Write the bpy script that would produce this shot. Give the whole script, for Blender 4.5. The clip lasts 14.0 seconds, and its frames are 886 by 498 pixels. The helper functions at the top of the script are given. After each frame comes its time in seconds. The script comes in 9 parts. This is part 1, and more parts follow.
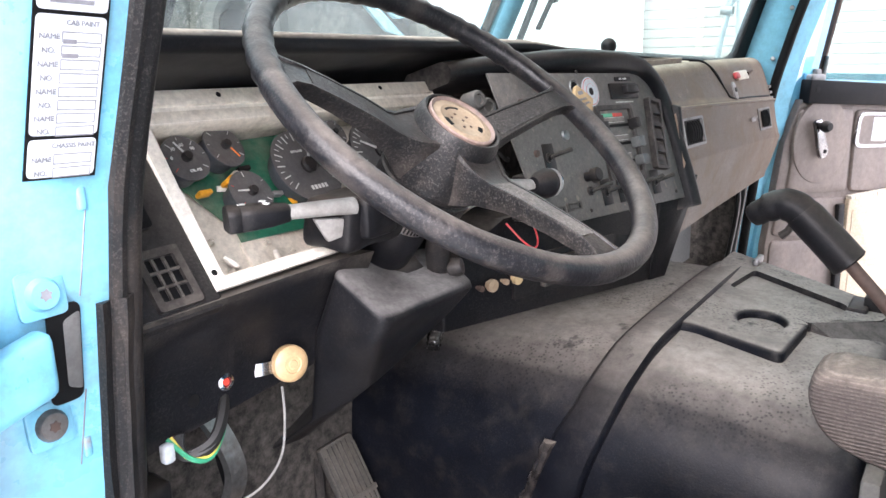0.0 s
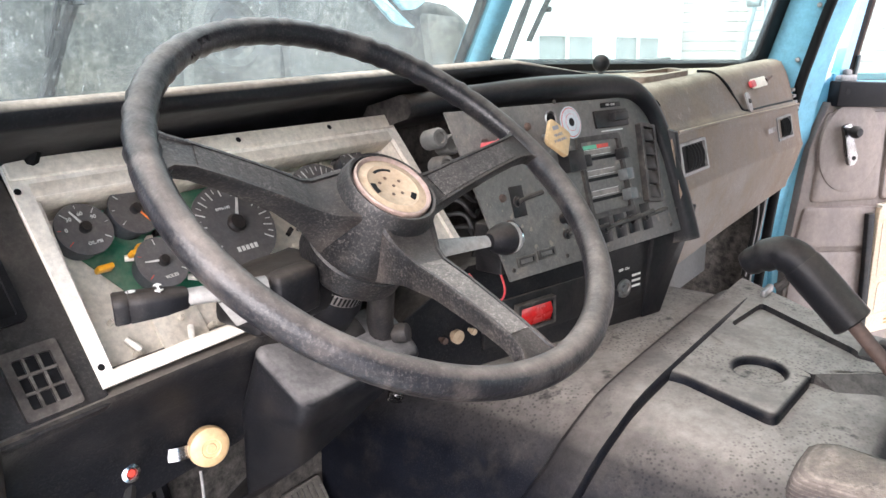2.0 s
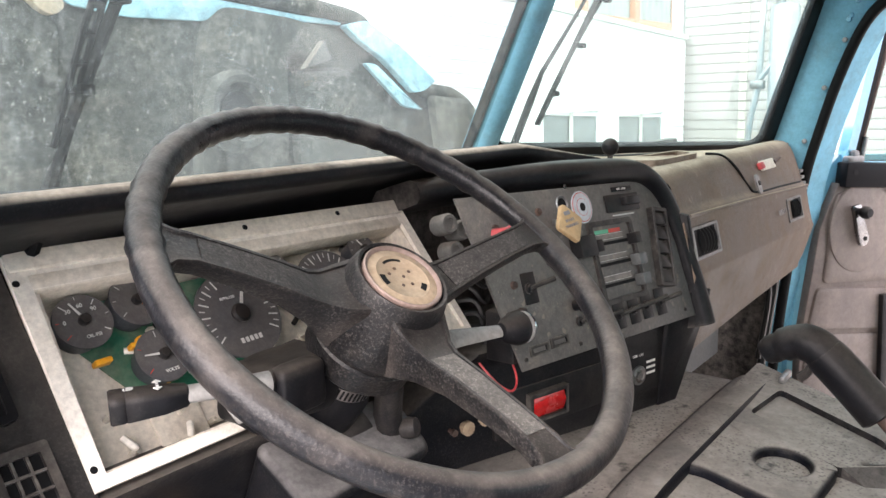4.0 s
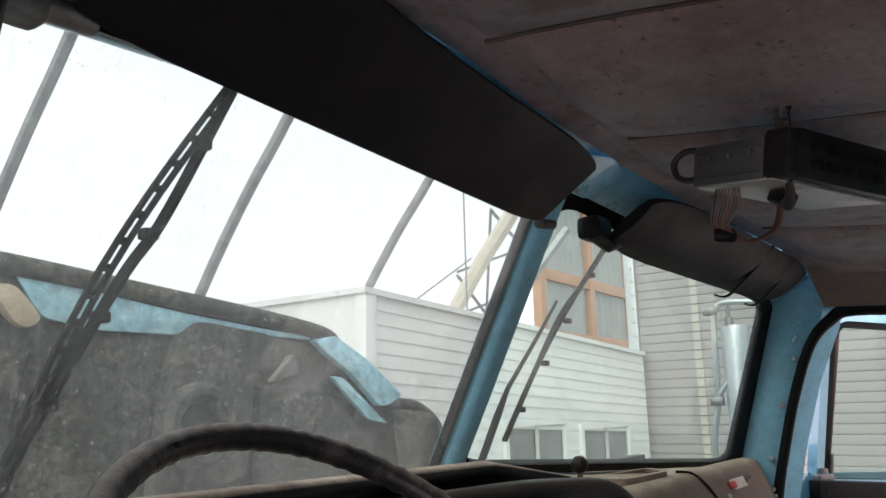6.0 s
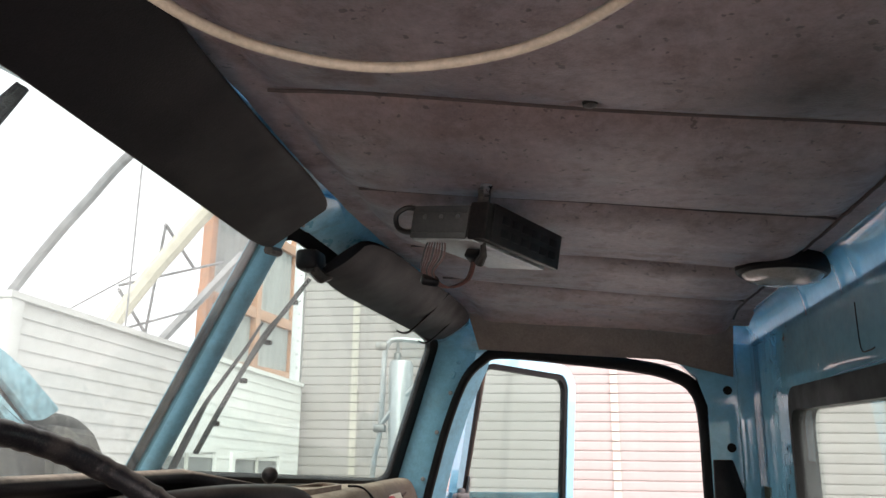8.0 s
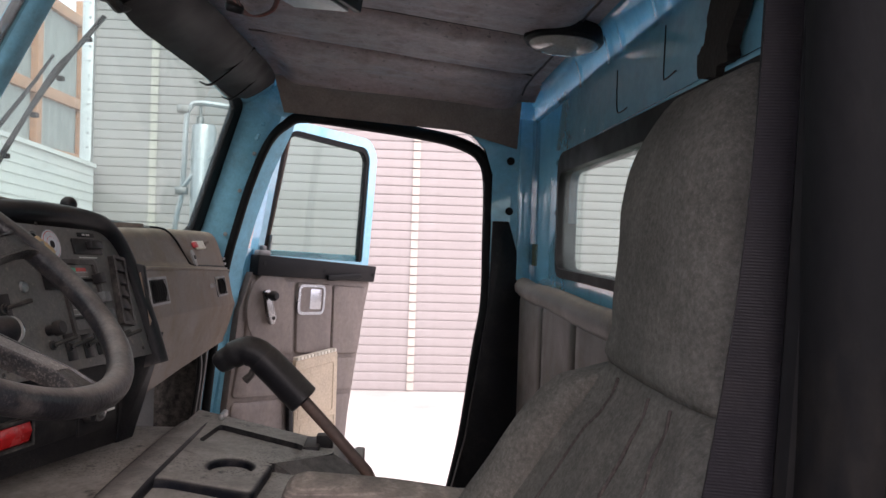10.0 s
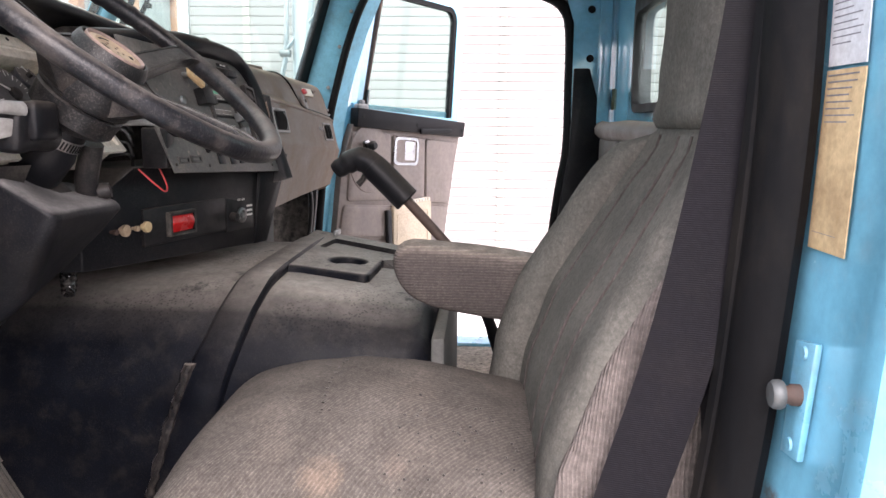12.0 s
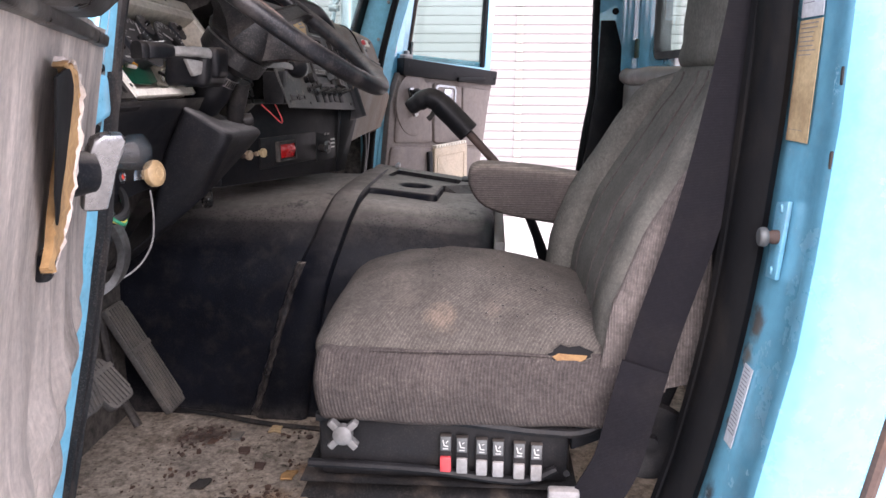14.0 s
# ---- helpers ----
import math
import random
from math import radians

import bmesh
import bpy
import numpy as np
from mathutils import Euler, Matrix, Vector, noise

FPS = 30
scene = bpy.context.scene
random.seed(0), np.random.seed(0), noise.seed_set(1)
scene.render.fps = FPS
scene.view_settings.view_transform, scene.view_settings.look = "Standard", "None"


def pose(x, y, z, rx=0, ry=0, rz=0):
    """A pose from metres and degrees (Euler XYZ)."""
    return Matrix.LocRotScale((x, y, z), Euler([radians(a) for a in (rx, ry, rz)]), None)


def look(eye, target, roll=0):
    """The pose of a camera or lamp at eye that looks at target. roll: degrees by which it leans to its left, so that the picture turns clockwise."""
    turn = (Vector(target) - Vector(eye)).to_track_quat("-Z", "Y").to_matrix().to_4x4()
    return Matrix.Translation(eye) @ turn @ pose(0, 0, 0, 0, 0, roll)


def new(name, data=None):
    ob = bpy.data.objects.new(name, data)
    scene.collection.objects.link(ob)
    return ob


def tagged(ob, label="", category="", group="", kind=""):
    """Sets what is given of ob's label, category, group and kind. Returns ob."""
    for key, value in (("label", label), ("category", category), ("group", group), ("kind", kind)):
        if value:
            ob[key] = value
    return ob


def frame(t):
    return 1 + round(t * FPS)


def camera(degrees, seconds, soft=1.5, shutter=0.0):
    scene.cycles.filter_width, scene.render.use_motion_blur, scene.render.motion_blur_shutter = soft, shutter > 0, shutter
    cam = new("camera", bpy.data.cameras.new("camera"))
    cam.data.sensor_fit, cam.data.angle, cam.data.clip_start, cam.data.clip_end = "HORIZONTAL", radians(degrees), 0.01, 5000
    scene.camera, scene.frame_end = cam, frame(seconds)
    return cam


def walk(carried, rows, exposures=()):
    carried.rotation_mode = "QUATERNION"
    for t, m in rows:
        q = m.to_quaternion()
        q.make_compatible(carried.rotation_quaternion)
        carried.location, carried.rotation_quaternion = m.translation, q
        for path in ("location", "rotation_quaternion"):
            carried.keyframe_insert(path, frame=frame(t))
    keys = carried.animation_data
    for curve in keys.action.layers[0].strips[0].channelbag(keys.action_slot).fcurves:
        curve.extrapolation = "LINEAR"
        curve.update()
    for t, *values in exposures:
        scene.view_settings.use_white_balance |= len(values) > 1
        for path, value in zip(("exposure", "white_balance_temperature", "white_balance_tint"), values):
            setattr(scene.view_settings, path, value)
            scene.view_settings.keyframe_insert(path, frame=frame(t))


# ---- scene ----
cam = camera(59.1, 14.0, soft=1.5)
PATH = [
    (0, (0.033, 0.017, 1.361), (1.617, 1.13, 0.859), -1.6),
    (0.5, (0.108, 0.01, 1.401), (1.694, 1.117, 0.893), -1.5),
    (1, (0.172, 0.003, 1.431), (1.757, 1.108, 0.915), -1.4),
    (1.5, (0.201, -0.003, 1.441), (1.755, 1.136, 0.906), -1.7),
    (2, (0.203, -0.006, 1.441), (1.711, 1.178, 0.872), -1.9),
    (4.5, (0.225, 0.019, 1.457), (1.784, 1.255, 1.253), -2.1),
    (5, (0.225, 0.017, 1.462), (1.801, 1.246, 1.537), -1.8),
    (5.5, (0.226, 0.014, 1.461), (1.799, 1.222, 1.724), -1.7),
    (6, (0.219, 0.018, 1.457), (1.822, 1.147, 1.855), -1.5),
    (6.5, (0.196, 0.027, 1.455), (1.903, 0.959, 1.921), -1.1),
    (7, (0.147, 0.036, 1.448), (1.93, 0.809, 1.92), -0.6),
    (7.5, (0.084, 0.037, 1.434), (1.938, 0.619, 1.908), -0.2),
    (8, (0.056, 0.042, 1.427), (1.967, 0.403, 1.894), 0.5),
    (8.5, (0.038, 0.044, 1.411), (1.982, 0.225, 1.846), 0.9),
    (9, (0.023, 0.038, 1.391), (2.006, 0.061, 1.647), 1.4),
    (11.5, (-0.2, 0.002, 1.197), (1.78, -0.002, 0.915), 0.9),
    (12, (-0.281, 0.013, 1.184), (1.691, 0.11, 0.864), 0.6),
    (12.5, (-0.404, 0.049, 1.177), (1.563, 0.173, 0.833), 0.4),
    (13, (-0.526, 0.099, 1.179), (1.433, 0.223, 0.797), 0.3),
    (13.5, (-0.593, 0.113, 1.18), (1.362, 0.237, 0.777), 0.2),
    (14, (-0.633, 0.107, 1.16), (1.316, 0.229, 0.729), 0.3),
]
EXPOSURES = [(0.0, 2.92, 6200, 19), (2.2, 3.08, 6300, 18), (4.3, 2.25, 6650, 20), (5.0, 1.1, 6800, 24), (5.5, 0.9, 6700, 22), (6.0, 1.18, 6850, 24), (7.0, 1.36, 6980, 24), (7.5, 1.58, 7050, 24), (8.0, 1.7, 7050, 25), (8.5, 1.6, 6950, 25), (9.2, 1.36, 6700, 26), (11.3, 1.95, 6500, 23), (12.0, 2.33, 6450, 22), (12.5, 2.28, 6450, 22), (13.0, 2.13, 6350, 24), (14.0, 1.96, 6200, 24)]
walk(cam, [(t, look(eye, target, roll)) for t, eye, target, roll in PATH], EXPOSURES)

# ---- light: a bright overcast sky with a wide, weak sun
world = bpy.data.worlds.new("overcast")
scene.world = world
world.use_nodes = True
wn, wl = world.node_tree.nodes, world.node_tree.links
sky = wn.new("ShaderNodeTexSky")
sky.sky_type, sky.sun_disc = "NISHITA", False
sky.sun_elevation, sky.sun_rotation = radians(37), radians(253)
sky.dust_density, sky.air_density, sky.ozone_density = 6.0, 1.0, 1.0
cloud = wn.new("ShaderNodeMixRGB")
cloud.inputs[0].default_value = 0.85
cloud.inputs[2].default_value = (9.5, 9.6, 9.9, 1)
wl.new(sky.outputs[0], cloud.inputs[1])
wl.new(cloud.outputs[0], wn["Background"].inputs[0])
wn["Background"].inputs[1].default_value = 0.12
sun = new("sun", bpy.data.lights.new("sun", "SUN"))
sun.data.energy, sun.data.angle, sun.data.color = 1.5, radians(60), (1.0, 0.96, 0.9)
sun.matrix_world = look((-10, -3, 8), (0, 0, 0))


# ---- materials
def ramp(nt, fac, stops):
    r = nt.nodes.new("ShaderNodeValToRGB")
    while len(r.color_ramp.elements) < len(stops):
        r.color_ramp.elements.new(0.5)
    for e, (p, c) in zip(r.color_ramp.elements, stops):
        e.position, e.color = p, (*c, 1) if len(c) == 3 else c
    nt.links.new(fac, r.inputs[0])
    return r.outputs[0]


def grey(v):
    return (v, v, v)


def noise_tex(nt, co, scale, detail=6, rough=0.6):
    n = nt.nodes.new("ShaderNodeTexNoise")
    n.inputs["Scale"].default_value, n.inputs["Detail"].default_value, n.inputs["Roughness"].default_value = scale, detail, rough
    nt.links.new(co, n.inputs["Vector"])
    return n.outputs["Fac"]


def mix(nt, fac, a, b, kind="MIX"):
    m = nt.nodes.new("ShaderNodeMixRGB")
    m.blend_type = kind
    for s, v in zip(m.inputs, (fac, a, b)):
        if isinstance(v, (float, int)):
            s.default_value = v if s.type == "VALUE" else (v, v, v, 1)
        elif isinstance(v, tuple):
            s.default_value = (*v, 1)
        else:
            nt.links.new(v, s)
    return m.outputs[0]


def math_node(nt, op, a, b=0.0):
    m = nt.nodes.new("ShaderNodeMath")
    m.operation = op
    for s, v in zip(m.inputs, (a, b)):
        if isinstance(v, (float, int)):
            s.default_value = v
        else:
            nt.links.new(v, s)
    return m.outputs[0]


def mat(name, col, rough=0.6, metal=0.0, vary=0.25, scale=9.0, fine=160.0, bump=0.15, dirt=None, dirt_scale=5.0, dirt_amt=0.5, dust=None, dust_amt=0.6,
        ribs=None, spec=0.5, vary_object=0.0, stretch=(1, 1, 1), bump_dist=0.002, specks=None, dust_lo=0.15, spots=False, blot=None, coat=0.0, grain=0.0, edge=None, mottle=0.16, mottle_scale=130.0, blots=()):
    """A worn surface: base colour varied at two scales, stains with their own outline, dust lying on what faces up, fine relief."""
    m = bpy.data.materials.new(name)
    m.use_nodes = True
    nt = m.node_tree
    b = nt.nodes["Principled BSDF"]
    tc = nt.nodes.new("ShaderNodeTexCoord")
    mp = nt.nodes.new("ShaderNodeMapping")
    mp.inputs["Scale"].default_value = stretch
    nt.links.new(tc.outputs["Object"], mp.inputs[0])
    co = mp.outputs[0]
    big, small = noise_tex(nt, co, scale, 5), noise_tex(nt, co, fine, 3)
    lo, hi = tuple(c * (1 - vary) for c in col), tuple(min(1.0, c * (1 + vary)) for c in col)
    c = ramp(nt, big, [(0.3, lo), (0.7, hi)])
    c = mix(nt, 0.35 * vary / 0.25, c, ramp(nt, small, [(0.3, grey(0.62)), (0.7, grey(1.0))]), "MULTIPLY")
    r = ramp(nt, big, [(0.3, grey(max(0.02, rough - 0.1))), (0.7, grey(min(1, rough + 0.12)))])
    if vary_object:
        oi = nt.nodes.new("ShaderNodeObjectInfo")
        c = mix(nt, 1.0, c, ramp(nt, oi.outputs["Random"], [(0, grey(1 - vary_object)), (1, grey(1.0))]), "MULTIPLY")
    if dirt:
        d = ramp(nt, noise_tex(nt, co, dirt_scale, 9, 0.68), [(0.5, grey(0)), (0.68, grey(dirt_amt))])
        c, r = mix(nt, d, c, dirt), mix(nt, d, r, 0.9)
    if blot:
        vm = nt.nodes.new("ShaderNodeVectorMath")
        vm.operation = "DISTANCE"
        nt.links.new(tc.outputs["Object"], vm.inputs[0])
        vm.inputs[1].default_value = blot[:3]
        far = math_node(nt, "ADD", vm.outputs["Value"], math_node(nt, "MULTIPLY", noise_tex(nt, co, 9, 6), 0.14))
        d = ramp(nt, far, [(0.07, grey(0.8)), (blot[3] + 0.09, grey(0))])
        c = mix(nt, d, c, (0.06, 0.045, 0.04))
    for bx, by, bz, br, stain in blots:
        vm = nt.nodes.new("ShaderNodeVectorMath")
        vm.operation = "DISTANCE"
        nt.links.new(tc.outputs["Object"], vm.inputs[0])
        vm.inputs[1].default_value = (bx, by, bz)
        far = math_node(nt, "ADD", vm.outputs["Value"], math_node(nt, "MULTIPLY", math_node(nt, "SUBTRACT", noise_tex(nt, tc.outputs["Object"], 0.9 / br, 9, 0.72), 0.5), br * 2.6))
        c = mix(nt, ramp(nt, far, [(br * 0.3, grey(0.85)), (br, grey(0))]), c, stain)
    if specks:
        d = ramp(nt, noise_tex(nt, co, 75, 2, 0.5), [(0.66, grey(0)), (0.7, grey(0.8))])
        c = mix(nt, d, c, specks)
    if dust:
        g = nt.nodes.new("ShaderNodeNewGeometry")
        sx = nt.nodes.new("ShaderNodeSeparateXYZ")
        nt.links.new(g.outputs["Normal"], sx.inputs[0])
        up = ramp(nt, math_node(nt, "ADD", sx.outputs["Z"], math_node(nt, "MULTIPLY", math_node(nt, "SUBTRACT", noise_tex(nt, co, 7, 6, 0.65), 0.5), 0.1 if spots else 0.34)), [(0.45, grey(0)), (0.8, grey(0.1)), (0.92, grey(0.45)), (1.0, grey(1))] if spots else [(dust_lo, grey(0)), (0.92, grey(1))])
        n1 = ramp(nt, noise_tex(nt, co, 11, 9, 0.72), [(0.3, grey(0.6 if spots else 0.25)), (0.6, grey(1))])
        if spots:
            vo = nt.nodes.new("ShaderNodeTexVoronoi")
            vo.inputs["Scale"].default_value, vo.inputs["Randomness"].default_value = 150, 1.0
            nt.links.new(co, vo.inputs["Vector"])
            dots = ramp(nt, vo.outputs["Distance"], [(0.12, grey(0.42)), (0.42, grey(1))])
            where = ramp(nt, noise_tex(nt, co, 6, 6), [(0.42, grey(0)), (0.56, grey(1.0))])
            smudge = ramp(nt, noise_tex(nt, co, 17, 5, 0.6), [(0.63, grey(1)), (0.70, grey(0.35))])
            n1 = math_node(nt, "MULTIPLY", n1, smudge)
            n1 = math_node(nt, "MULTIPLY", n1, mix(nt, where, grey(1), dots))
        f = math_node(nt, "MULTIPLY", math_node(nt, "MULTIPLY", up, n1), dust_amt)
        c, r = mix(nt, f, c, dust), mix(nt, f, r, 0.95)
    if grain:
        gn = ramp(nt, noise_tex(nt, tc.outputs["Object"], 360, 4, 0.75), [(0.52, grey(0)), (0.62, grey(grain))])
        gp = ramp(nt, noise_tex(nt, co, 16, 7, 0.7), [(0.34, grey(0.15)), (0.66, grey(1))])
        c = mix(nt, math_node(nt, "MULTIPLY", gn, gp), c, (0.4, 0.36, 0.32))
    if edge:
        ge = nt.nodes.new("ShaderNodeNewGeometry")
        w = ramp(nt, ge.outputs["Pointiness"], [(0.56, grey(0)), (0.67, grey(0.8))])
        wn_ = ramp(nt, noise_tex(nt, co, 45, 6, 0.7), [(0.35, grey(0.1)), (0.65, grey(0.75))])
        c = mix(nt, math_node(nt, "MULTIPLY", w, wn_), c, edge)
    if mottle:
        mo = noise_tex(nt, tc.outputs["Object"], mottle_scale, 5, 0.7)
        c = mix(nt, 1.0, c, ramp(nt, mo, [(0.36, grey(1 - mottle)), (0.64, grey(1 + 0.6 * mottle))]), "MULTIPLY")
    nt.links.new(c, b.inputs["Base Color"])
    nt.links.new(r, b.inputs["Roughness"])
    b.inputs["Metallic"].default_value = metal
    b.inputs["Specular IOR Level"].default_value = spec
    b.inputs["Coat Weight"].default_value, b.inputs["Coat Roughness"].default_value = coat, 0.04
    b.inputs["Coat IOR"].default_value = 1.8
    h = mix(nt, 0.35, small, big)
    if ribs:
        axis, per, depth = ribs
        sp = nt.nodes.new("ShaderNodeSeparateXYZ")
        nt.links.new(tc.outputs["Object"], sp.inputs[0])
        along = sp.outputs[axis] if axis < 3 else math_node(nt, "ADD", math_node(nt, "MULTIPLY", sp.outputs[0], 0.8), sp.outputs[1])
        s = math_node(nt, "SINE", math_node(nt, "MULTIPLY", math_node(nt, "ADD", along, math_node(nt, "MULTIPLY", big, 0.004)), 2 * math.pi / per))
        s = math_node(nt, "MULTIPLY", s, ramp(nt, noise_tex(nt, tc.outputs["Object"], 210, 3, 0.6), [(0.38, grey(0.15)), (0.6, grey(1.0))]))
        h = mix(nt, depth, h, math_node(nt, "ADD", math_node(nt, "MULTIPLY", s, 0.5), 0.5))
        c2 = mix(nt, 0.5, c, ramp(nt, s, [(0.0, grey(0.45)), (0.7, grey(1.0))]), "MULTIPLY")
        nt.links.new(c2, b.inputs["Base Color"])
    bp = nt.nodes.new("ShaderNodeBump")
    bp.inputs["Strength"].default_value, bp.inputs["Distance"].default_value = bump, bump_dist
    nt.links.new(h, bp.inputs["Height"])
    nt.links.new(bp.outputs[0], b.inputs["Normal"])
    return m


DUST = (0.27, 0.22, 0.175)
BLACK = mat("black_dash_plastic", (0.006, 0.0065, 0.0085), 0.46, dirt=(0.1, 0.085, 0.07), dirt_amt=0.09, dirt_scale=14, dust=(0.34, 0.30, 0.26), dust_amt=0.36, dust_lo=0.4, bump=0.3, fine=420, spec=0.16, grain=0.05, edge=(0.16, 0.14, 0.12))
HOUSING = mat("dusty_column_housing", (0.006, 0.0065, 0.0085), 0.46, dirt=(0.1, 0.085, 0.07), dirt_amt=0.06, dirt_scale=14, dust=(0.24, 0.23, 0.225), dust_amt=0.85, dust_lo=0.4, bump=0.25, fine=420, spec=0.16, grain=0.04)
BLACK_TOP = mat("dusty_black_dash_pad", (0.0075, 0.008, 0.0098), 0.5, dirt=(0.1, 0.085, 0.07), dirt_amt=0.12, dirt_scale=12, dust=(0.5, 0.42, 0.34), dust_amt=1.0, dust_lo=0.5, bump=0.22, fine=420, spec=0.22, grain=0.03)
BLACK_CLEAN = mat("black_plastic", (0.0065, 0.0068, 0.0085), 0.42, dirt=(0.1, 0.085, 0.07), dirt_amt=0.08, dirt_scale=16, dust=DUST, dust_amt=0.2, grain=0.02, edge=(0.2, 0.18, 0.16), spec=0.16)
TUNNEL = mat("engine_cover_rubber", (0.004, 0.005, 0.0085), 0.42, dirt=(0.11, 0.095, 0.075), dirt_amt=0.1, dirt_scale=22, dust=(0.355, 0.32, 0.288), dust_amt=0.95, dust_lo=0.7, spots=True, bump=0.3, fine=300, spec=0.12, grain=0.03, edge=(0.15, 0.137, 0.125), mottle=0.14, mottle_scale=60)
RUBBER = mat("seal_rubber", (0.009, 0.009, 0.0098), 0.55, dirt=(0.15, 0.115, 0.09), dirt_amt=0.3, dirt_scale=13, bump=0.3, stretch=(1, 1, 0.3), grain=0.12, spec=0.25)
GASKET = mat("gasket_rubber", (0.007, 0.007, 0.0075), 0.55, bump=0.1, spec=0.12)
BLUE = mat("light_blue_paint", (0.19, 0.49, 0.645), 0.1, vary=0.07, fine=60, bump=0.02, dirt=(0.3, 0.3, 0.27), dirt_amt=0.14, dirt_scale=22, coat=1.0, mottle=0.08, mottle_scale=40)
HOODBLUE = mat("chalky_blue_gelcoat", (0.34, 0.62, 0.72), 0.45, vary=0.2, scale=5, dirt=(0.42, 0.5, 0.48), dirt_amt=0.7, dirt_scale=7, mottle=0.3, mottle_scale=30)
BLUE_WORN = mat("worn_blue_paint", (0.16, 0.435, 0.59), 0.3, vary=0.1, bump=0.05, dirt=(0.16, 0.12, 0.09), dirt_amt=0.36, dirt_scale=15, coat=0.3, mottle=0.12, mottle_scale=40, blots=((0.322, 0.613, 1.105, 0.016, (0.07, 0.045, 0.035)), (0.312, 0.613, 1.098, 0.012, (0.1, 0.06, 0.04)), (0.345, 0.61, 1.092, 0.01, (0.42, 0.25, 0.15)), (0.355, 0.62, 1.04, 0.006, (0.35, 0.22, 0.14)), (0.302, 0.61, 1.09, 0.008, (0.3, 0.2, 0.14)), (0.275, 0.59, 1.135, 0.012, (0.4, 0.24, 0.14))))
TAUPE = mat("dusty_brown_vinyl", (0.15, 0.108, 0.078), 0.5, dirt=(0.2, 0.15, 0.11), dirt_amt=0.4, dirt_scale=9, dust=(0.46, 0.365, 0.275), dust_amt=0.95, bump=0.5, fine=400, specks=(0.22, 0.17, 0.13), grain=0.1, edge=(0.5, 0.42, 0.35), dust_lo=0.5, spec=0.25)
DOORTRIM = mat("door_card_vinyl", (0.172, 0.138, 0.122), 0.6, dirt=(0.23, 0.19, 0.155), dirt_amt=0.5, dirt_scale=7, bump=0.35, fine=350, stretch=(1, 1, 0.5), grain=0.1, mottle=0.14, mottle_scale=60)
PADBROWN = mat("dark_brown_vinyl", (0.06, 0.048, 0.04), 0.5, dirt=(0.16, 0.13, 0.1), dirt_amt=0.45, dirt_scale=9, dust=(0.3, 0.25, 0.2), dust_amt=0.7, bump=0.4, fine=300, edge=(0.45, 0.4, 0.34))
TORN = mat("grimy_door_vinyl", (0.62, 0.54, 0.485), 0.6, vary=0.3, scale=16, dirt=(0.06, 0.05, 0.045), dirt_amt=0.6, dirt_scale=15, bump=0.45, fine=250, stretch=(1, 1, 0.1), mottle=0.15)
HEADLINER = mat("headliner_vinyl", (0.345, 0.228, 0.208), 0.4, vary=0.2, scale=7, dirt=(0.175, 0.115, 0.103), dirt_amt=0.5, dirt_scale=13, bump=0.6, fine=260, blot=(0.83, -0.19, 1.76, 0.13), grain=0.08, mottle=0.18, mottle_scale=60, specks=(0.12, 0.08, 0.07))
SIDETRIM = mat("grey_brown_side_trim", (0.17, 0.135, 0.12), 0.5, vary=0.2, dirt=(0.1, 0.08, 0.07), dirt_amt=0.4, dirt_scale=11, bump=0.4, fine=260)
SEAM = mat("dark_seam_thread", (0.07, 0.05, 0.045), 0.8)
GLOSSBLACK = mat("glossy_black_plastic", (0.012, 0.012, 0.013), 0.12, bump=0.3, dirt=(0.3, 0.27, 0.24), dirt_amt=0.25, dirt_scale=60, spec=0.5)
WINDOWCAP = mat("worn_black_cap_vinyl", (0.012, 0.011, 0.011), 0.34, dirt=(0.16, 0.14, 0.12), dirt_amt=0.5, dirt_scale=10, dust=(0.3, 0.26, 0.22), dust_amt=0.6, bump=0.5, fine=200, spec=0.4, grain=0.1, edge=(0.3, 0.26, 0.22))
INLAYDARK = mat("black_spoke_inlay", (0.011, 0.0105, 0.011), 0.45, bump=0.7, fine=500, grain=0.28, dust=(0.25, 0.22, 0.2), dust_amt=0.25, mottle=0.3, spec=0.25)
STEMGREY = mat("pale_grey_stem", (0.25, 0.243, 0.232), 0.5, dirt=(0.12, 0.105, 0.09), dirt_amt=0.45, dirt_scale=30, spec=0.3)
SEATPLASTIC = mat("black_seat_base_plastic", (0.007, 0.007, 0.008), 0.45, dirt=(0.06, 0.05, 0.04), dirt_amt=0.15, dirt_scale=16, grain=0.04, spec=0.2)
KNOBGREY = mat("dirty_grey_knob", (0.12, 0.118, 0.115), 0.4, dirt=(0.05, 0.045, 0.04), dirt_amt=0.5, dirt_scale=25)
HUBBLACK = mat("cracked_black_hub_rubber", (0.0065, 0.0066, 0.0075), 0.36, dirt=(0.12, 0.1, 0.085), dirt_amt=0.12, dirt_scale=26, dust=(0.3, 0.265, 0.235), dust_amt=0.2, dust_lo=0.5, bump=0.5, fine=260, grain=0.16, edge=(0.2, 0.17, 0.15), spec=0.28, mottle=0.2, mottle_scale=60)
PEDALRUBBER = mat("dusty_pedal_rubber", (0.045, 0.043, 0.041), 0.7, dirt=(0.13, 0.11, 0.09), dirt_amt=0.5, dirt_scale=20, dust=(0.26, 0.23, 0.2), dust_amt=0.6, grain=0.12)
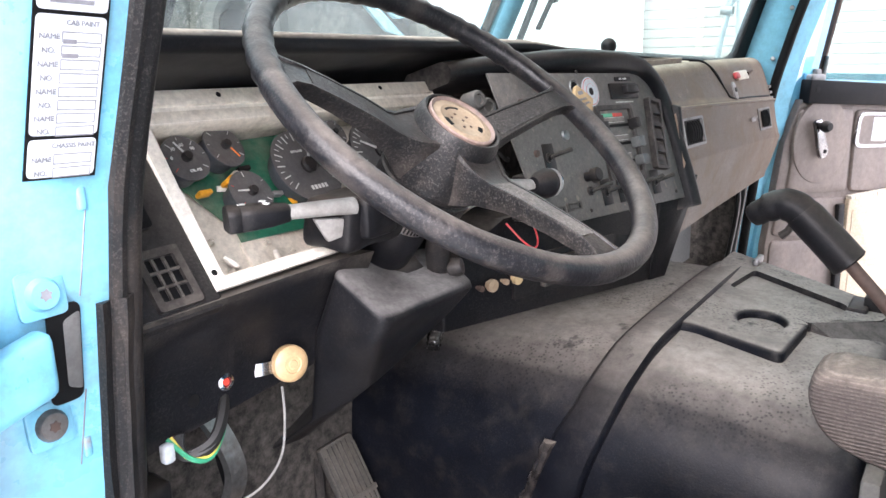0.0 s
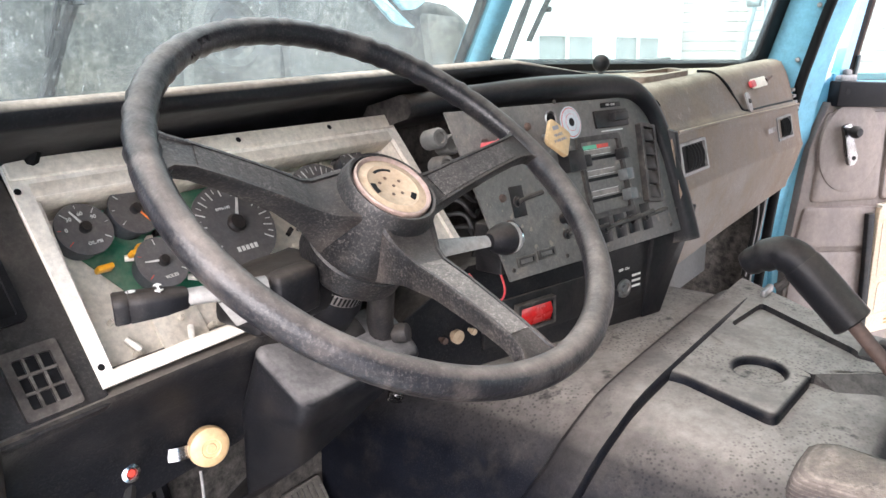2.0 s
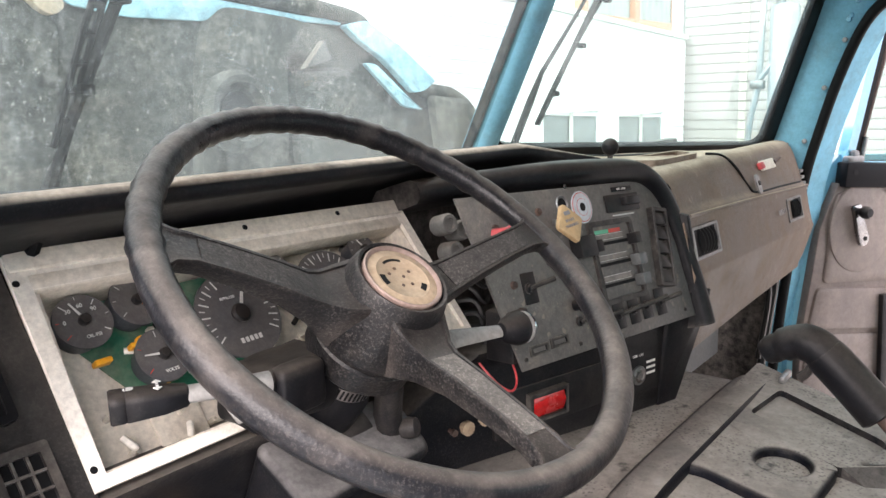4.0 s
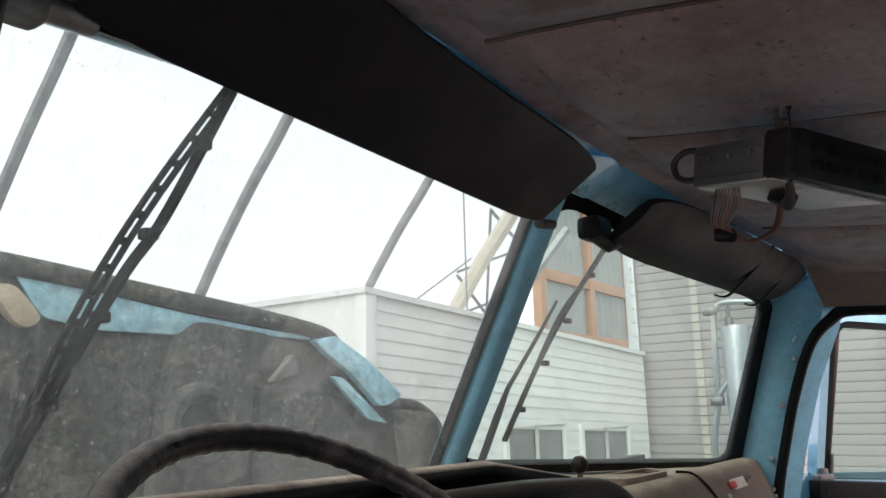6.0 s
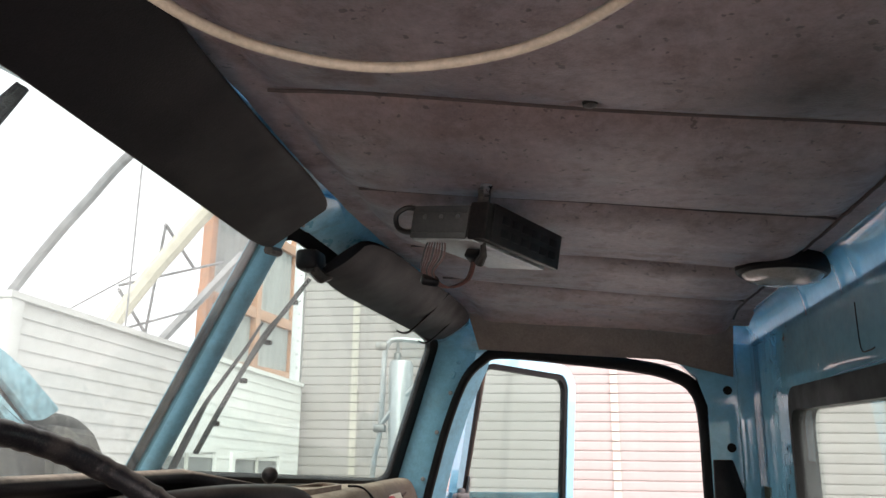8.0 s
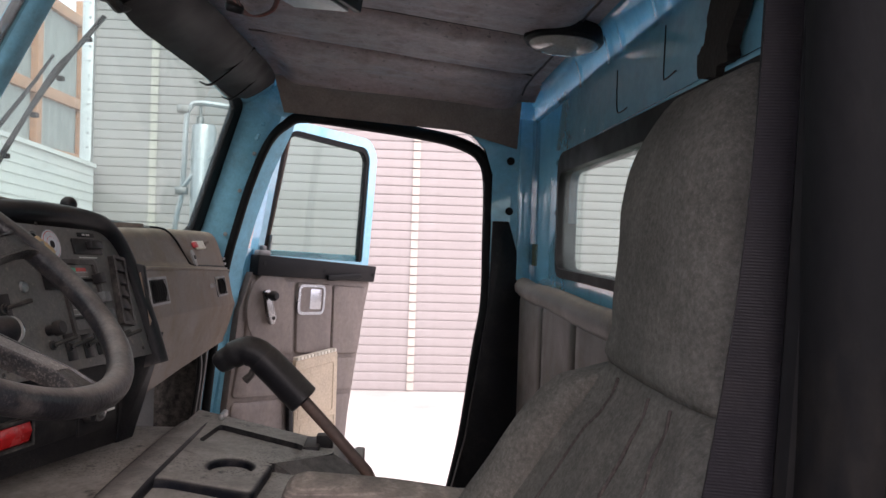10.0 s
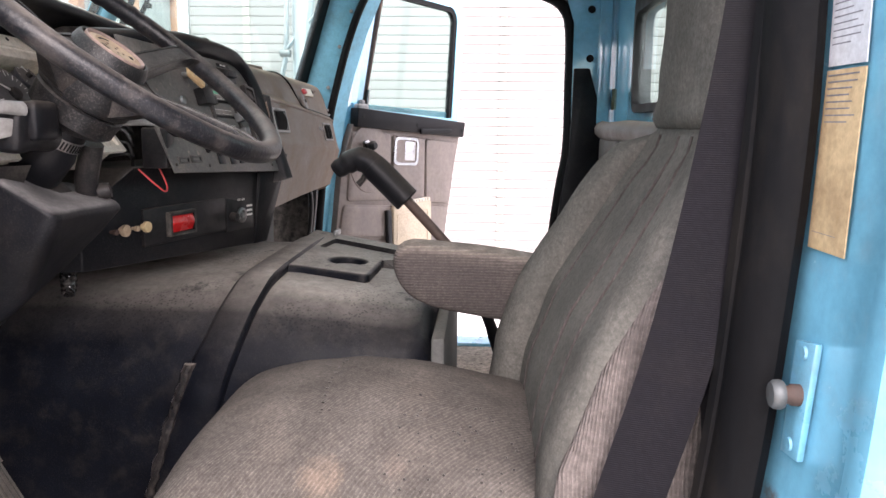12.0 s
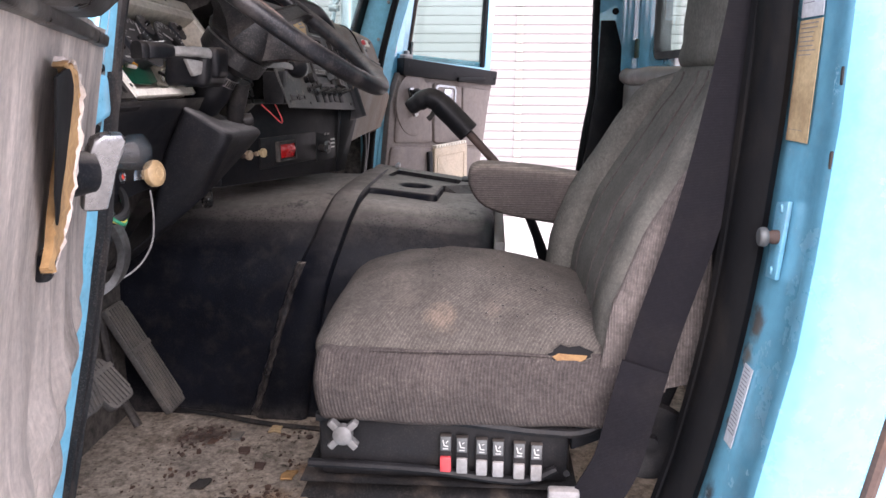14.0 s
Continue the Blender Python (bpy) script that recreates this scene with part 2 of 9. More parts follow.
BLUE_MATT = mat("faded_blue_paint", (0.19, 0.45, 0.58), 0.6, vary=0.1, bump=0.05, dirt=(0.16, 0.13, 0.1), dirt_amt=0.25, dirt_scale=15, spec=0.2, mottle=0.1, mottle_scale=40)
VISOR = mat("visor_vinyl", (0.0065, 0.0062, 0.0075), 0.5, dirt=(0.07, 0.06, 0.055), dirt_amt=0.07, bump=0.25, fine=400, grain=0.0, spec=0.13)
CREAM = mat("cream_instrument_housing", (0.72, 0.655, 0.55), 0.5, vary=0.12, dirt=(0.3, 0.235, 0.165), dirt_amt=0.45, dirt_scale=24, dust=(0.6, 0.53, 0.43), dust_amt=0.4)
WHITE_EDGE = mat("white_plastic_edge", (0.82, 0.765, 0.67), 0.4, vary=0.06, dirt=(0.45, 0.38, 0.3), dirt_amt=0.4, dirt_scale=22)
IVORY = mat("yellowed_plastic", (0.45, 0.31, 0.165), 0.4, vary=0.08, dirt=(0.3, 0.2, 0.1), dirt_amt=0.35)
PCB = mat("circuit_board", (0.015, 0.13, 0.075), 0.4, dirt=(0.3, 0.27, 0.2), dirt_amt=0.4, dirt_scale=14)
AMBER = mat("amber_plastic", (0.75, 0.35, 0.02), 0.35)
GAUGE = mat("gauge_face", (0.048, 0.053, 0.061), 0.55, dust=DUST, dust_amt=0.45, grain=0.1)
INK = mat("white_print", (0.6, 0.59, 0.56), 0.6, vary=0.05)
REDINK = mat("red_print", (0.6, 0.05, 0.03), 0.5)
GREENINK = mat("green_print", (0.1, 0.4, 0.25), 0.5)
ORANGE = mat("orange_needle", (0.85, 0.22, 0.05), 0.4)
GREYPLASTIC = mat("grey_plastic", (0.21, 0.207, 0.205), 0.4, dirt=(0.1, 0.09, 0.08), dirt_amt=0.5, dirt_scale=25, dust=DUST, dust_amt=0.4, grain=0.1)
RADIOGREY = mat("radio_grey_metal", (0.1, 0.105, 0.105), 0.45, 0.3, dirt=(0.06, 0.055, 0.05), dirt_amt=0.4, dirt_scale=16)
PANEL = mat("dusty_switch_panel", (0.085, 0.082, 0.079), 0.5, dirt=(0.2, 0.165, 0.135), dirt_amt=0.35, dirt_scale=18, dust=(0.36, 0.325, 0.29), dust_amt=0.6, bump=0.2, specks=(0.18, 0.15, 0.125), grain=0.14, edge=(0.32, 0.28, 0.25), spec=0.3)
WHEELRIM = mat("worn_wheel_rubber", (0.0078, 0.008, 0.01), 0.33, dirt=(0.16, 0.135, 0.12), dirt_amt=0.2, dirt_scale=22, dust=(0.32, 0.28, 0.245), dust_amt=0.42, dust_lo=0.45, bump=0.5, fine=200, grain=0.09, edge=(0.3, 0.26, 0.23), spec=0.27, mottle=0.2, mottle_scale=60)
HUBDISC = mat("bare_horn_pad_disc", (0.37, 0.275, 0.185), 0.6, dirt=(0.2, 0.13, 0.08), dirt_amt=0.6, dirt_scale=18, grain=0.25)
HUBRIM = mat("rusty_pink_horn_ring", (0.24, 0.17, 0.145), 0.55, dirt=(0.14, 0.085, 0.06), dirt_amt=0.5, dirt_scale=18, edge=(0.5, 0.42, 0.35))
BLACKSEAL = mat("black_seal_rubber", (0.005, 0.005, 0.0055), 0.55, dirt=(0.1, 0.08, 0.06), dirt_amt=0.08, dirt_scale=13, bump=0.3, stretch=(1, 1, 0.3), grain=0.0, spec=0.08)
CHROME = mat("chrome", (0.4, 0.41, 0.43), 0.2, 1.0, vary=0.08, bump=0.03, dirt=(0.25, 0.22, 0.2), dirt_amt=0.18, dirt_scale=40, mottle=0.06)
WINDER = mat("worn_grey_chrome", (0.27, 0.265, 0.265), 0.26, 1.0, vary=0.2, bump=0.05, dirt=(0.3, 0.28, 0.26), dirt_amt=0.4, dirt_scale=30)
STEEL = mat("dull_steel", (0.3, 0.3, 0.3), 0.45, 1.0, vary=0.15, dirt=(0.16, 0.105, 0.075), dirt_amt=0.5, dirt_scale=14)
RUST = mat("rusty_steel", (0.085, 0.055, 0.045), 0.7, 0.2, dirt=(0.16, 0.085, 0.05), dirt_amt=0.6, dirt_scale=18)
FABRIC = mat("ribbed_seat_fabric", (0.072, 0.061, 0.057), 0.95, vary=0.22, dirt=(0.1, 0.083, 0.075), dirt_amt=0.55, dirt_scale=16, bump=0.8, ribs=(3, 0.0055, 0.6), fine=500, spec=0.15, grain=0.12, mottle=0.28)
FABRIC_X = mat("ribbed_bolster_fabric", (0.145, 0.124, 0.114), 0.95, vary=0.25, scale=16, dirt=(0.07, 0.06, 0.055), dirt_amt=0.5, dirt_scale=14, bump=0.9, ribs=(3, 0.0045, 0.7), fine=600, spec=0.15, grain=0.12, mottle=0.28)
FABRIC_Z = mat("ribbed_arm_fabric", (0.085, 0.073, 0.068), 0.95, vary=0.14, dirt=(0.17, 0.145, 0.125), dirt_amt=0.35, dirt_scale=9, bump=0.9, ribs=(2, 0.0046, 0.65), fine=500, spec=0.15, dust=(0.34, 0.29, 0.245), dust_amt=0.8, grain=0.12)
VELOUR = mat("grey_seat_velour", (0.098, 0.094, 0.083), 1.0, vary=0.22, dirt=(0.15, 0.138, 0.12), dirt_amt=0.5, dirt_scale=20, bump=0.45, fine=600, spec=0.1, grain=0.12, mottle=0.25, mottle_scale=170)
SEATTOP = mat("dusty_seat_velour", (0.098, 0.087, 0.077), 1.0, vary=0.26, scale=11, dirt=(0.13, 0.112, 0.096), dirt_amt=0.6, dirt_scale=9, bump=0.7, ribs=(3, 0.0055, 0.35), fine=420, spec=0.1, grain=0.12, mottle=0.26, mottle_scale=170, blots=((0.505, 0.18, 0.80, 0.032, (0.17, 0.133, 0.105)), (0.52, 0.10, 0.8, 0.025, (0.13, 0.107, 0.09))))
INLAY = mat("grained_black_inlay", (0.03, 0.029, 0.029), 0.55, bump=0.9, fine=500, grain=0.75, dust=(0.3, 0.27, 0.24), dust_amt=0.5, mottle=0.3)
FOAM = mat("yellow_foam", (0.26, 0.15, 0.06), 0.9, bump=0.8, dirt=(0.12, 0.06, 0.03), dirt_amt=0.7, dirt_scale=40)
DARKFOAM = mat("black_torn_foam", (0.02, 0.017, 0.015), 0.95, bump=1.0, fine=120)
FIBRE = mat("brown_fibreboard", (0.36, 0.21, 0.085), 0.9, bump=0.8, vary=0.35, scale=30, dirt=(0.14, 0.08, 0.035), dirt_amt=0.7, dirt_scale=26, stretch=(1, 1, 0.4))
WEBBING = mat("black_webbing", (0.0082, 0.0073, 0.0095), 0.6, bump=0.4, ribs=(2, 0.002, 0.3), spec=0.09, dirt=(0.045, 0.038, 0.034), dirt_amt=0.16, dirt_scale=12)
FLOORMAT = mat("dirty_floor_mat", (0.33, 0.295, 0.255), 0.85, vary=0.3, scale=9, dirt=(0.1, 0.075, 0.055), dirt_amt=0.55, dirt_scale=9, bump=0.8, specks=(0.05, 0.04, 0.032), grain=0.16, mottle=0.5, mottle_scale=70, blots=((0.66, 0.52, 0.38, 0.07, (0.27, 0.18, 0.11)), (0.57, 0.47, 0.38, 0.05, (0.28, 0.19, 0.12)), (0.80, 0.46, 0.38, 0.04, (0.24, 0.165, 0.105)), (0.93, 0.74, 0.38, 0.07, (0.05, 0.028, 0.022))))
RED = mat("red_switch_lens", (0.42, 0.012, 0.012), 0.2, vary=0.2, dirt=(0.2, 0.1, 0.09), dirt_amt=0.4, dirt_scale=20)
REDMATTE = mat("red_plastic", (0.5, 0.05, 0.055), 0.45)
PAPER = mat("white_decal", (0.5, 0.53, 0.56), 0.5, vary=0.04, dirt=(0.6, 0.58, 0.55), dirt_amt=0.4)
PRINT = mat("faint_print", (0.2, 0.2, 0.22), 0.6)
TANPAPER = mat("aged_sticker", (0.52, 0.39, 0.22), 0.6, vary=0.12, dirt=(0.25, 0.16, 0.08), dirt_amt=0.6, dirt_scale=11)
OLIVE = mat("olive_sticker", (0.09, 0.1, 0.05), 0.6)
BOARD = mat("tan_plastic_folder", (0.5, 0.4, 0.29), 0.5, vary=0.1, dirt=(0.35, 0.26, 0.17), dirt_amt=0.4, dirt_scale=6)
WIRE = mat("brown_wires", (0.12, 0.045, 0.035), 0.5)
WIREBLACK = mat("black_wires", (0.014, 0.014, 0.014), 0.45)
WIREGREEN = mat("green_wire", (0.03, 0.25, 0.13), 0.4)
WIREYELLOW = mat("yellow_wire", (0.6, 0.5, 0.08), 0.4)
WIREGREY = mat("grey_cable", (0.2, 0.195, 0.19), 0.5)
CABLE = mat("beige_tube", (0.5, 0.42, 0.32), 0.45, vary=0.1)
PUTTY = mat("grey_duct", (0.11, 0.11, 0.105), 0.65, dust=DUST, dust_amt=0.5)
SIDING = mat("white_siding", (0.72, 0.73, 0.72), 0.5, vary=0.05, dirt=(0.6, 0.6, 0.58), dirt_amt=0.3, dirt_scale=1.5, vary_object=0.06, mottle=0.05)
STEELSIDING = mat("pale_metal_siding", (0.26, 0.237, 0.233), 0.42, vary=0.06, dirt=(0.25, 0.225, 0.218), dirt_amt=0.3, dirt_scale=1.2, vary_object=0.06, mottle=0.06)
BATTEN = mat("yellowed_batten", (0.6, 0.565, 0.47), 0.5, vary=0.1, mottle=0.1)
JOINT = mat("cream_joint_cover", (0.38, 0.35, 0.31), 0.5, vary=0.1, mottle=0.1)
GALV = mat("galvanised_steel", (0.5, 0.51, 0.52), 0.45, 0.8, vary=0.12, scale=20)
PIPEGREY = mat("grey_tube", (0.3, 0.3, 0.31), 0.5, 0.3)
TIMBER = mat("faded_orange_timber", (0.44, 0.22, 0.13), 0.6, vary=0.2, dirt=(0.3, 0.17, 0.11), dirt_amt=0.5)
FIBREGLASS = mat("translucent_sheet", (0.42, 0.43, 0.42), 0.5, vary=0.12, scale=2)
HOODUNDER = mat("hood_underside", (0.05, 0.052, 0.045), 0.75, vary=0.4, scale=3, dirt=(0.15, 0.14, 0.115), dirt_amt=0.7, dirt_scale=5, bump=0.4, specks=(0.26, 0.25, 0.22), grain=0.3, mottle=0.5, mottle_scale=40)
BLIND = mat("pale_grey_blind", (0.5, 0.5, 0.47), 0.6, vary=0.15, mottle=0.1)
JAMBBLUE = mat("rust_streaked_blue_paint", (0.155, 0.425, 0.575), 0.2, vary=0.07, fine=60, bump=0.02, dirt=(0.3, 0.3, 0.27), dirt_amt=0.16, dirt_scale=22, coat=0.2, mottle=0.1, mottle_scale=40, blots=((0.362, -0.25, 0.952, 0.026, (0.1, 0.055, 0.03)), (0.374, -0.245, 0.845, 0.028, (0.12, 0.07, 0.035)), (0.376, -0.24, 0.80, 0.018, (0.16, 0.1, 0.05)), (0.37, -0.22, 0.70, 0.014, (0.14, 0.08, 0.04)), (0.372, -0.205, 0.60, 0.022, (0.07, 0.045, 0.03))))
GROUND = mat("pale_gravel", (0.5, 0.48, 0.45), 0.95, vary=0.2, scale=0.8, fine=40, bump=0.6, dirt=(0.35, 0.32, 0.28), dirt_amt=0.5, dirt_scale=0.4)


def glass_mat(name, tint, dust_amt, streak=(1, 1, 1)):
    m = bpy.data.materials.new(name)
    m.use_nodes = True
    nt = m.node_tree
    nt.nodes.remove(nt.nodes["Principled BSDF"])
    out = nt.nodes["Material Output"]
    tr, gl, df = nt.nodes.new("ShaderNodeBsdfTransparent"), nt.nodes.new("ShaderNodeBsdfGlossy"), nt.nodes.new("ShaderNodeBsdfTranslucent")
    tr.inputs[0].default_value = (*tint, 1)
    gl.inputs["Roughness"].default_value = 0.03
    df.inputs[0].default_value = (0.55, 0.62, 0.61, 1)
    lw = nt.nodes.new("ShaderNodeLayerWeight")
    gloss = math_node(nt, "ADD", math_node(nt, "MULTIPLY", math_node(nt, "POWER", lw.outputs["Facing"], 5.0), 0.5), 0.03)
    m1, m2 = nt.nodes.new("ShaderNodeMixShader"), nt.nodes.new("ShaderNodeMixShader")
    nt.links.new(gloss, m1.inputs[0])
    nt.links.new(tr.outputs[0], m1.inputs[1])
    nt.links.new(gl.outputs[0], m1.inputs[2])
    tc = nt.nodes.new("ShaderNodeTexCoord")
    mp = nt.nodes.new("ShaderNodeMapping")
    mp.inputs["Scale"].default_value = streak
    nt.links.new(tc.outputs["Object"], mp.inputs[0])
    a = ramp(nt, noise_tex(nt, mp.outputs[0], 6, 8, 0.7), [(0.35, grey(0.1)), (0.75, grey(0.55))])
    s = ramp(nt, noise_tex(nt, mp.outputs[0], 300, 3, 0.6), [(0.62, grey(0)), (0.7, grey(0.8))])
    m3 = nt.nodes.new("ShaderNodeMapping")
    m3.inputs["Scale"].default_value, m3.inputs["Rotation"].default_value = (120, 120, 5), (0, radians(24), 0)
    nt.links.new(tc.outputs["Object"], m3.inputs[0])
    k = ramp(nt, noise_tex(nt, m3.outputs[0], 1.0, 4, 0.6), [(0.56, grey(0)), (0.74, grey(0.5))])
    f = math_node(nt, "ADD", math_node(nt, "MULTIPLY", math_node(nt, "ADD", a, k), dust_amt), math_node(nt, "MULTIPLY", s, dust_amt * 1.6))
    nt.links.new(f, m2.inputs[0])
    nt.links.new(m1.outputs[0], m2.inputs[1])
    nt.links.new(df.outputs[0], m2.inputs[2])
    nt.links.new(m2.outputs[0], out.inputs[0])
    return m


GLASS_DIRTY = glass_mat("dusty_windscreen_glass", (0.66, 0.725, 0.71), 0.15, (1, 1, 0.6))
GLASS = glass_mat("greenish_glass", (0.70, 0.81, 0.78), 0.13)
CLEAR = glass_mat("clear_plastic", (0.85, 0.86, 0.88), 0.1)


# ---- mesh helpers
WORLD = {}


def thing(name, at, label, category, group="", kind=""):
    ob = new(name)
    ob.location = at
    ob.empty_display_size = 0.05
    WORLD[ob] = Matrix.Translation(at)
    return tagged(ob, label, category, group, kind)


def part(name, bm, material, parent=None, label="", angle=38, category="", kind="", group=""):
    bmesh.ops.recalc_face_normals(bm, faces=bm.faces)
    me = bpy.data.meshes.new(name)
    bm.to_mesh(me)
    bm.free()
    me.materials.append(material)
    me.shade_smooth()
    me.set_sharp_from_angle(angle=radians(angle))
    ob = new(name, me)
    if parent is not None:
        ob.parent = parent
        ob.matrix_parent_inverse = WORLD.get(parent, Matrix()).inverted()
    return tagged(ob, label, category, group, kind)


def solo(name, bm, material, label, category="", group="", kind="", angle=38):
    return part(name, bm, material, None, label, angle, category, kind, group)


def V(*a):
    return Vector(a)


def box(bm, lo, hi, bev=0.0, m=None, seg=2):
    lo, hi = Vector(lo), Vector(hi)
    s = Matrix.Translation((lo + hi) / 2) @ Matrix.Diagonal((*(hi - lo), 1))
    vs = bmesh.ops.create_cube(bm, size=1, matrix=(m or Matrix()) @ s)["verts"]
    if bev:
        es = list({e for v in vs for e in v.link_edges})
        bmesh.ops.bevel(bm, geom=es, offset=bev, segments=seg, affect="EDGES", profile=0.5)


def prism(bm, pts, vec, bev=0.0, m=None):
    m = m or Matrix()
    lo = [bm.verts.new(m @ Vector(p)) for p in pts]
    hi = [bm.verts.new(m @ (Vector(p) + Vector(vec))) for p in pts]
    n = len(pts)
    fs = [bm.faces.new(lo), bm.faces.new(hi[::-1])] + [bm.faces.new((lo[i], lo[(i + 1) % n], hi[(i + 1) % n], hi[i])) for i in range(n)]
    if bev:
        bmesh.ops.recalc_face_normals(bm, faces=fs)
        es = list({e for f in fs for e in f.edges})
        bmesh.ops.bevel(bm, geom=es, offset=bev, segments=2, affect="EDGES", profile=0.5)


def loft(bm, rings, closed=True, cap=True):
    rows = [[bm.verts.new(p) for p in r] for r in rings]
    n = len(rows[0])
    for a, b in zip(rows, rows[1:]):
        for i in range(n if closed else n - 1):
            j = (i + 1) % n
            bm.faces.new((a[i], a[j], b[j], b[i]))
    if cap:
        bm.faces.new(rows[0])
        bm.faces.new(rows[-1][::-1])


def spline(pts, n=6):
    pts = [Vector(p) for p in pts]
    out = []
    for i in range(len(pts) - 1):
        p0, p1, p2, p3 = pts[max(i - 1, 0)], pts[i], pts[i + 1], pts[min(i + 2, len(pts) - 1)]
        for k in range(n):
            t = k / n
            out.append(0.5 * (2 * p1 + (p2 - p0) * t + (2 * p0 - 5 * p1 + 4 * p2 - p3) * t * t + (3 * p1 - p0 - 3 * p2 + p3) * t ** 3))
    return out + [pts[-1]]


def tube(bm, pts, r, n=8, closed=False, flat=1.0, m=None):
    pts = [Vector(p) for p in pts]
    k = len(pts)
    rs = r if isinstance(r, (list, tuple)) else [r] * k
    up = None
    rings = []
    for i in range(k):
        a, b = (pts[i - 1], pts[(i + 1) % k]) if closed else (pts[max(i - 1, 0)], pts[min(i + 1, k - 1)])
        d = (b - a).normalized()
        if up is None:
            up = d.orthogonal().normalized()
        up = (up - d * up.dot(d)).normalized()
        side = d.cross(up)
        ring = [pts[i] + rs[i] * (math.cos(2 * math.pi * j / n) * up + flat * math.sin(2 * math.pi * j / n) * side) for j in range(n)]
        rings.append([(m @ p) if m else p for p in ring])
    if closed:
        rings.append(rings[0])
        rows = [[bm.verts.new(p) for p in r_] for r_ in rings[:-1]]
        rows.append(rows[0])
        for a, b in zip(rows, rows[1:]):
            for i in range(n):
                bm.faces.new((a[i], a[(i + 1) % n], b[(i + 1) % n], b[i]))
    else:
        loft(bm, rings)


def strap(bm, pts, width, thick, across):
    """A flat band along pts; across: the direction of its width at each point, or one for all."""
    pts = [Vector(p) for p in pts]
    rings = []
    for i, p in enumerate(pts):
        d = (pts[min(i + 1, len(pts) - 1)] - pts[max(i - 1, 0)]).normalized()
        a = Vector(across[i]) if isinstance(across, list) else Vector(across)
        a = (a - d * a.dot(d)).normalized()
        nn = d.cross(a)
        w, t = width / 2, thick / 2
        rings.append([p + a * w + nn * t, p - a * w + nn * t, p - a * w - nn * t, p + a * w - nn * t])
    loft(bm, rings)


def lathe(bm, prof, m=None, n=24):
    m = m or Matrix()
    rings = [[m @ Vector((max(r, 1e-4) * math.cos(2 * math.pi * j / n), max(r, 1e-4) * math.sin(2 * math.pi * j / n), z)) for j in range(n)] for r, z in prof]
    loft(bm, rings)


def axis_m(at, z, x=None):
    """A frame at a place whose z axis points along z."""
    z = Vector(z).normalized()
    x = Vector(x) if x is not None else z.orthogonal()
    x = (x - z * x.dot(z)).normalized()
    y = z.cross(x)
    m = Matrix((x, y, z)).transposed().to_4x4()
    return Matrix.Translation(at) @ m


def rpoly(pts, r, n=4):
    """A 2D outline with rounded corners; r: one radius or one a corner."""
    pts = [Vector(p) for p in pts]
    out = []
    for i, p in enumerate(pts):
        rr = r[i] if isinstance(r, (list, tuple)) else r
        a, b = (pts[i - 1] - p), (pts[(i + 1) % len(pts)] - p)
        q = min(rr, a.length * 0.45, b.length * 0.45)
        a, b = p + a.normalized() * q, p + b.normalized() * q
        out += [((1 - t) ** 2 * a + 2 * t * (1 - t) * p + t * t * b) for t in [k / n for k in range(n + 1)]]
    return out


def ring(bm, outer, inner, z0, z1, m=None):
    """A frame between two 2D outlines of equal count, from z0 to z1 of the frame m."""
    m = m or Matrix()
    loops = [[m @ Vector((p[0], p[1], z)) for p in loop] for loop, z in ((outer, z0), (outer, z1), (inner, z1), (inner, z0))]
    rows = [[bm.verts.new(p) for p in l] for l in loops]
    n = len(outer)
    for a, b in zip(rows, rows[1:] + rows[:1]):
        for i in range(n):
            bm.faces.new((a[i], a[(i + 1) % n], b[(i + 1) % n], b[i]))


def rbox(bm, lo, hi, r, n=8, f=None, m=None):
    """A cushion: a box with rounded edges of radius r, then bent by f."""
    lo, hi = Vector(lo), Vector(hi)
    ts = [0.5 - 0.5 * math.cos(math.pi * i / n) for i in range(n + 1)]
    seen = {}

    def vert(i, j, k):
        key = (i, j, k)
        if key not in seen:
            q = Vector((lo[a] + (hi[a] - lo[a]) * ts[t] for a, t in enumerate(key)))
            rr = min(r, *((hi[a] - lo[a]) / 2 for a in range(3)))
            c = Vector((min(max(q[a], lo[a] + rr), hi[a] - rr) for a in range(3)))
            d = q - c
            p = c + d.normalized() * rr if d.length > 1e-9 else q
            p = Vector(f(p)) if f else p
            seen[key] = bm.verts.new(m @ p if m else p)
        return seen[key]

    for a in range(n):
        for b in range(n):
            for c in (0, n):
                bm.faces.new((vert(a, b, c), vert(a + 1, b, c), vert(a + 1, b + 1, c), vert(a, b + 1, c)))
                bm.faces.new((vert(a, c, b), vert(a + 1, c, b), vert(a + 1, c, b + 1), vert(a, c, b + 1)))
                bm.faces.new((vert(c, a, b), vert(c, a + 1, b), vert(c, a + 1, b + 1), vert(c, a, b + 1)))


def sheet(bm, f, nu, nv, thick=0.0):
    """A surface f(u, v) over the unit square, given a thickness."""
    g = [[bm.verts.new(Vector(f(i / nu, j / nv))) for j in range(nv + 1)] for i in range(nu + 1)]
    fs = [bm.faces.new((g[i][j], g[i + 1][j], g[i + 1][j + 1], g[i][j + 1])) for i in range(nu) for j in range(nv)]
    if thick:
        bmesh.ops.solidify(bm, geom=fs, thickness=thick)


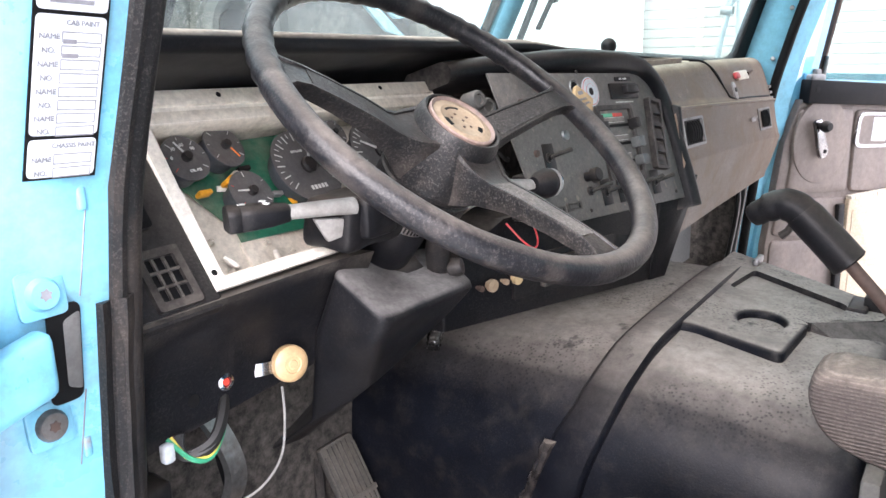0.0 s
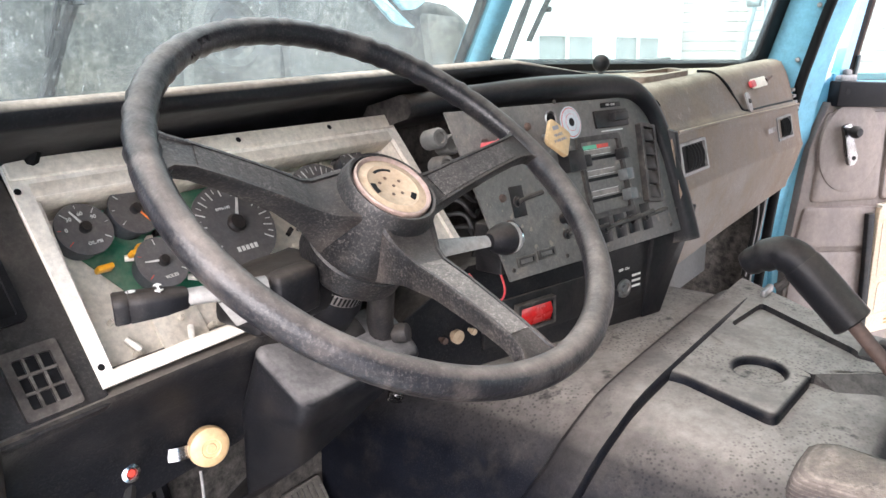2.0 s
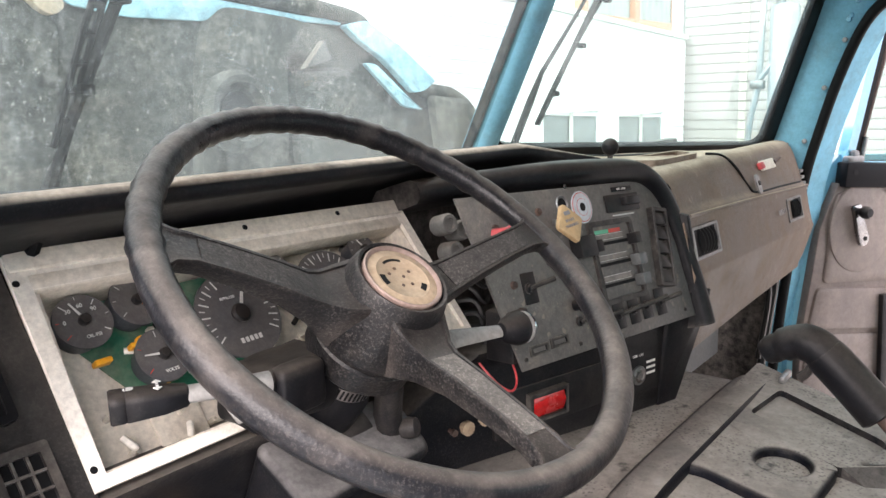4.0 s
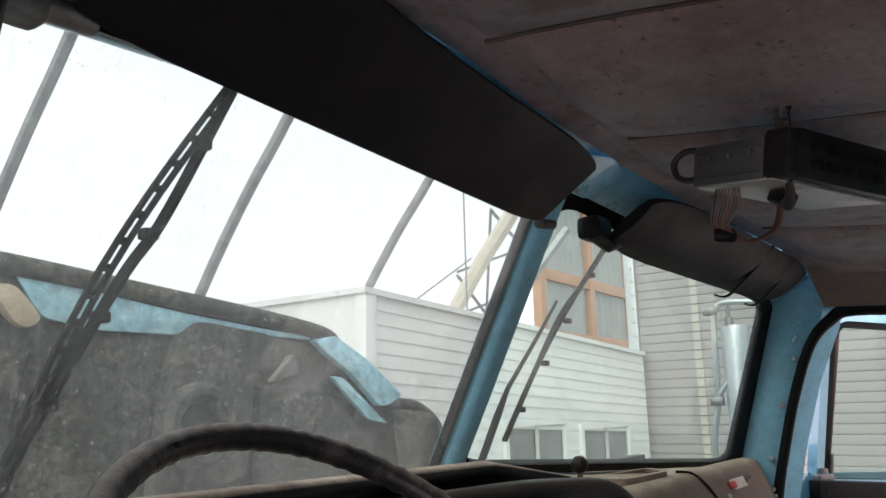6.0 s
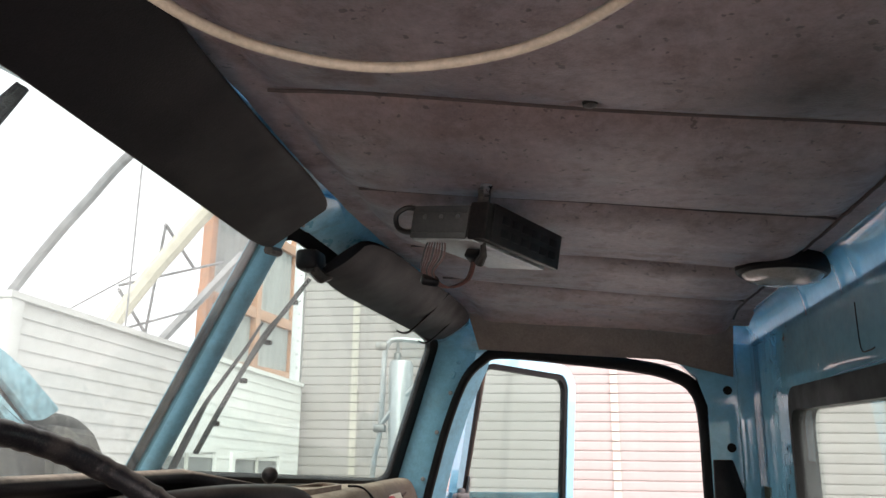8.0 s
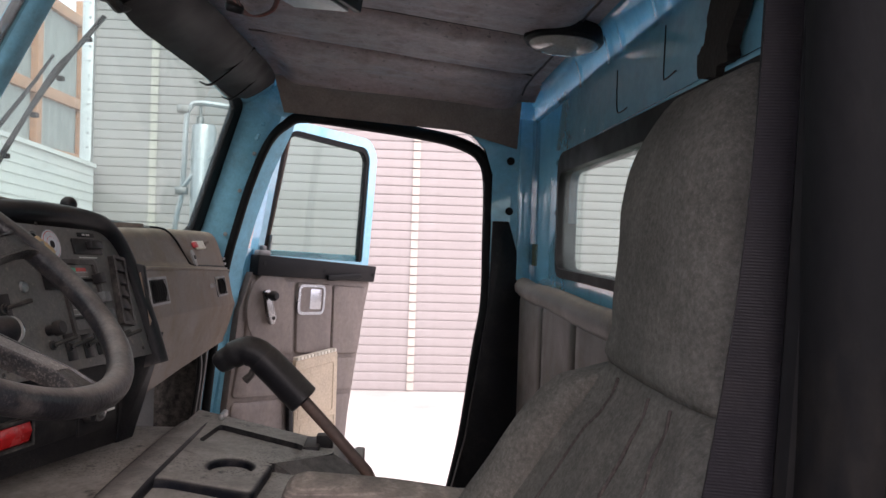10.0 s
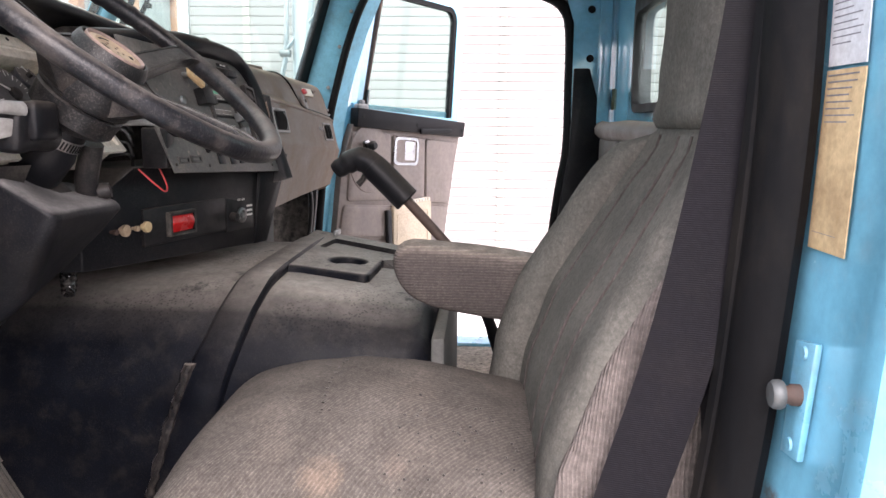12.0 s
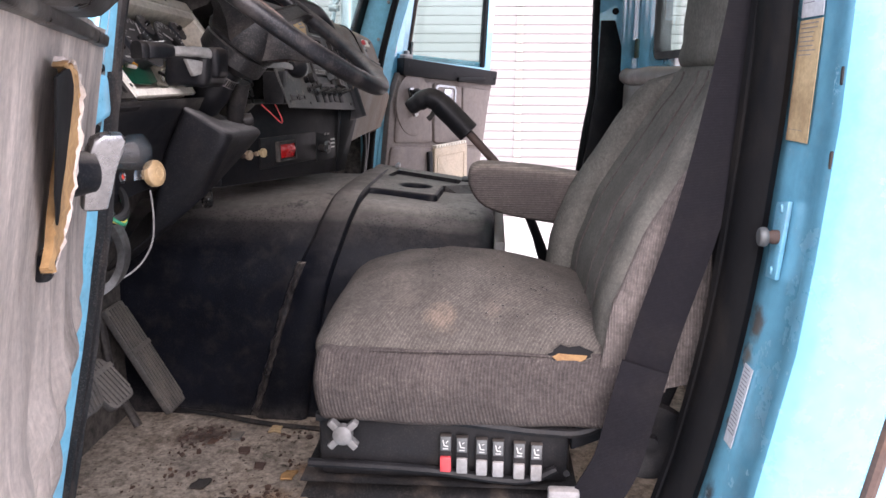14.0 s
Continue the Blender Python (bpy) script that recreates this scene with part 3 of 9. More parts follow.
def text(name, s, size, m, material, parent, depth=0.0004):
    cu = bpy.data.curves.new(name, "FONT")
    cu.body, cu.size, cu.align_x, cu.align_y, cu.extrude = s, size, "CENTER", "CENTER", depth
    ob = bpy.data.objects.new(name, cu)
    scene.collection.objects.link(ob)
    bpy.context.view_layer.update()
    me = bpy.data.meshes.new_from_object(ob.evaluated_get(bpy.context.evaluated_depsgraph_get()))
    bpy.data.objects.remove(ob)
    me.transform(m)
    me.materials.clear()
    me.materials.append(material)
    o = new(name, me)
    if parent is not None:
        o.parent = parent
        o.matrix_parent_inverse = WORLD.get(parent, Matrix()).inverted()
    return o


def NB():
    return bmesh.new()


def lerp(a, b, t):
    return a + (b - a) * t


# ---- cab structure. x: from the driver's side across; y: forward; z: up; the cab floor is at 0.38
def rows_loft(bm, rows):
    loft(bm, [[Vector(p) for p in r] for r in rows])


def lin(table, z):
    """Linear look-up in rows of (z, value), z falling."""
    for (z1, a), (z0, b) in zip(table, table[1:]):
        if z >= z0:
            return a + (b - a) * (z1 - z) / (z1 - z0)
    return table[-1][1]


# windscreen corners: the middle post, and the outer edges
POST_LO, POST_HI = V(1.388, 0.845, 1.335), V(1.353, 0.577, 1.82)
RIGHT_LO, RIGHT_HI = V(2.50, 0.662, 1.27), V(2.50, 0.522, 1.73)
LEFT_LO, LEFT_HI = V(0.30, 0.69, 1.30), V(0.30, 0.535, 1.755)

floor_bm = NB()


def floor_shape(u, v):
    x, y = lerp(0.30, 2.52, u), lerp(-0.47, 0.97, v)
    return x, y, 0.378 + 0.004 * noise.noise(V(x * 6, y * 6, 0)) + 0.002 * noise.noise(V(x * 25, y * 25, 3))


sheet(floor_bm, floor_shape, 90, 60, -0.04)
floor = solo("floor", floor_bm, FLOORMAT, "grey-brown cab floor covered in dirt and rust stains", "floor", kind="structure")

bm = NB()
box(bm, (0.28, 0.955, 0.34), (2.60, 0.99, 1.30))
solo("wall_front", bm, BLACK_CLEAN, "black firewall under the dashboard", "wall", kind="structure")
bm = NB()
box(bm, (0.33, 0.74, 0.378), (0.365, 0.957, 1.30))
box(bm, (2.505, 0.64, 0.378), (2.54, 0.957, 1.28))
solo("wall_kick", bm, BLACK_CLEAN, "dark kick panels beside the footwells", "wall", kind="structure")

# rear wall with its window
WX0, WX1, WZ0, WZ1 = 0.79, 2.04, 1.235, 1.498
REAR = -0.425
rear_m = axis_m((0, REAR, 0), (0, -1, 0), (1, 0, 0))
bm = NB()
outer = rpoly([(0.33, 0.36), (2.475, 0.36), (2.475, 1.705), (0.33, 1.705)], 0.001)
inner = rpoly([(WX0, WZ0), (WX1, WZ0), (WX1, WZ1), (WX0, WZ1)], 0.05)
ring(bm, outer, inner, 0.0, 0.035, rear_m)
wall_rear = solo("wall_rear", bm, BLUE, "glossy light blue steel rear wall of the cab", "wall", kind="structure")
bm = NB()
ring(bm, rpoly([(WX0 - 0.03, WZ0 - 0.018), (WX1 + 0.014, WZ0 - 0.018), (WX1 + 0.016, WZ1 + 0.048), (WX0 - 0.03, WZ1 + 0.048)], 0.06),
     rpoly([(WX0 + 0.004, WZ0 + 0.004), (WX1 - 0.004, WZ0 + 0.004), (WX1 - 0.004, WZ1 - 0.004), (WX0 + 0.004, WZ1 - 0.004)], 0.045), -0.012, 0.040, rear_m)
window_2 = solo("window_2", bm, GASKET, "rear cab window in a thick black rubber gasket", "window", kind="structure")
bm = NB()
box(bm, (WX0, REAR - 0.008, WZ0), (WX1, REAR - 0.003, WZ1))
part("pane", bm, GLASS, window_2).visible_shadow = False

# the dented cove between rear wall and roof
bm = NB()
DENTS = [(0.45, 0.02), (0.70, 0.02), (0.975, 0.018), (1.215, 0.016), (1.28, 0.02), (1.495, 0.014), (1.58, 0.018), (1.84, 0.012)]


def cove(u, v):
    x = lerp(0.33, 2.475, u)
    a = v * math.pi / 2
    y = REAR + 0.034 * (1 - math.cos(a)) + 0.003
    z = 1.690 + 0.076 * math.sin(a)
    for c, w in DENTS:
        q = (x - c) / w
        k = math.exp(-q * q * (3 if q < 0 else 0.7)) * math.exp(-((v - 0.35) / 0.32) ** 2)
        y += 0.30 * w * k
        z -= 0.12 * w * k
    return x, y, z


sheet(bm, cove, 300, 14, 0.004)
solo("wall_cove", bm, BLUE, "dented light blue roof cove above the rear window", "wall", kind="structure")

bm = NB()
tube(bm, [(x, REAR + 0.001, lerp(1.552, 1.540, (x - 0.5) / 1.5)) for x in [0.5 + 0.06 * k for k in range(22)]], [0.002] + [0.011] * 19 + [0.007, 0.001], 12, flat=0.8)
part("window_lip", bm, BLUE, wall_rear, "glossy blue pressed lip")
for pts in ([(1.544, 1.666), (1.538, 1.585), (1.50, 1.576), (1.469, 1.578)], [(1.259, 1.681), (1.262, 1.60), (1.25, 1.590), (1.204, 1.594)]):
    bm = NB()
    tube(bm, spline([(x, REAR + 0.0005, z) for x, z in pts], 4), 0.0013, 6)
    part("drip_line", bm, GASKET, wall_rear)

# passenger rear pillar: side wall with two holes and a black cover
bm = NB()
prism(bm, [(2.468, -0.288, 0.38), (2.468, REAR - 0.002, 0.38), (2.468, REAR - 0.002, 1.79), (2.468, -0.20, 1.79), (2.468, -0.20, 1.655), (2.468, -0.262, 1.60), (2.468, -0.288, 1.52)], (0.05, 0, 0))
box(bm, (2.452, -0.415, 1.18), (2.470, -0.372, 1.70), 0.006)
pillar = solo("pillar_rear", bm, BLUE, "light blue rear door pillar with bolt holes", "pillar", kind="structure")
for z in (1.564, 1.403):
    bm = NB()
    lathe(bm, [(0.0, 0.0), (0.011, 0.0), (0.013, 0.004), (0.0, 0.0041)], axis_m((2.4665, -0.345, z), (-1, 0, 0)), 16)
    part("hole_plug", bm, GASKET, pillar, "black hole plug")
bm = NB()
prism(bm, [(2.455, -0.292, 1.37), (2.455, -0.345, 1.37), (2.455, -0.41, 1.15), (2.455, -0.41, 0.40), (2.455, -0.16, 0.40), (2.455, -0.225, 0.667), (2.455, -0.286, 1.09)], (0.03, 0, 0), 0.004)
solo("pillar_cover", bm, BLACK_CLEAN, "black plastic cover on the rear door pillar", "trim", kind="structure")
bm = NB()
box(bm, (2.395, REAR + 0.0, 1.232), (2.452, REAR + 0.004, 1.300))
solo("sticker", bm, OLIVE, "small olive sticker on the blue rear wall", "sticker")

# brown padding below the rear window
pad = thing("rear_wall_pad", (1.75, REAR, 0.38), "brown vinyl padding with a worn top roll below the window", "padding")
bm = NB()
tube(bm, spline([(2.40, REAR + 0.035, 1.165), (2.2, REAR + 0.04, 1.16), (1.9, REAR + 0.04, 1.165), (1.5, REAR + 0.042, 1.16), (1.0, REAR + 0.04, 1.165), (0.5, REAR + 0.038, 1.16)], 5), 0.03, 10)
part("top_roll", bm, PADBROWN, pad, "worn rolled vinyl edge")
for i in range(5):
    bm = NB()
    rbox(bm, (2.40 - 0.38 * (i + 1), REAR + 0.005, 0.40), (2.395 - 0.38 * i, REAR + 0.05, 1.155), 0.02, 8)
    part("padded_panel", bm, PADBROWN, pad)
bm = NB()
rbox(bm, (2.10, REAR + 0.012, 1.165), (2.28, REAR + 0.05, 1.185), 0.008, 6, lambda p: (p.x, p.y, p.z + 0.012 * noise.noise(p * 18)))
solo("foam_crumb", bm, FIBRE, "crumbled brown foam lying on the padding", "foam scrap")

# torn black foam stuck to the rear wall
bm = NB()
edge = []
rag = rpoly([(0.985 + (a_ - 0.985) * 0.8, b_) for a_, b_ in [(1.014, 1.667), (0.947, 1.659), (0.926, 1.645), (0.904, 1.653), (0.886, 1.647), (0.893, 1.635), (0.929, 1.602), (0.954, 1.576), (0.947, 1.553), (0.988, 1.555), (0.994, 1.540), (1.072, 1.549), (1.079, 1.585), (1.046, 1.596), (1.038, 1.632)]], 0.006, 2)
for p, q in zip(rag, rag[1:] + rag[:1]):
    for k in range(3):
        w = p.lerp(q, k / 3)
        edge.append((w[0] + 0.004 * noise.noise(V(w[0] * 130, w[1] * 130, 5)), REAR + 0.004, w[1] + 0.004 * noise.noise(V(w[1] * 130, w[0] * 130, 9))))
prism(bm, edge, (0, 0.018, 0))
solo("foam_scrap", bm, DARKFOAM, "torn black foam stuck to the blue rear wall", "foam scrap")

# roof: quilted headliner below, steel skin above
SEAMS = [0.53, 0.90, 1.27, 1.66, 2.03]


def roof_z(y):
    return lerp(1.768, 1.822, (y + 0.37) / 0.82)


bm = NB()


def liner(u, v):
    x = lerp(0.36, 2.37, u)
    front = 0.47 - 0.05 * abs(x - 1.39) / 1.0
    y = lerp(-0.400, front, v)
    skew = x + lerp(0.15, 0.24, max(0, min(1, x - 1.2))) * (y - 0.03)
    d = min(abs(skew - s) for s in SEAMS)
    puff = 0.026 * (1 - math.exp(-d / 0.05)) - 0.004 * math.exp(-(d / 0.006) ** 2)
    e = max(0.0, min(front - 0.045 - y, y + 0.352))
    puff *= 1 - math.exp(-(e / 0.022) ** 1.2)
    rim = min(abs(front - 0.045 - y), abs(y + 0.352))
    puff -= 0.003 * math.exp(-(rim / 0.005) ** 2)
    z = roof_z(y) - puff - 0.006 * noise.noise(V(x * 4, y * 3, 2)) * min(1.0, (y + 0.40) / 0.08) - 0.0025 * noise.noise(V(skew * 22, y * 4, 7))
    hole = math.hypot(x - 0.857, y - 0.04)
    z += 0.012 * math.exp(-(hole / 0.012) ** 2)
    if x > 2.2:
        z -= 0.5 * (x - 2.2) ** 2 * 2
    return x, y, z


sheet(bm, liner, 400, 80, 0.006)
ceiling = solo("ceiling", bm, HEADLINER, "quilted brown-grey vinyl headliner with stitched seams and stains", "ceiling", kind="structure", angle=60)
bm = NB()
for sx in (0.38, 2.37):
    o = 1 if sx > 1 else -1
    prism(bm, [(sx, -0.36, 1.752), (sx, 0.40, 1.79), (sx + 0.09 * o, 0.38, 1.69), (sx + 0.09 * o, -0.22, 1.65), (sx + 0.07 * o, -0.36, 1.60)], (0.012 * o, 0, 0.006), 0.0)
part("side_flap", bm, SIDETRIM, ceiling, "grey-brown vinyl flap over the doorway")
for k, s_ in enumerate(SEAMS):
    bm = NB()
    pts = []
    for i in range(41):
        y = lerp(-0.345, 0.40, i / 40)
        x = s_
        for _ in range(6):
            x = s_ - lerp(0.15, 0.24, max(0, min(1, x - 1.2))) * (y - 0.03)
        front = 0.47 - 0.05 * abs(x - 1.39)
        pts.append(V(*liner((x - 0.36) / 2.01, (y + 0.400) / (front + 0.400))) + V(0, 0, -0.0062))
    tube(bm, pts, 0.0022, 6)
    part("stitched_seam", bm, SEAM, ceiling)
bm = NB()
tube(bm, [V(*liner(k / 80, (-0.352 + 0.400) / (0.47 - 0.05 * abs(lerp(0.36, 2.37, k / 80) - 1.39) + 0.400))) + V(0, 0, -0.006) for k in range(8, 79)], 0.003, 6)
part("stitched_seam", bm, SEAM, ceiling)
bm = NB()
lathe(bm, [(0, 0), (0.009, 0), (0.008, 0.004), (0, 0.006)], axis_m(V(*liner((0.857 - 0.36) / 2.01, 0.513)) + V(0, 0, -0.005), (0, 0, -1)), 14)
part("liner_button", bm, BLACK_CLEAN, ceiling)
bm = NB()
sheet(bm, lambda u, v: (lerp(0.22, 2.56, u), lerp(-0.47, 0.60, v), 1.845 + 0.03 * math.sin(math.pi * u) - 0.05 * (v < 0.05)), 20, 20, -0.02)
solo("roof", bm, BLUE, "light blue steel cab roof", "roof", kind="structure")
bm = NB()
box(bm, (0.24, -0.30, 1.68), (0.37, 0.50, 1.86), 0.02)
box(bm, (2.50, -0.30, 1.685), (2.58, 0.46, 1.86), 0.02)
box(bm, (0.24, -0.47, 1.755), (2.56, -0.425, 1.86), 0.01)
solo("roof_rail", bm, BLUE_WORN, "light blue roof rails over the doors", "rail", kind="structure")
for y in (-0.25, -0.12, 0.02, 0.16, 0.30):
    bm = NB()
    lathe(bm, [(0, 0), (0.006, 0), (0.004, 0.003), (0, 0.0035)], axis_m((2.415, y, 1.728 + 0.04 * (y + 0.2)), (-0.75, 0, -0.66)), 10)
    part("liner_button", bm, BLACK_CLEAN, ceiling)

# windscreen header
bm = NB()
rows = []
for x, y, z in ((0.24, 0.53, 1.735), (0.8, 0.555, 1.785), (1.38, 0.575, 1.815), (1.9, 0.55, 1.785), (2.54, 0.515, 1.725)):
    rows.append([(x, y + 0.01, z - 0.012), (x, y - 0.02, z - 0.006), (x, y - 0.10, z + 0.048), (x, y - 0.10, z + 0.066), (x, y + 0.06, z + 0.05), (x, y + 0.05, z)])
rows_loft(bm, rows)
solo("windscreen_header", bm, BLUE_WORN, "light blue header above the split windscreen", "header", kind="structure")

# middle post of the windscreen
post = thing("windscreen_post", POST_LO, "light blue sloping windscreen centre post with black rubber edges", "post", kind="structure")
d = (POST_HI - POST_LO)
bm = NB()
loft(bm, [[p + V(*q) for q in ((-0.046, -0.006, 0), (-0.040, -0.018, 0), (-0.028, -0.024, 0), (-0.012, -0.026, 0), (0.004, -0.023, 0), (0.013, -0.016, 0), (0.018, -0.006, 0), (0.018, 0.02, 0), (-0.046, 0.02, 0))] for p in (POST_LO - 0.05 * d, POST_LO + 0.5 * d, POST_LO + 0.9 * d, POST_HI)])
part("post_body", bm, BLUE_MATT, post)
for ox, oy, thick in ((-0.052, 0.004, 0.0085), (0.0175, 0.0, 0.004)):
    bm = NB()
    tube(bm, [POST_LO - 0.05 * d + V(ox, oy, 0), POST_HI + V(ox, oy, 0)], thick, 8)
    part("rubber_edge", bm, GASKET, post)
bm = NB()
prism(bm, [POST_HI + V(-0.03, -0.03, -0.03), POST_HI + V(0.03, -0.03, -0.03), POST_HI + V(0.12, -0.075, 0.012), POST_HI + V(0.0, -0.10, 0.02), POST_HI + V(-0.09, -0.075, 0.012)], (0, 0.03, 0.02), 0.004)
part("gusset", bm, BLUE_WORN, post)
for k, (dx, dz) in enumerate(((-0.008, -0.022), (0.012, -0.012))):
    bm = NB()
    lathe(bm, [(0, 0), (0.006, 0), (0.006, 0.004), (0, 0.005)], axis_m(POST_HI + V(dx, -0.033, dz), (0, -1, -0.4)), 10)
    part("screw", bm, STEEL, post)

# windscreen panes with their gaskets, each pane slightly twisted
for name, a, b, c, e in (("window_1", LEFT_LO.lerp(LEFT_HI, 0.19), POST_LO, POST_HI, LEFT_HI), ("window_3", POST_LO, RIGHT_LO, RIGHT_HI, POST_HI)):
    nrm = (b - a).cross(e - a).normalized()

    def on_pane(q, off, a=a, b=b, c=c, e=e, nrm=nrm):
        return a.lerp(b, q[0]).lerp(e.lerp(c, q[0]), q[1]) + nrm * off

    out = rpoly([(0, 0), (1, 0), (1, 1), (0, 1)], 0.07, 5)
    fine, fin2 = [], []
    for p, q in zip(out, out[1:] + out[:1]):
        for k in range(6):
            w = p.lerp(q, k / 6)
            fine.append(w)
            fin2.append(Vector((w[0] + (0.5 - w[0]) * (0.1 if w[0] > 0.5 and name == "window_3" else 0.02 if (w[0] < 0.5) == (name == "window_3") else 0.045), w[1] + (0.5 - w[1]) * (0.03 if w[1] < 0.5 and name == "window_1" else 0.11))))
    bm = NB()
    loops = [[bm.verts.new(on_pane(p, o)) for p in loop] for loop, o in ((fine, -0.014), (fine, 0.014), (fin2, 0.010), (fin2, -0.010))]
    n_ = len(fine)
    for p, q in zip(loops, loops[1:] + loops[:1]):
        for i in range(n_):
            bm.faces.new((p[i], p[(i + 1) % n_], q[(i + 1) % n_], q[i]))
    w = solo(name, bm, GASKET, "split windscreen pane with dusty glass in a black rubber gasket", "window", kind="structure")
    bm = NB()
    sheet(bm, lambda u, v: on_pane((lerp(0.01, 0.99, u), lerp(0.02, 0.98, v)), 0.0), 14, 14)
    bmesh.ops.triangulate(bm, faces=bm.faces)
    bmesh.ops.recalc_face_normals(bm, faces=bm.faces)
    bmesh.ops.solidify(bm, geom=list(bm.faces), thickness=0.004)
    part("pane", bm, GLASS_DIRTY if name == "window_1" else GLASS, w, "dusty glass" if name == "window_1" else "").visible_shadow = False

# front door pillars
SEAL_R = [(1.75, 0.375), (1.64, 0.41), (1.53, 0.462), (1.34, 0.522), (1.23, 0.55), (1.136, 0.566), (0.82, 0.602), (0.37, 0.635)]
GLASS_R = [(1.75, 0.50), (1.72, 0.515), (1.285, 0.65), (1.18, 0.655), (0.82, 0.66), (0.37, 0.68)]
bm = NB()
rows = []
for z in (0.37, 0.82, 1.0, 1.18, 1.285, 1.35, 1.5, 1.64, 1.72, 1.75):
    y0, y1 = lin(SEAL_R, z), lin(GLASS_R, z)
    x0 = 2.505 + 0.02 * (z < 1.2)
    rows.append([(x0 + 0.012, y0, z), (x0, y0 + 0.03, z), (x0 - 0.006, (y0 + y1) / 2, z), (x0, y1 + 0.008, z), (x0 + 0.03, y1 + 0.014, z), (2.60, y1 + 0.014, z), (2.605, y0 - 0.036, z)])
rows_loft(bm, rows)
pil_r = solo("pillar_front_right", bm, BLUE_MATT, "light blue passenger-side windscreen pillar with bolts", "pillar", kind="structure")
for z in (1.62, 1.655, 1.61, 1.56, 1.30, 1.44):
    bm = NB()
    lathe(bm, [(0, 0), (0.007, 0), (0.006, 0.004), (0, 0.005)], axis_m((2.499, lin(SEAL_R, z) + (0.045 if z > 1.58 else 0.028), z), (-1, 0, 0)), 10)
    part("bolt", bm, BLUE_WORN if z > 1.58 else STEEL, pil_r)

DOORWAY_R = [(2.515, 0.635, 0.40), (2.515, 0.602, 0.82), (2.505, 0.562, 1.16), (2.50, 0.522, 1.335), (2.50, 0.478, 1.485), (2.50, 0.430, 1.60), (2.50, 0.378, 1.657), (2.50, 0.315, 1.682), (2.50, 0.10, 1.664),
             (2.50, -0.10, 1.638), (2.50, -0.20, 1.612), (2.50, -0.255, 1.575), (2.50, -0.28, 1.50), (2.50, -0.284, 1.30), (2.50, -0.284, 1.10), (2.50, -0.262, 0.95), (2.50, -0.225, 0.66), (2.50, -0.17, 0.40)]
bm = NB()
tube(bm, spline(DOORWAY_R, 5), [0.014 + 0.007 * min(1.0, max(0.0, (k - 25) / 15)) for k in range(len(spline(DOORWAY_R, 5)))], 10)
solo("door_seal", bm, GASKET, "black rubber seal round the passenger doorway", "door seal", kind="structure")
bm = NB()
box(bm, (2.48, -0.17, 0.30), (2.58, 0.62, 0.392), 0.01)
box(bm, (0.24, -0.15, 0.30), (0.40, 0.76, 0.392), 0.01)
solo("door_sill", bm, BLUE_WORN, "worn light blue door sills", "sill", kind="structure")

# driver's front pillar: the jamb carries hinge, bolts and a decal
def lean(z):
    """How far the jamb's inner edge leans inwards above the belt line."""
    return max(0.0, min(z - 1.22, 1.60 - z)) * 0.11


SEAL_L = [(1.78, 0.44), (1.63, 0.482), (1.26, 0.592), (1.11, 0.617), (0.955, 0.642), (0.79, 0.676), (0.54, 0.735), (0.36, 0.775)]
bm = NB()
rows = []
for z in (0.36, 0.54, 0.79, 0.955, 1.11, 1.26, 1.40, 1.63, 1.76):
    y0 = lin(SEAL_L, z)
    y1 = 0.96 if z < 1.2 else lerp(0.71, 0.55, (z - 1.2) / 0.56)
    rows.append([(0.215, y0 + 0.02, z), (0.242, y0, z), (0.325 + lean(z), y0, z), (0.332 + lean(z), y0 - 0.004, z), (0.380 + lean(z), y0 - 0.004, z), (0.388 + lean(z), y0 + 0.01, z), (0.38 + lean(z), y1, z), (0.215, y1, z)])
rows_loft(bm, rows)
pil_l = solo("pillar_front_left", bm, BLUE_WORN, "worn light blue driver's door hinge pillar with paint decals", "pillar", kind="structure")
bm = NB()
tube(bm, spline([(0.406 + lean(z), lin(SEAL_L, z) + 0.008, z) for z in (1.76, 1.63, 1.45, 1.26, 1.11, 0.955, 0.79, 0.54, 0.38)], 4), 0.017, 10, flat=0.75)
tube(bm, spline([(0.389 + lean(z), lin(SEAL_L, z) - 0.002, z) for z in (1.76, 1.63, 1.45, 1.26, 1.11, 0.955, 0.79, 0.54, 0.38)], 4), 0.0095, 8)
loft(bm, [[(x, lin(SEAL_L, z) - 0.006 + dy + 0.003 * noise.noise(V(z * 16, x * 20, 2)), z) for x, dy in ((0.404, 0), (0.392, -0.008), (0.382, 0), (0.371 + 0.004 * noise.noise(V(z * 14, 3, 3)), -0.007), (0.369, 0.004), (0.404, 0.006))] for z in [0.38 + 0.028 * k for k in range(29)]])
solo("door_seal", bm, RUBBER, "dirty black rubber seal round the driver's doorway", "door seal", kind="structure")

bm = NB()
tube(bm, spline([(0.408, 0.488, 1.76), (0.42, 0.2, 1.70), (0.42, -0.1, 1.68), (0.39, -0.215, 1.6), (0.39, -0.238, 1.25), (0.39, -0.228, 1.0), (0.39, -0.21, 0.82), (0.39, -0.182, 0.66), (0.39, -0.155, 0.55), (0.39, -0.115, 0.39)], 6), 0.018, 10, flat=1.5)
tube(bm, spline([(0.41, -0.232, 1.6), (0.415, -0.226, 1.25), (0.415, -0.214, 1.0), (0.415, -0.196, 0.82), (0.415, -0.168, 0.66), (0.415, -0.140, 0.55), (0.415, -0.10, 0.39)], 6), 0.012, 8)
solo("door_seal", bm, BLACKSEAL, "black rubber seal along the driver's lock pillar", "door seal", kind="structure")

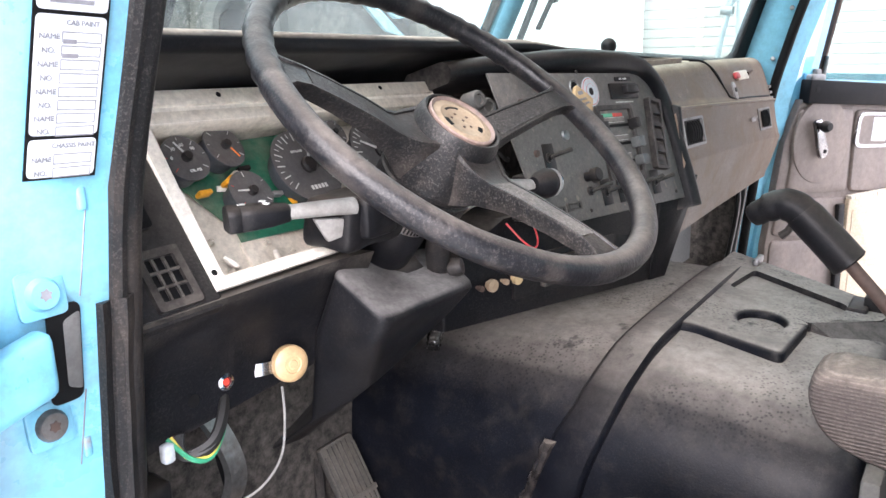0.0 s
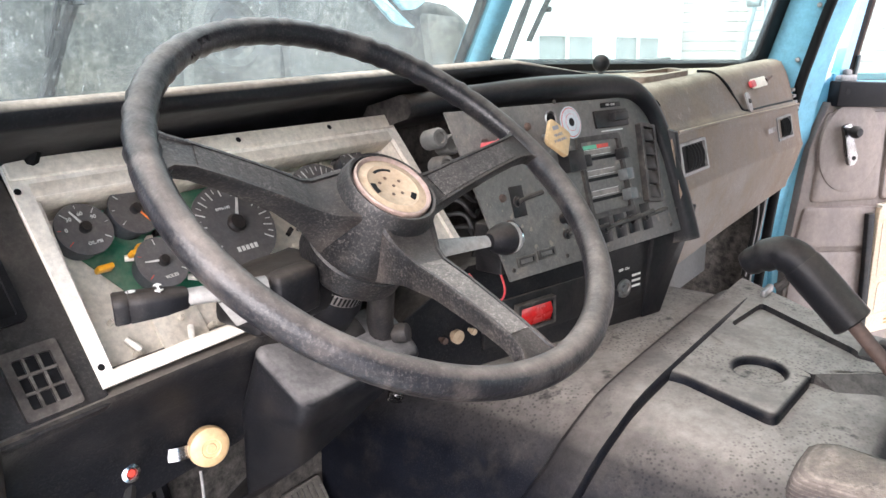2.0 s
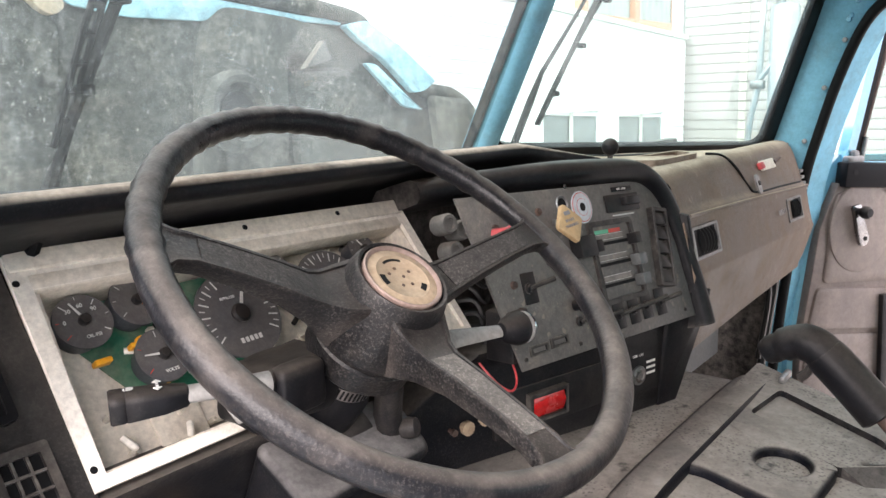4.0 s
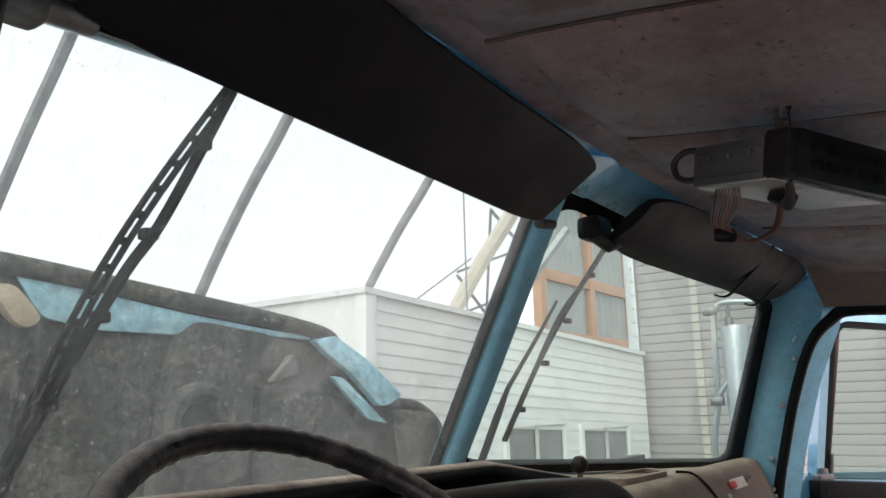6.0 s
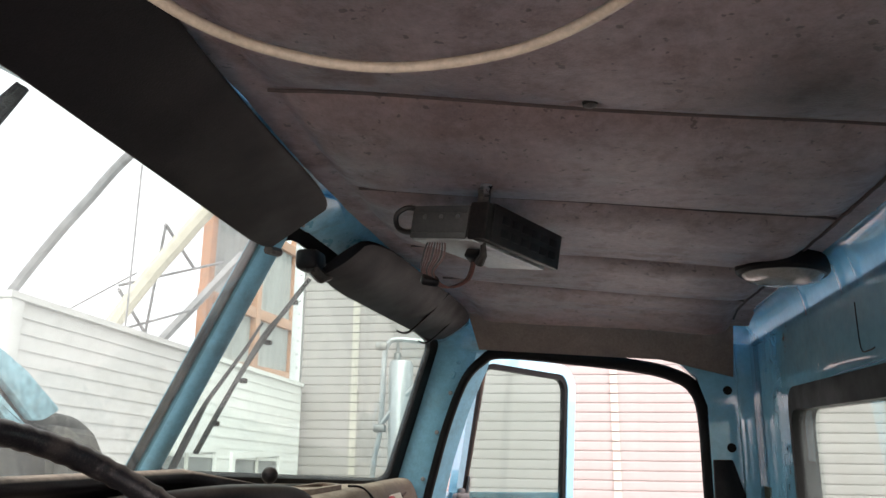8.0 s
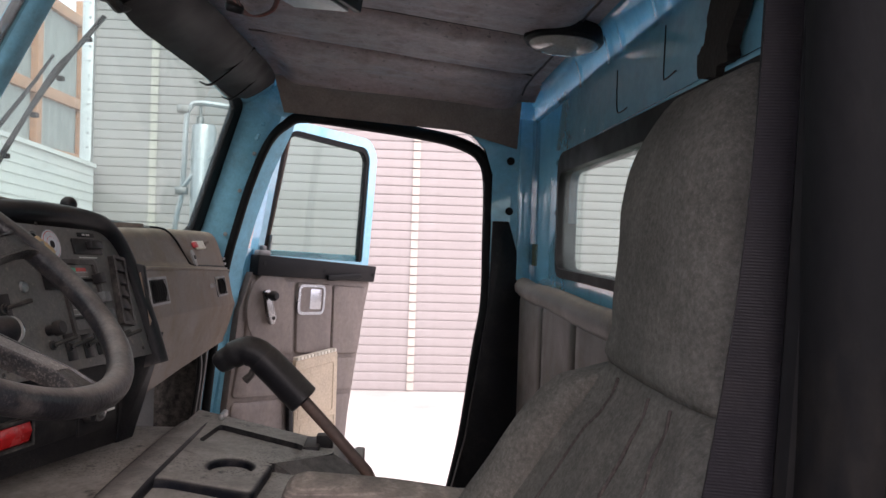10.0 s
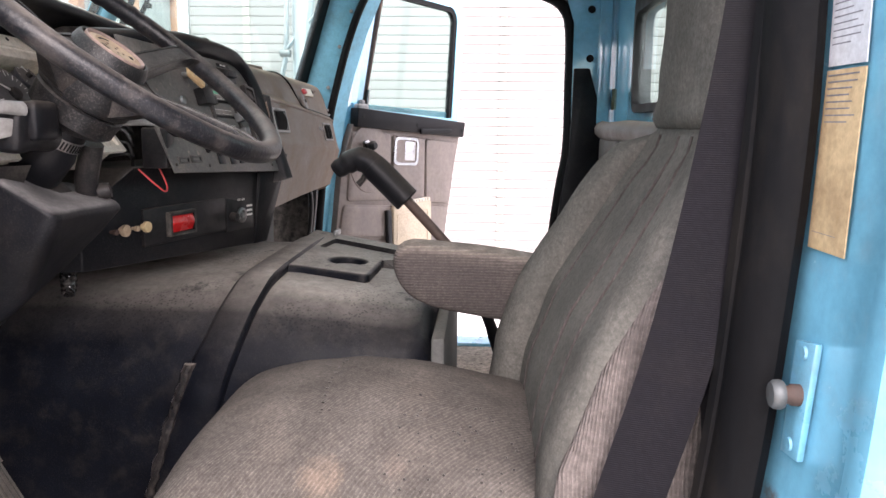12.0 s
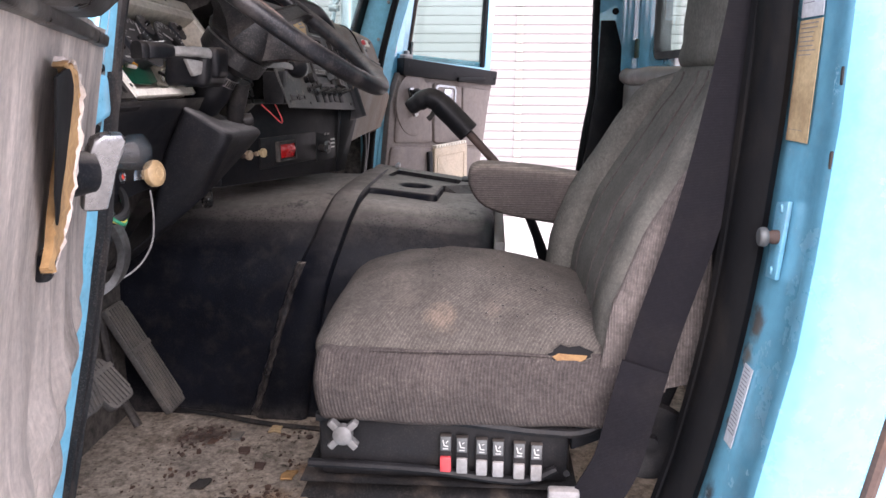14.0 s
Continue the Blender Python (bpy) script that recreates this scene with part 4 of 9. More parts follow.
JAMB = axis_m((0.349, lin(SEAL_L, 1.331) - 0.008, 1.331), (0, -1, -0.296), (1, 0, 0)) @ pose(0, 0, 0, 0, 0, -3.5)


def jamb_decal(name, u0, u1, v0, v1, rows_, title):
    bm = NB()
    ring_pts = rpoly([(u0, v0), (u1, v0), (u1, v1), (u0, v1)], 0.004, 3)
    prism(bm, [(p[0], p[1], 0) for p in ring_pts], (0, 0, 0.0008), 0, JAMB)
    dec = part(name, bm, PAPER, pil_l, "white paint data decal with printed fields")
    h = (v1 - v0 - 0.008) / max(1, len(rows_))
    for i, word in enumerate(rows_):
        vc = v1 - 0.010 - h * (i + 0.5)
        bm = NB()
        a, b, c, e = u0 + 0.019, u1 - 0.003, vc - h * 0.38, vc + h * 0.38
        ring(bm, [(a, c), (b, c), (b, e), (a, e)], [(a + 0.0006, c + 0.0006), (b - 0.0006, c + 0.0006), (b - 0.0006, e - 0.0006), (a + 0.0006, e - 0.0006)], 0.0008, 0.0011, JAMB)
        part("field_box", bm, PRINT, dec)
        text("lettering", word, 0.0055, JAMB @ Matrix.Translation((u0 + 0.010, vc, 0.001)), PRINT, dec)
    if title:
        text("lettering", title, 0.005, JAMB @ Matrix.Translation(((u0 + u1) / 2 + 0.008, v1 - 0.005, 0.001)), PRINT, dec)


bm = NB()
prism(bm, [(-0.031, -0.06, -0.001), (0.025, -0.06, -0.001), (0.025, 0.1, -0.001), (-0.031, 0.1, -0.001)], (0, 0, 0.0012), 0, JAMB)
part("decal_backing", bm, GASKET, pil_l, "black decal backing")
jamb_decal("paint_decal", -0.029, 0.023, -0.026, 0.06, ["NAME", "NO.", "NAME", "NO.", "NAME", "NO.", "NAME", "NO."], "CAB PAINT")
jamb_decal("paint_decal", -0.029, 0.023, -0.058, -0.029, ["NAME", "NO."], "CHASSIS PAINT")
jamb_decal("paint_decal", -0.029, 0.023, 0.063, 0.098, [], "")
for v, w in ((0.0405, 0.010), (0.0305, 0.012)):
    bm = NB()
    box(bm, (-0.009, v, 0.0008), (-0.009 + w, v + 0.003, 0.0012), 0, JAMB)
    part("print_bar", bm, PRINT, pil_l)
for v in (0.068, 0.076, 0.09):
    bm = NB()
    box(bm, (-0.02, v, 0.0008), (0.012, v + 0.003, 0.0012), 0, JAMB)
    part("print_bar", bm, PRINT, pil_l)
for z, rust in ((1.185, False), (1.070, True)):
    y0 = lin(SEAL_L, z)
    at = V(0.324, y0 - 0.002, z)
    bm = NB()
    prism(bm, [(p[0], p[1], 0) for p in rpoly([(-0.019, -0.019), (0.019, -0.019), (0.019, 0.019), (-0.019, 0.019)], 0.006)], (0, 0, 0.005), 0.0012, axis_m(at, (0, -1, 0.1), (1, 0, 0)))
    plate = part("bolt_plate", bm, BLUE_WORN, pil_l, "blue bolted hinge plate")
    bm = NB()
    lathe(bm, [(0, 0.004), (0.0135, 0.004), (0.0135, 0.007), (0.011, 0.011), (0.0, 0.0115)], axis_m(at, (0, -1, 0.1)), 20)
    blt = part("bolt", bm, STEEL if rust else BLUE_WORN, plate, "rusty bolt" if rust else "painted bolt")
    bm = NB()
    prism(bm, [((0.0052 if k % 2 else 0.0036) * math.cos(k * math.pi / 6), (0.0052 if k % 2 else 0.0036) * math.sin(k * math.pi / 6), 0.0112) for k in range(12)], (0, 0, 0.0008), 0, axis_m(at, (0, -1, 0.1)))
    part("drive_recess", bm, RUST if rust else PRINT, blt)
bm = NB()
prism(bm, [(p[0], p[1], 0) for p in rpoly([(-0.014, -0.044), (0.014, -0.044), (0.014, 0.044), (-0.014, 0.044)], 0.008)], (0, 0, 0.0015), 0, axis_m((0.339, lin(SEAL_L, 1.13) - 0.0075, 1.13), (0, -1, -0.17), (1, 0, 0)))
part("check_slot", bm, GASKET, pil_l, "black door check slot")

# blue bracket half seen in the slot, sealant lines and drops on the paint
bm = NB()
prism(bm, [(p[0], p[1], 0) for p in rpoly([(0.0, -0.03), (0.0125, -0.036), (0.0125, 0.036), (-0.002, 0.03)], 0.004)], (0, 0, 0.001), 0.0004, axis_m((0.3395, lin(SEAL_L, 1.13) - 0.009, 1.13), (0, -1, -0.17), (1, 0, 0)))
part("check_plate", bm, KNOBGREY, pil_l, "grey-blue plate in the slot")
for z0, z1, x0 in ((1.02, 1.09, 0.353), (1.175, 1.245, 0.360)):
    bm = NB()
    tube(bm, [(lerp(x0 - 0.004, x0 + 0.004, k / 5) + 0.001 * noise.noise(V(k, z0, 1)), lin(SEAL_L, lerp(z0, z1, k / 5)) - 0.0042, lerp(z0, z1, k / 5)) for k in range(6)], 0.0007, 5)
    part("sealant_line", bm, PRINT, pil_l)
for z, x0 in ((1.255, 0.362), (1.035, 0.356)):
    bm = NB()
    rbox(bm, (x0 - 0.0045, lin(SEAL_L, z) - 0.0065, z - 0.010), (x0 + 0.0035, lin(SEAL_L, z) - 0.001, z + 0.010), 0.003, 5)
    part("paint_run", bm, BLUE_WORN, pil_l)

# driver's rear pillar: jamb, outer skin, striker, stickers
JAMB_B = [(1.80, -0.26), (1.25, -0.268), (1.12, -0.266), (0.96, -0.256), (0.85, -0.246), (0.63, -0.208), (0.36, -0.15)]
bm = NB()
rows = []
for z in (0.30, 0.5, 0.63, 0.74, 0.85, 0.96, 1.12, 1.25, 1.5, 1.80):
    y0 = lin(JAMB_B, z)
    rows.append([(0.40, y0 + 0.002, z), (0.335, y0, z), (0.275, y0 - 0.004, z), (0.262, y0 + 0.004, z), (0.238, y0 + 0.002, z), (0.222, y0 - 0.016, z), (0.206, y0 - 0.07, z), (0.21, y0 - 0.10, z), (0.24, y0 - 0.115, z), (0.33, -0.45, z), (0.40, -0.45, z)])
rows_loft(bm, rows)
pil_b = solo("pillar_rear_left", bm, JAMBBLUE, "light blue driver's door lock pillar with chips and stickers", "pillar", kind="structure")
bm = NB()
tube(bm, [(0.212, lin(JAMB_B, z) - 0.112, z) for z in (0.30, 0.63, 0.85, 1.12, 1.25, 1.6)], 0.008, 8)
part("edge_trim", bm, RUST, pil_b, "brown-red rubber edge trim")


def on_jamb(x, z, off=0.0):
    return V(x, lin(JAMB_B, z) - 0.002 * (0.335 - x) / 0.06 + off, z)


for x0, x1, z0, z1, mt, label in ((0.317, 0.378, 1.085, 1.228, TANPAPER, "aged tan paper sticker with illegible print"), (0.318, 0.377, 1.231, 1.33, PAPER, "white and blue data sticker"), (0.340, 0.368, 0.682, 0.792, PAPER, "narrow white code sticker")):
    bm = NB()
    prism(bm, [on_jamb(x0, z0, 0.002), on_jamb(x1, z0, 0.002), on_jamb(x1, z1, 0.002), on_jamb(x0, z1, 0.002)], (0, 0.0012, 0))
    st = part("sticker", bm, mt, pil_b, label)
    n = int((z1 - z0) / 0.0052)
    for i in range(n):
        z = z1 - 0.0052 * (i + 0.9)
        if z < z0 + 0.012:
            continue
        w = (x1 - x0) * random.uniform(0.5, 0.85)
        bm = NB()
        prism(bm, [on_jamb(x1 - 0.004 - w, z, 0.0034), on_jamb(x1 - 0.004, z, 0.0034), on_jamb(x1 - 0.004, z + 0.0011, 0.0034), on_jamb(x1 - 0.004 - w, z + 0.0011, 0.0034)], (0, 0.0003, 0))
        part("print_bar", bm, PRINT, st)
striker = thing("door_striker", on_jamb(0.335, 0.967), "steel door striker bolt on a blue plate", "striker")
bm = NB()
prism(bm, [on_jamb(0.330, 0.915, 0.001), on_jamb(0.362, 0.912, 0.001), on_jamb(0.366, 1.008, 0.001), on_jamb(0.330, 1.014, 0.001)], (0, 0.006, 0), 0.0015)
part("plate", bm, BLUE_WORN, striker)
bm = NB()
BOLT = axis_m(on_jamb(0.344, 0.967, 0.004), (0.03, 1, 0.0))
lathe(bm, [(0, 0), (0.009, 0), (0.009, 0.010), (0.0075, 0.012), (0.0075, 0.018), (0, 0.018)], BOLT, 18)
part("bolt", bm, RUST, striker, "rust-stained steel bolt")
bm = NB()
lathe(bm, [(0, 0.016), (0.0115, 0.0165), (0.0125, 0.019), (0.012, 0.024), (0.010, 0.0265), (0, 0.027)], BOLT, 14)
part("bolt_head", bm, RADIOGREY, striker, "scuffed grey bolt head")
for z in (0.925, 1.003):
    bm = NB()
    lathe(bm, [(0, 0), (0.006, 0), (0.005, 0.002), (0, 0.0022)], axis_m(on_jamb(0.344, z, 0.008), (0, 1, 0)), 12)
    part("screw", bm, BLUE_WORN, striker)
for x, z in ((0.246, 1.165), (0.243, 1.075)):
    bm = NB()
    rbox(bm, (x - 0.003, -0.006 + lin(JAMB_B, z), z - 0.012), (x + 0.003, 0.0045 + lin(JAMB_B, z), z + 0.008), 0.002, 4)
    part("seal_clip", bm, RUBBER, pil_b, "broken black seal clip")

# engine tunnel
tunnel = thing("engine_tunnel", (1.45, 0.5, 0.38), "black moulded engine cover caked with dust, with tray and cup holder", "engine cover")


def tunnel_section(y, grow=0.0, top=0.0):
    h = lerp(0.838, 0.870, min(1, max(0, (y - 0.1) / 0.35))) + grow + top
    e = grow
    pts = [(1.045 - e, 0.38), (1.045 - e, 0.54), (1.047 - e, 0.66), (1.060 - e, h - 0.13), (1.095 - e * 0.7, h - 0.062), (1.15, h - 0.022), (1.23, h), (1.45, h + 0.004), (1.70, h), (1.80, h - 0.02), (1.86 + e, h - 0.09), (1.88 + e, 0.6), (1.88 + e, 0.38)]
    sp = spline([(p[0], y, p[1]) for p in pts], 3)
    return sp


bm = NB()
loft(bm, [[V(p.x + (0.03 if p.x < 1.4 else -0.03) * s, y, 0.38 + (p.z - 0.38) * (1 - 0.05 * s)) for p in tunnel_section(max(y, 0.1))] for y, s in ((0.10, 1.0), (0.108, 0.45), (0.125, 0.1), (0.15, 0), (0.25, 0), (0.35, 0), (0.47, 0), (0.6, 0), (0.8, 0), (0.955, 0))], closed=True)
part("cover", bm, TUNNEL, tunnel, "dusty black cover", angle=50)
bm = NB()
BAND_REAR = [(0.90, 0.414), (0.876, 0.418), (0.80, 0.438), (0.70, 0.470), (0.627, 0.486), (0.449, 0.518), (0.37, 0.53)]
BAND_FRONT = [(0.90, 0.488), (0.876, 0.492), (0.80, 0.512), (0.745, 0.540), (0.60, 0.582), (0.43, 0.642), (0.37, 0.655)]
loft(bm, [[V(p.x, lerp(lin(BAND_REAR, p.z), lin(BAND_FRONT, p.z), e), p.z) for p in tunnel_section(0.43, g)] for e, g in ((-0.02, -0.004), (0.0, 0.012), (0.08, 0.019), (0.82, 0.018), (0.93, 0.012), (1.0, -0.003))])
part("rim_band", bm, TUNNEL, tunnel, angle=50)
bm = NB()
rows = []
for k, p in enumerate(spline([(1.035, 0.648, 0.39), (1.035, 0.612, 0.5), (1.035, 0.575, 0.62), (1.038, 0.528, 0.755)], 12)):
    w = 0.0085 + 0.005 * noise.noise(V(k * 0.45, 0, 2))
    o = 0.004 * noise.noise(V(k * 0.6, 4, 1))
    rows.append([(p.x + dx, p.y + o + dy * w, p.z) for dx, dy in ((0.002, -1.2), (-0.009, -0.8), (-0.012 + 0.004 * noise.noise(V(k * 0.8, 1, 7)), 0.0), (-0.009, 0.8), (0.002, 1.2))])
loft(bm, rows)
part("worn_strip", bm, WHEELRIM, tunnel, "scuffed grey edging strip")
bm = NB()
tube(bm, spline([(1.07, 0.95, 0.386), (1.05, 0.86, 0.388), (1.02, 0.74, 0.392), (0.99, 0.62, 0.388), (0.975, 0.5, 0.386), (0.965, 0.38, 0.384)], 6), [0.006 + 0.002 * noise.noise(V(k * 0.5, 0, 3)) for k in range(len(spline([(0, 0, 0)] * 6, 6)))], 8, flat=0.7)
part("mat_edge", bm, RUBBER, tunnel, "curled dusty mat edge")
PAD = axis_m((0, 0.24, 0.834), (0, -0.07, 1), (1, 0, 0))
pad = rpoly([(1.31, 0.23), (1.324, 0.16), (1.286, 0.006), (1.46, -0.002), (1.548, 0.20), (1.55, 0.23)], [0.001, 0.012, 0.02, 0.016, 0.001, 0.001], 4)
CUPC = Vector((1.428, 0.072))


def pad_edge(a):
    """Where a ray from the cup's middle leaves the pad."""
    d_ = Vector((math.cos(a), math.sin(a)))
    best = 1.0
    for p, q in zip(pad, pad[1:] + pad[:1]):
        e = q - p
        den = d_.x * e.y - d_.y * e.x
        if abs(den) > 1e-9:
            w = p - CUPC
            t_, u_ = (w.x * e.y - w.y * e.x) / den, (w.x * d_.y - w.y * d_.x) / den
            if t_ > 0 and -1e-6 <= u_ <= 1 + 1e-6:
                best = min(best, t_)
    return CUPC + d_ * best


angles = sorted([2 * math.pi * k / 56 for k in range(56)] + [math.atan2(p.y - CUPC.y, p.x - CUPC.x) % (2 * math.pi) for p in pad])
bm = NB()
ring(bm, [pad_edge(a) for a in angles], [CUPC + Vector((0.043 * math.cos(a), 0.040 * math.sin(a))) for a in angles], 0.0, 0.038, PAD)
bmesh.ops.remove_doubles(bm, verts=bm.verts, dist=0.0004)
bmesh.ops.recalc_face_normals(bm, faces=bm.faces)
low_edge = [e for e in bm.edges if len(e.link_faces) == 2 and e.calc_face_angle() > 0.9 and (e.verts[0].co - e.verts[1].co).z ** 2 < 1e-5 and max(v.co.z for v in e.verts) > 0.86]
bmesh.ops.bevel(bm, geom=[e for e in low_edge if (e.verts[0].co + e.verts[1].co).x / 2 < 1.447 + 0.39 * ((e.verts[0].co + e.verts[1].co).y / 2 - 0.24)], offset=0.009, segments=4, affect="EDGES", profile=0.5)
part("console_top", bm, TUNNEL, tunnel, "raised dusty console with a cup hole", angle=60)
TRAY_OUT = rpoly([(1.552, 0.23), (1.463, 0.0), (1.56, -0.11), (1.65, -0.10), (1.835, 0.23)], [0.004, 0.004, 0.03, 0.03, 0.01])
TRAY_IN = rpoly([(1.578, 0.17), (1.53, 0.055), (1.488, -0.035), (1.605, -0.045), (1.718, 0.155)], [0.015, 0.004, 0.02, 0.02, 0.015])
bm = NB()
ring(bm, TRAY_OUT, TRAY_IN, 0.0, 0.0378, PAD)
loft(bm, [[PAD @ V(*q) for q in ((1.466, -0.004, 0.0374), (1.56, -0.11, 0.0374), (1.535, -0.20, -0.004), (1.455, -0.075, 0.002))], [PAD @ V(*q) for q in ((1.466, -0.004, -0.012), (1.56, -0.11, -0.012), (1.535, -0.20, -0.012), (1.455, -0.075, -0.012))]])
bmesh.ops.recalc_face_normals(bm, faces=bm.faces)
part("console_arm", bm, TUNNEL, tunnel, "raised console with a sunken tray", angle=50)
bm = NB()
prism(bm, [(p[0], p[1], 0.0) for p in TRAY_IN], (0, 0, 0.026), 0, PAD)
part("tray_floor", bm, TUNNEL, tunnel, "dusty tray floor")
CUPM = PAD @ Matrix.Translation((CUPC.x, CUPC.y, 0.020))
bm = NB()
lathe(bm, [(0.0, 0.0), (0.0428, 0.0), (0.0428, 0.003), (0.036, 0.0035), (0, 0.0035)], CUPM, 32)
part("cup_recess", bm, TUNNEL, tunnel, "dusty round cup recess")
bm = NB()
for k in range(26):
    a, r_ = random.uniform(0, 6.28), 0.034 * math.sqrt(random.random())
    s = random.uniform(0.0008, 0.0024)
    rbox(bm, (r_ * math.cos(a) - s, r_ * math.sin(a) - s, 0.003), (r_ * math.cos(a) + s, r_ * math.sin(a) + s, 0.0035 + s * 0.5), s * 0.3, 2, None, CUPM)
part("cup_dirt", bm, FLOORMAT, tunnel, "dust and crumbs in the cup holder")
# small steel bar added for the white highlight on the console's worn corner
bm = NB()
box(bm, (1.745, 0.392, 0.882), (1.80, 0.404, 0.898), 0.004)
part("bracket", bm, STEEL, tunnel, "bare steel bar as the console's bright worn edge")
bm = NB()
box(bm, (1.08, 0.075, 0.40), (1.86, 0.10, 0.80), 0.006)
part("rear_panel", bm, PUTTY, tunnel, "pale scuffed rear panel")

# boot mount on the tunnel behind the lever
mount = thing("lever_mount", (1.62, 0.17, 0.85), "black plastic lever catch on the dusty engine cover", "catch")
bm = NB()
box(bm, (1.575, 0.16, 0.848), (1.66, 0.195, 0.875), 0.005, pose(0, 0, 0, 0, 0, 0))
part("body", bm, BLACK_CLEAN, mount)
bm = NB()
box(bm, (1.60, 0.135, 0.86), (1.625, 0.17, 0.892), 0.004)
part("catch", bm, BLACK_CLEAN, mount)


# ---- dashboard
dash = thing("dashboard", (1.45, 0.8, 0.96), "black and brown truck dashboard with dusty top", "dashboard")


def crest(x):
    """Front edge of the dash hood on the driver's side: y, z."""
    return lerp(0.655, 0.725, (x - 0.44) / 0.9), lerp(1.384, 1.366, (x - 0.44) / 0.9)


bm = NB()
rows = []
for x in (0.41, 0.6, 0.8, 1.0, 1.2, 1.36, 1.44, 1.49, 1.515):
    cy, cz = crest(min(x, 1.36))
    k = max(0.0, (x - 1.36) / 0.155)
    cy, cz = cy - 0.19 * k, cz - 0.075 * k ** 1.6
    rows.append([(x, y, z) for y, z in ((cy + 0.012, cz - 0.022), (cy + 0.001, cz - 0.018), (cy - 0.002, cz - 0.008), (cy + 0.004, cz), (cy + 0.02, cz + 0.003), (cy + 0.07, cz - 0.008), (0.85, 1.335 - 0.06 * k), (0.955, 1.30), (0.955, 1.26), (0.82, 1.28 - 0.05 * k), (cy + 0.09, cz - 0.048))])
rows_loft(bm, rows)
part("hood_top", bm, BLACK_TOP, dash, "dusty brown-black padded hood", angle=55)
bm = NB()
box(bm, (0.41, 0.80, 1.02), (1.52, 0.95, 1.30))
part("carcass", bm, BLACK_CLEAN, dash)
# side column left of the instruments, with slot and vent grille
SIDE = axis_m((0.475, 0.653, 1.15), (0, -0.81, 0.586), (1, 0, 0))
bm = NB()
box(bm, (-0.065, -0.045, -0.06), (0.048, 0.20, 0.0), 0.008, SIDE)
side = part("side_column", bm, BLACK, dash)
bm = NB()
ring(bm, rpoly([(-0.028, -0.032), (0.022, -0.032), (0.022, 0.032), (-0.028, 0.032)], 0.004), rpoly([(-0.020, -0.023), (0.014, -0.023), (0.014, 0.023), (-0.020, 0.023)], 0.002), -0.002, 0.006, SIDE)
grille = part("vent_grille", bm, BLACK_CLEAN, dash, "square black vent grille")
bm = NB()
box(bm, (-0.020, -0.023, 0.0005), (0.014, 0.023, 0.0012), 0, SIDE)
part("vent_void", bm, GASKET, grille)
for k in (-0.010, 0.0025):
    bm = NB()
    box(bm, (k - 0.001, -0.023, 0.001), (k + 0.0015, 0.023, 0.0045), 0, SIDE)
    part("grille_bar", bm, BLACK_CLEAN, grille)
for k in (-0.0085, 0.0075):
    bm = NB()
    box(bm, (-0.020, k - 0.001, 0.001), (0.014, k + 0.0015, 0.005), 0, SIDE)
    part("grille_bar", bm, BLACK_CLEAN, grille)
bm = NB()
ring(bm, rpoly([(-0.05, 0.055), (0.01, 0.055), (0.01, 0.12), (-0.05, 0.12)], 0.006), rpoly([(-0.044, 0.062), (0.003, 0.062), (0.003, 0.114), (-0.044, 0.114)], 0.004), -0.002, 0.005, SIDE)
part("slot_frame", bm, SEATPLASTIC, dash)
bm = NB()
box(bm, (-0.044, 0.062, 0.0005), (0.003, 0.114, 0.001), 0, SIDE)
part("slot_void", bm, GASKET, dash)

# lower fascia
bm = NB()
prof = [(0.628, 1.122), (0.640, 1.098), (0.668, 1.062), (0.684, 1.03), (0.690, 0.99), (0.692, 0.968), (0.705, 0.962), (0.72, 0.98), (0.76, 1.05), (0.80, 1.11)]
rows_loft(bm, [[(x, y + dy, z + dz * (z < 1.0)) for y, z in spline2] for x, dy, dz, spline2 in ((0.415, 0.0, -0.012, prof), (0.50, 0, -0.006, prof), (0.6, 0, 0, prof), (0.69, -0.002, 0.005, prof), (0.74, -0.012, 0.02, prof))])
part("lower_fascia", bm, BLACK, dash, "black lower fascia with scuffs", angle=55)
bm = NB()
lathe(bm, [(0, 0), (0.006, 0), (0.0075, 0.001), (0, 0.0015)], axis_m((0.509, 0.6845, 1.000), (0, -1, 0)), 14)
part("hole", bm, GASKET, dash, "empty switch hole")

# steering column housing
bm = NB()
top = [(0.678, 0.636, 1.112), (0.678, 0.554, 1.064), (0.868, 0.552, 1.060), (0.915, 0.655, 1.086)]
low1 = [(0.685, 0.68, 1.02), (0.692, 0.576, 1.018), (0.856, 0.578, 1.018), (0.93, 0.69, 1.02)]
low2 = [(0.715, 0.73, 0.87), (0.735, 0.625, 0.945), (0.82, 0.625, 0.965), (0.93, 0.73, 0.96)]
low3 = [(0.72, 0.82, 0.80), (0.74, 0.76, 0.83), (0.82, 0.76, 0.85), (0.92, 0.82, 0.88)]


def soft_ring(pts, r, inset=0.0, drop=0.0):
    """Four corners rounded by r, drawn in towards their middle."""
    pts = [Vector(p) for p in pts]
    mid = sum(pts, V(0, 0, 0)) / 4
    pts = [p + (mid - p).normalized() * inset * 1.4 - V(0, 0, drop) for p in pts]
    out = []
    for k, p in enumerate(pts):
        a, b = p + (pts[k - 1] - p).normalized() * r, p + (pts[(k + 1) % 4] - p).normalized() * r
        out += [(1 - t) ** 2 * a + 2 * t * (1 - t) * p + t * t * b for t in (0, 0.25, 0.5, 0.75, 1)]
    return out


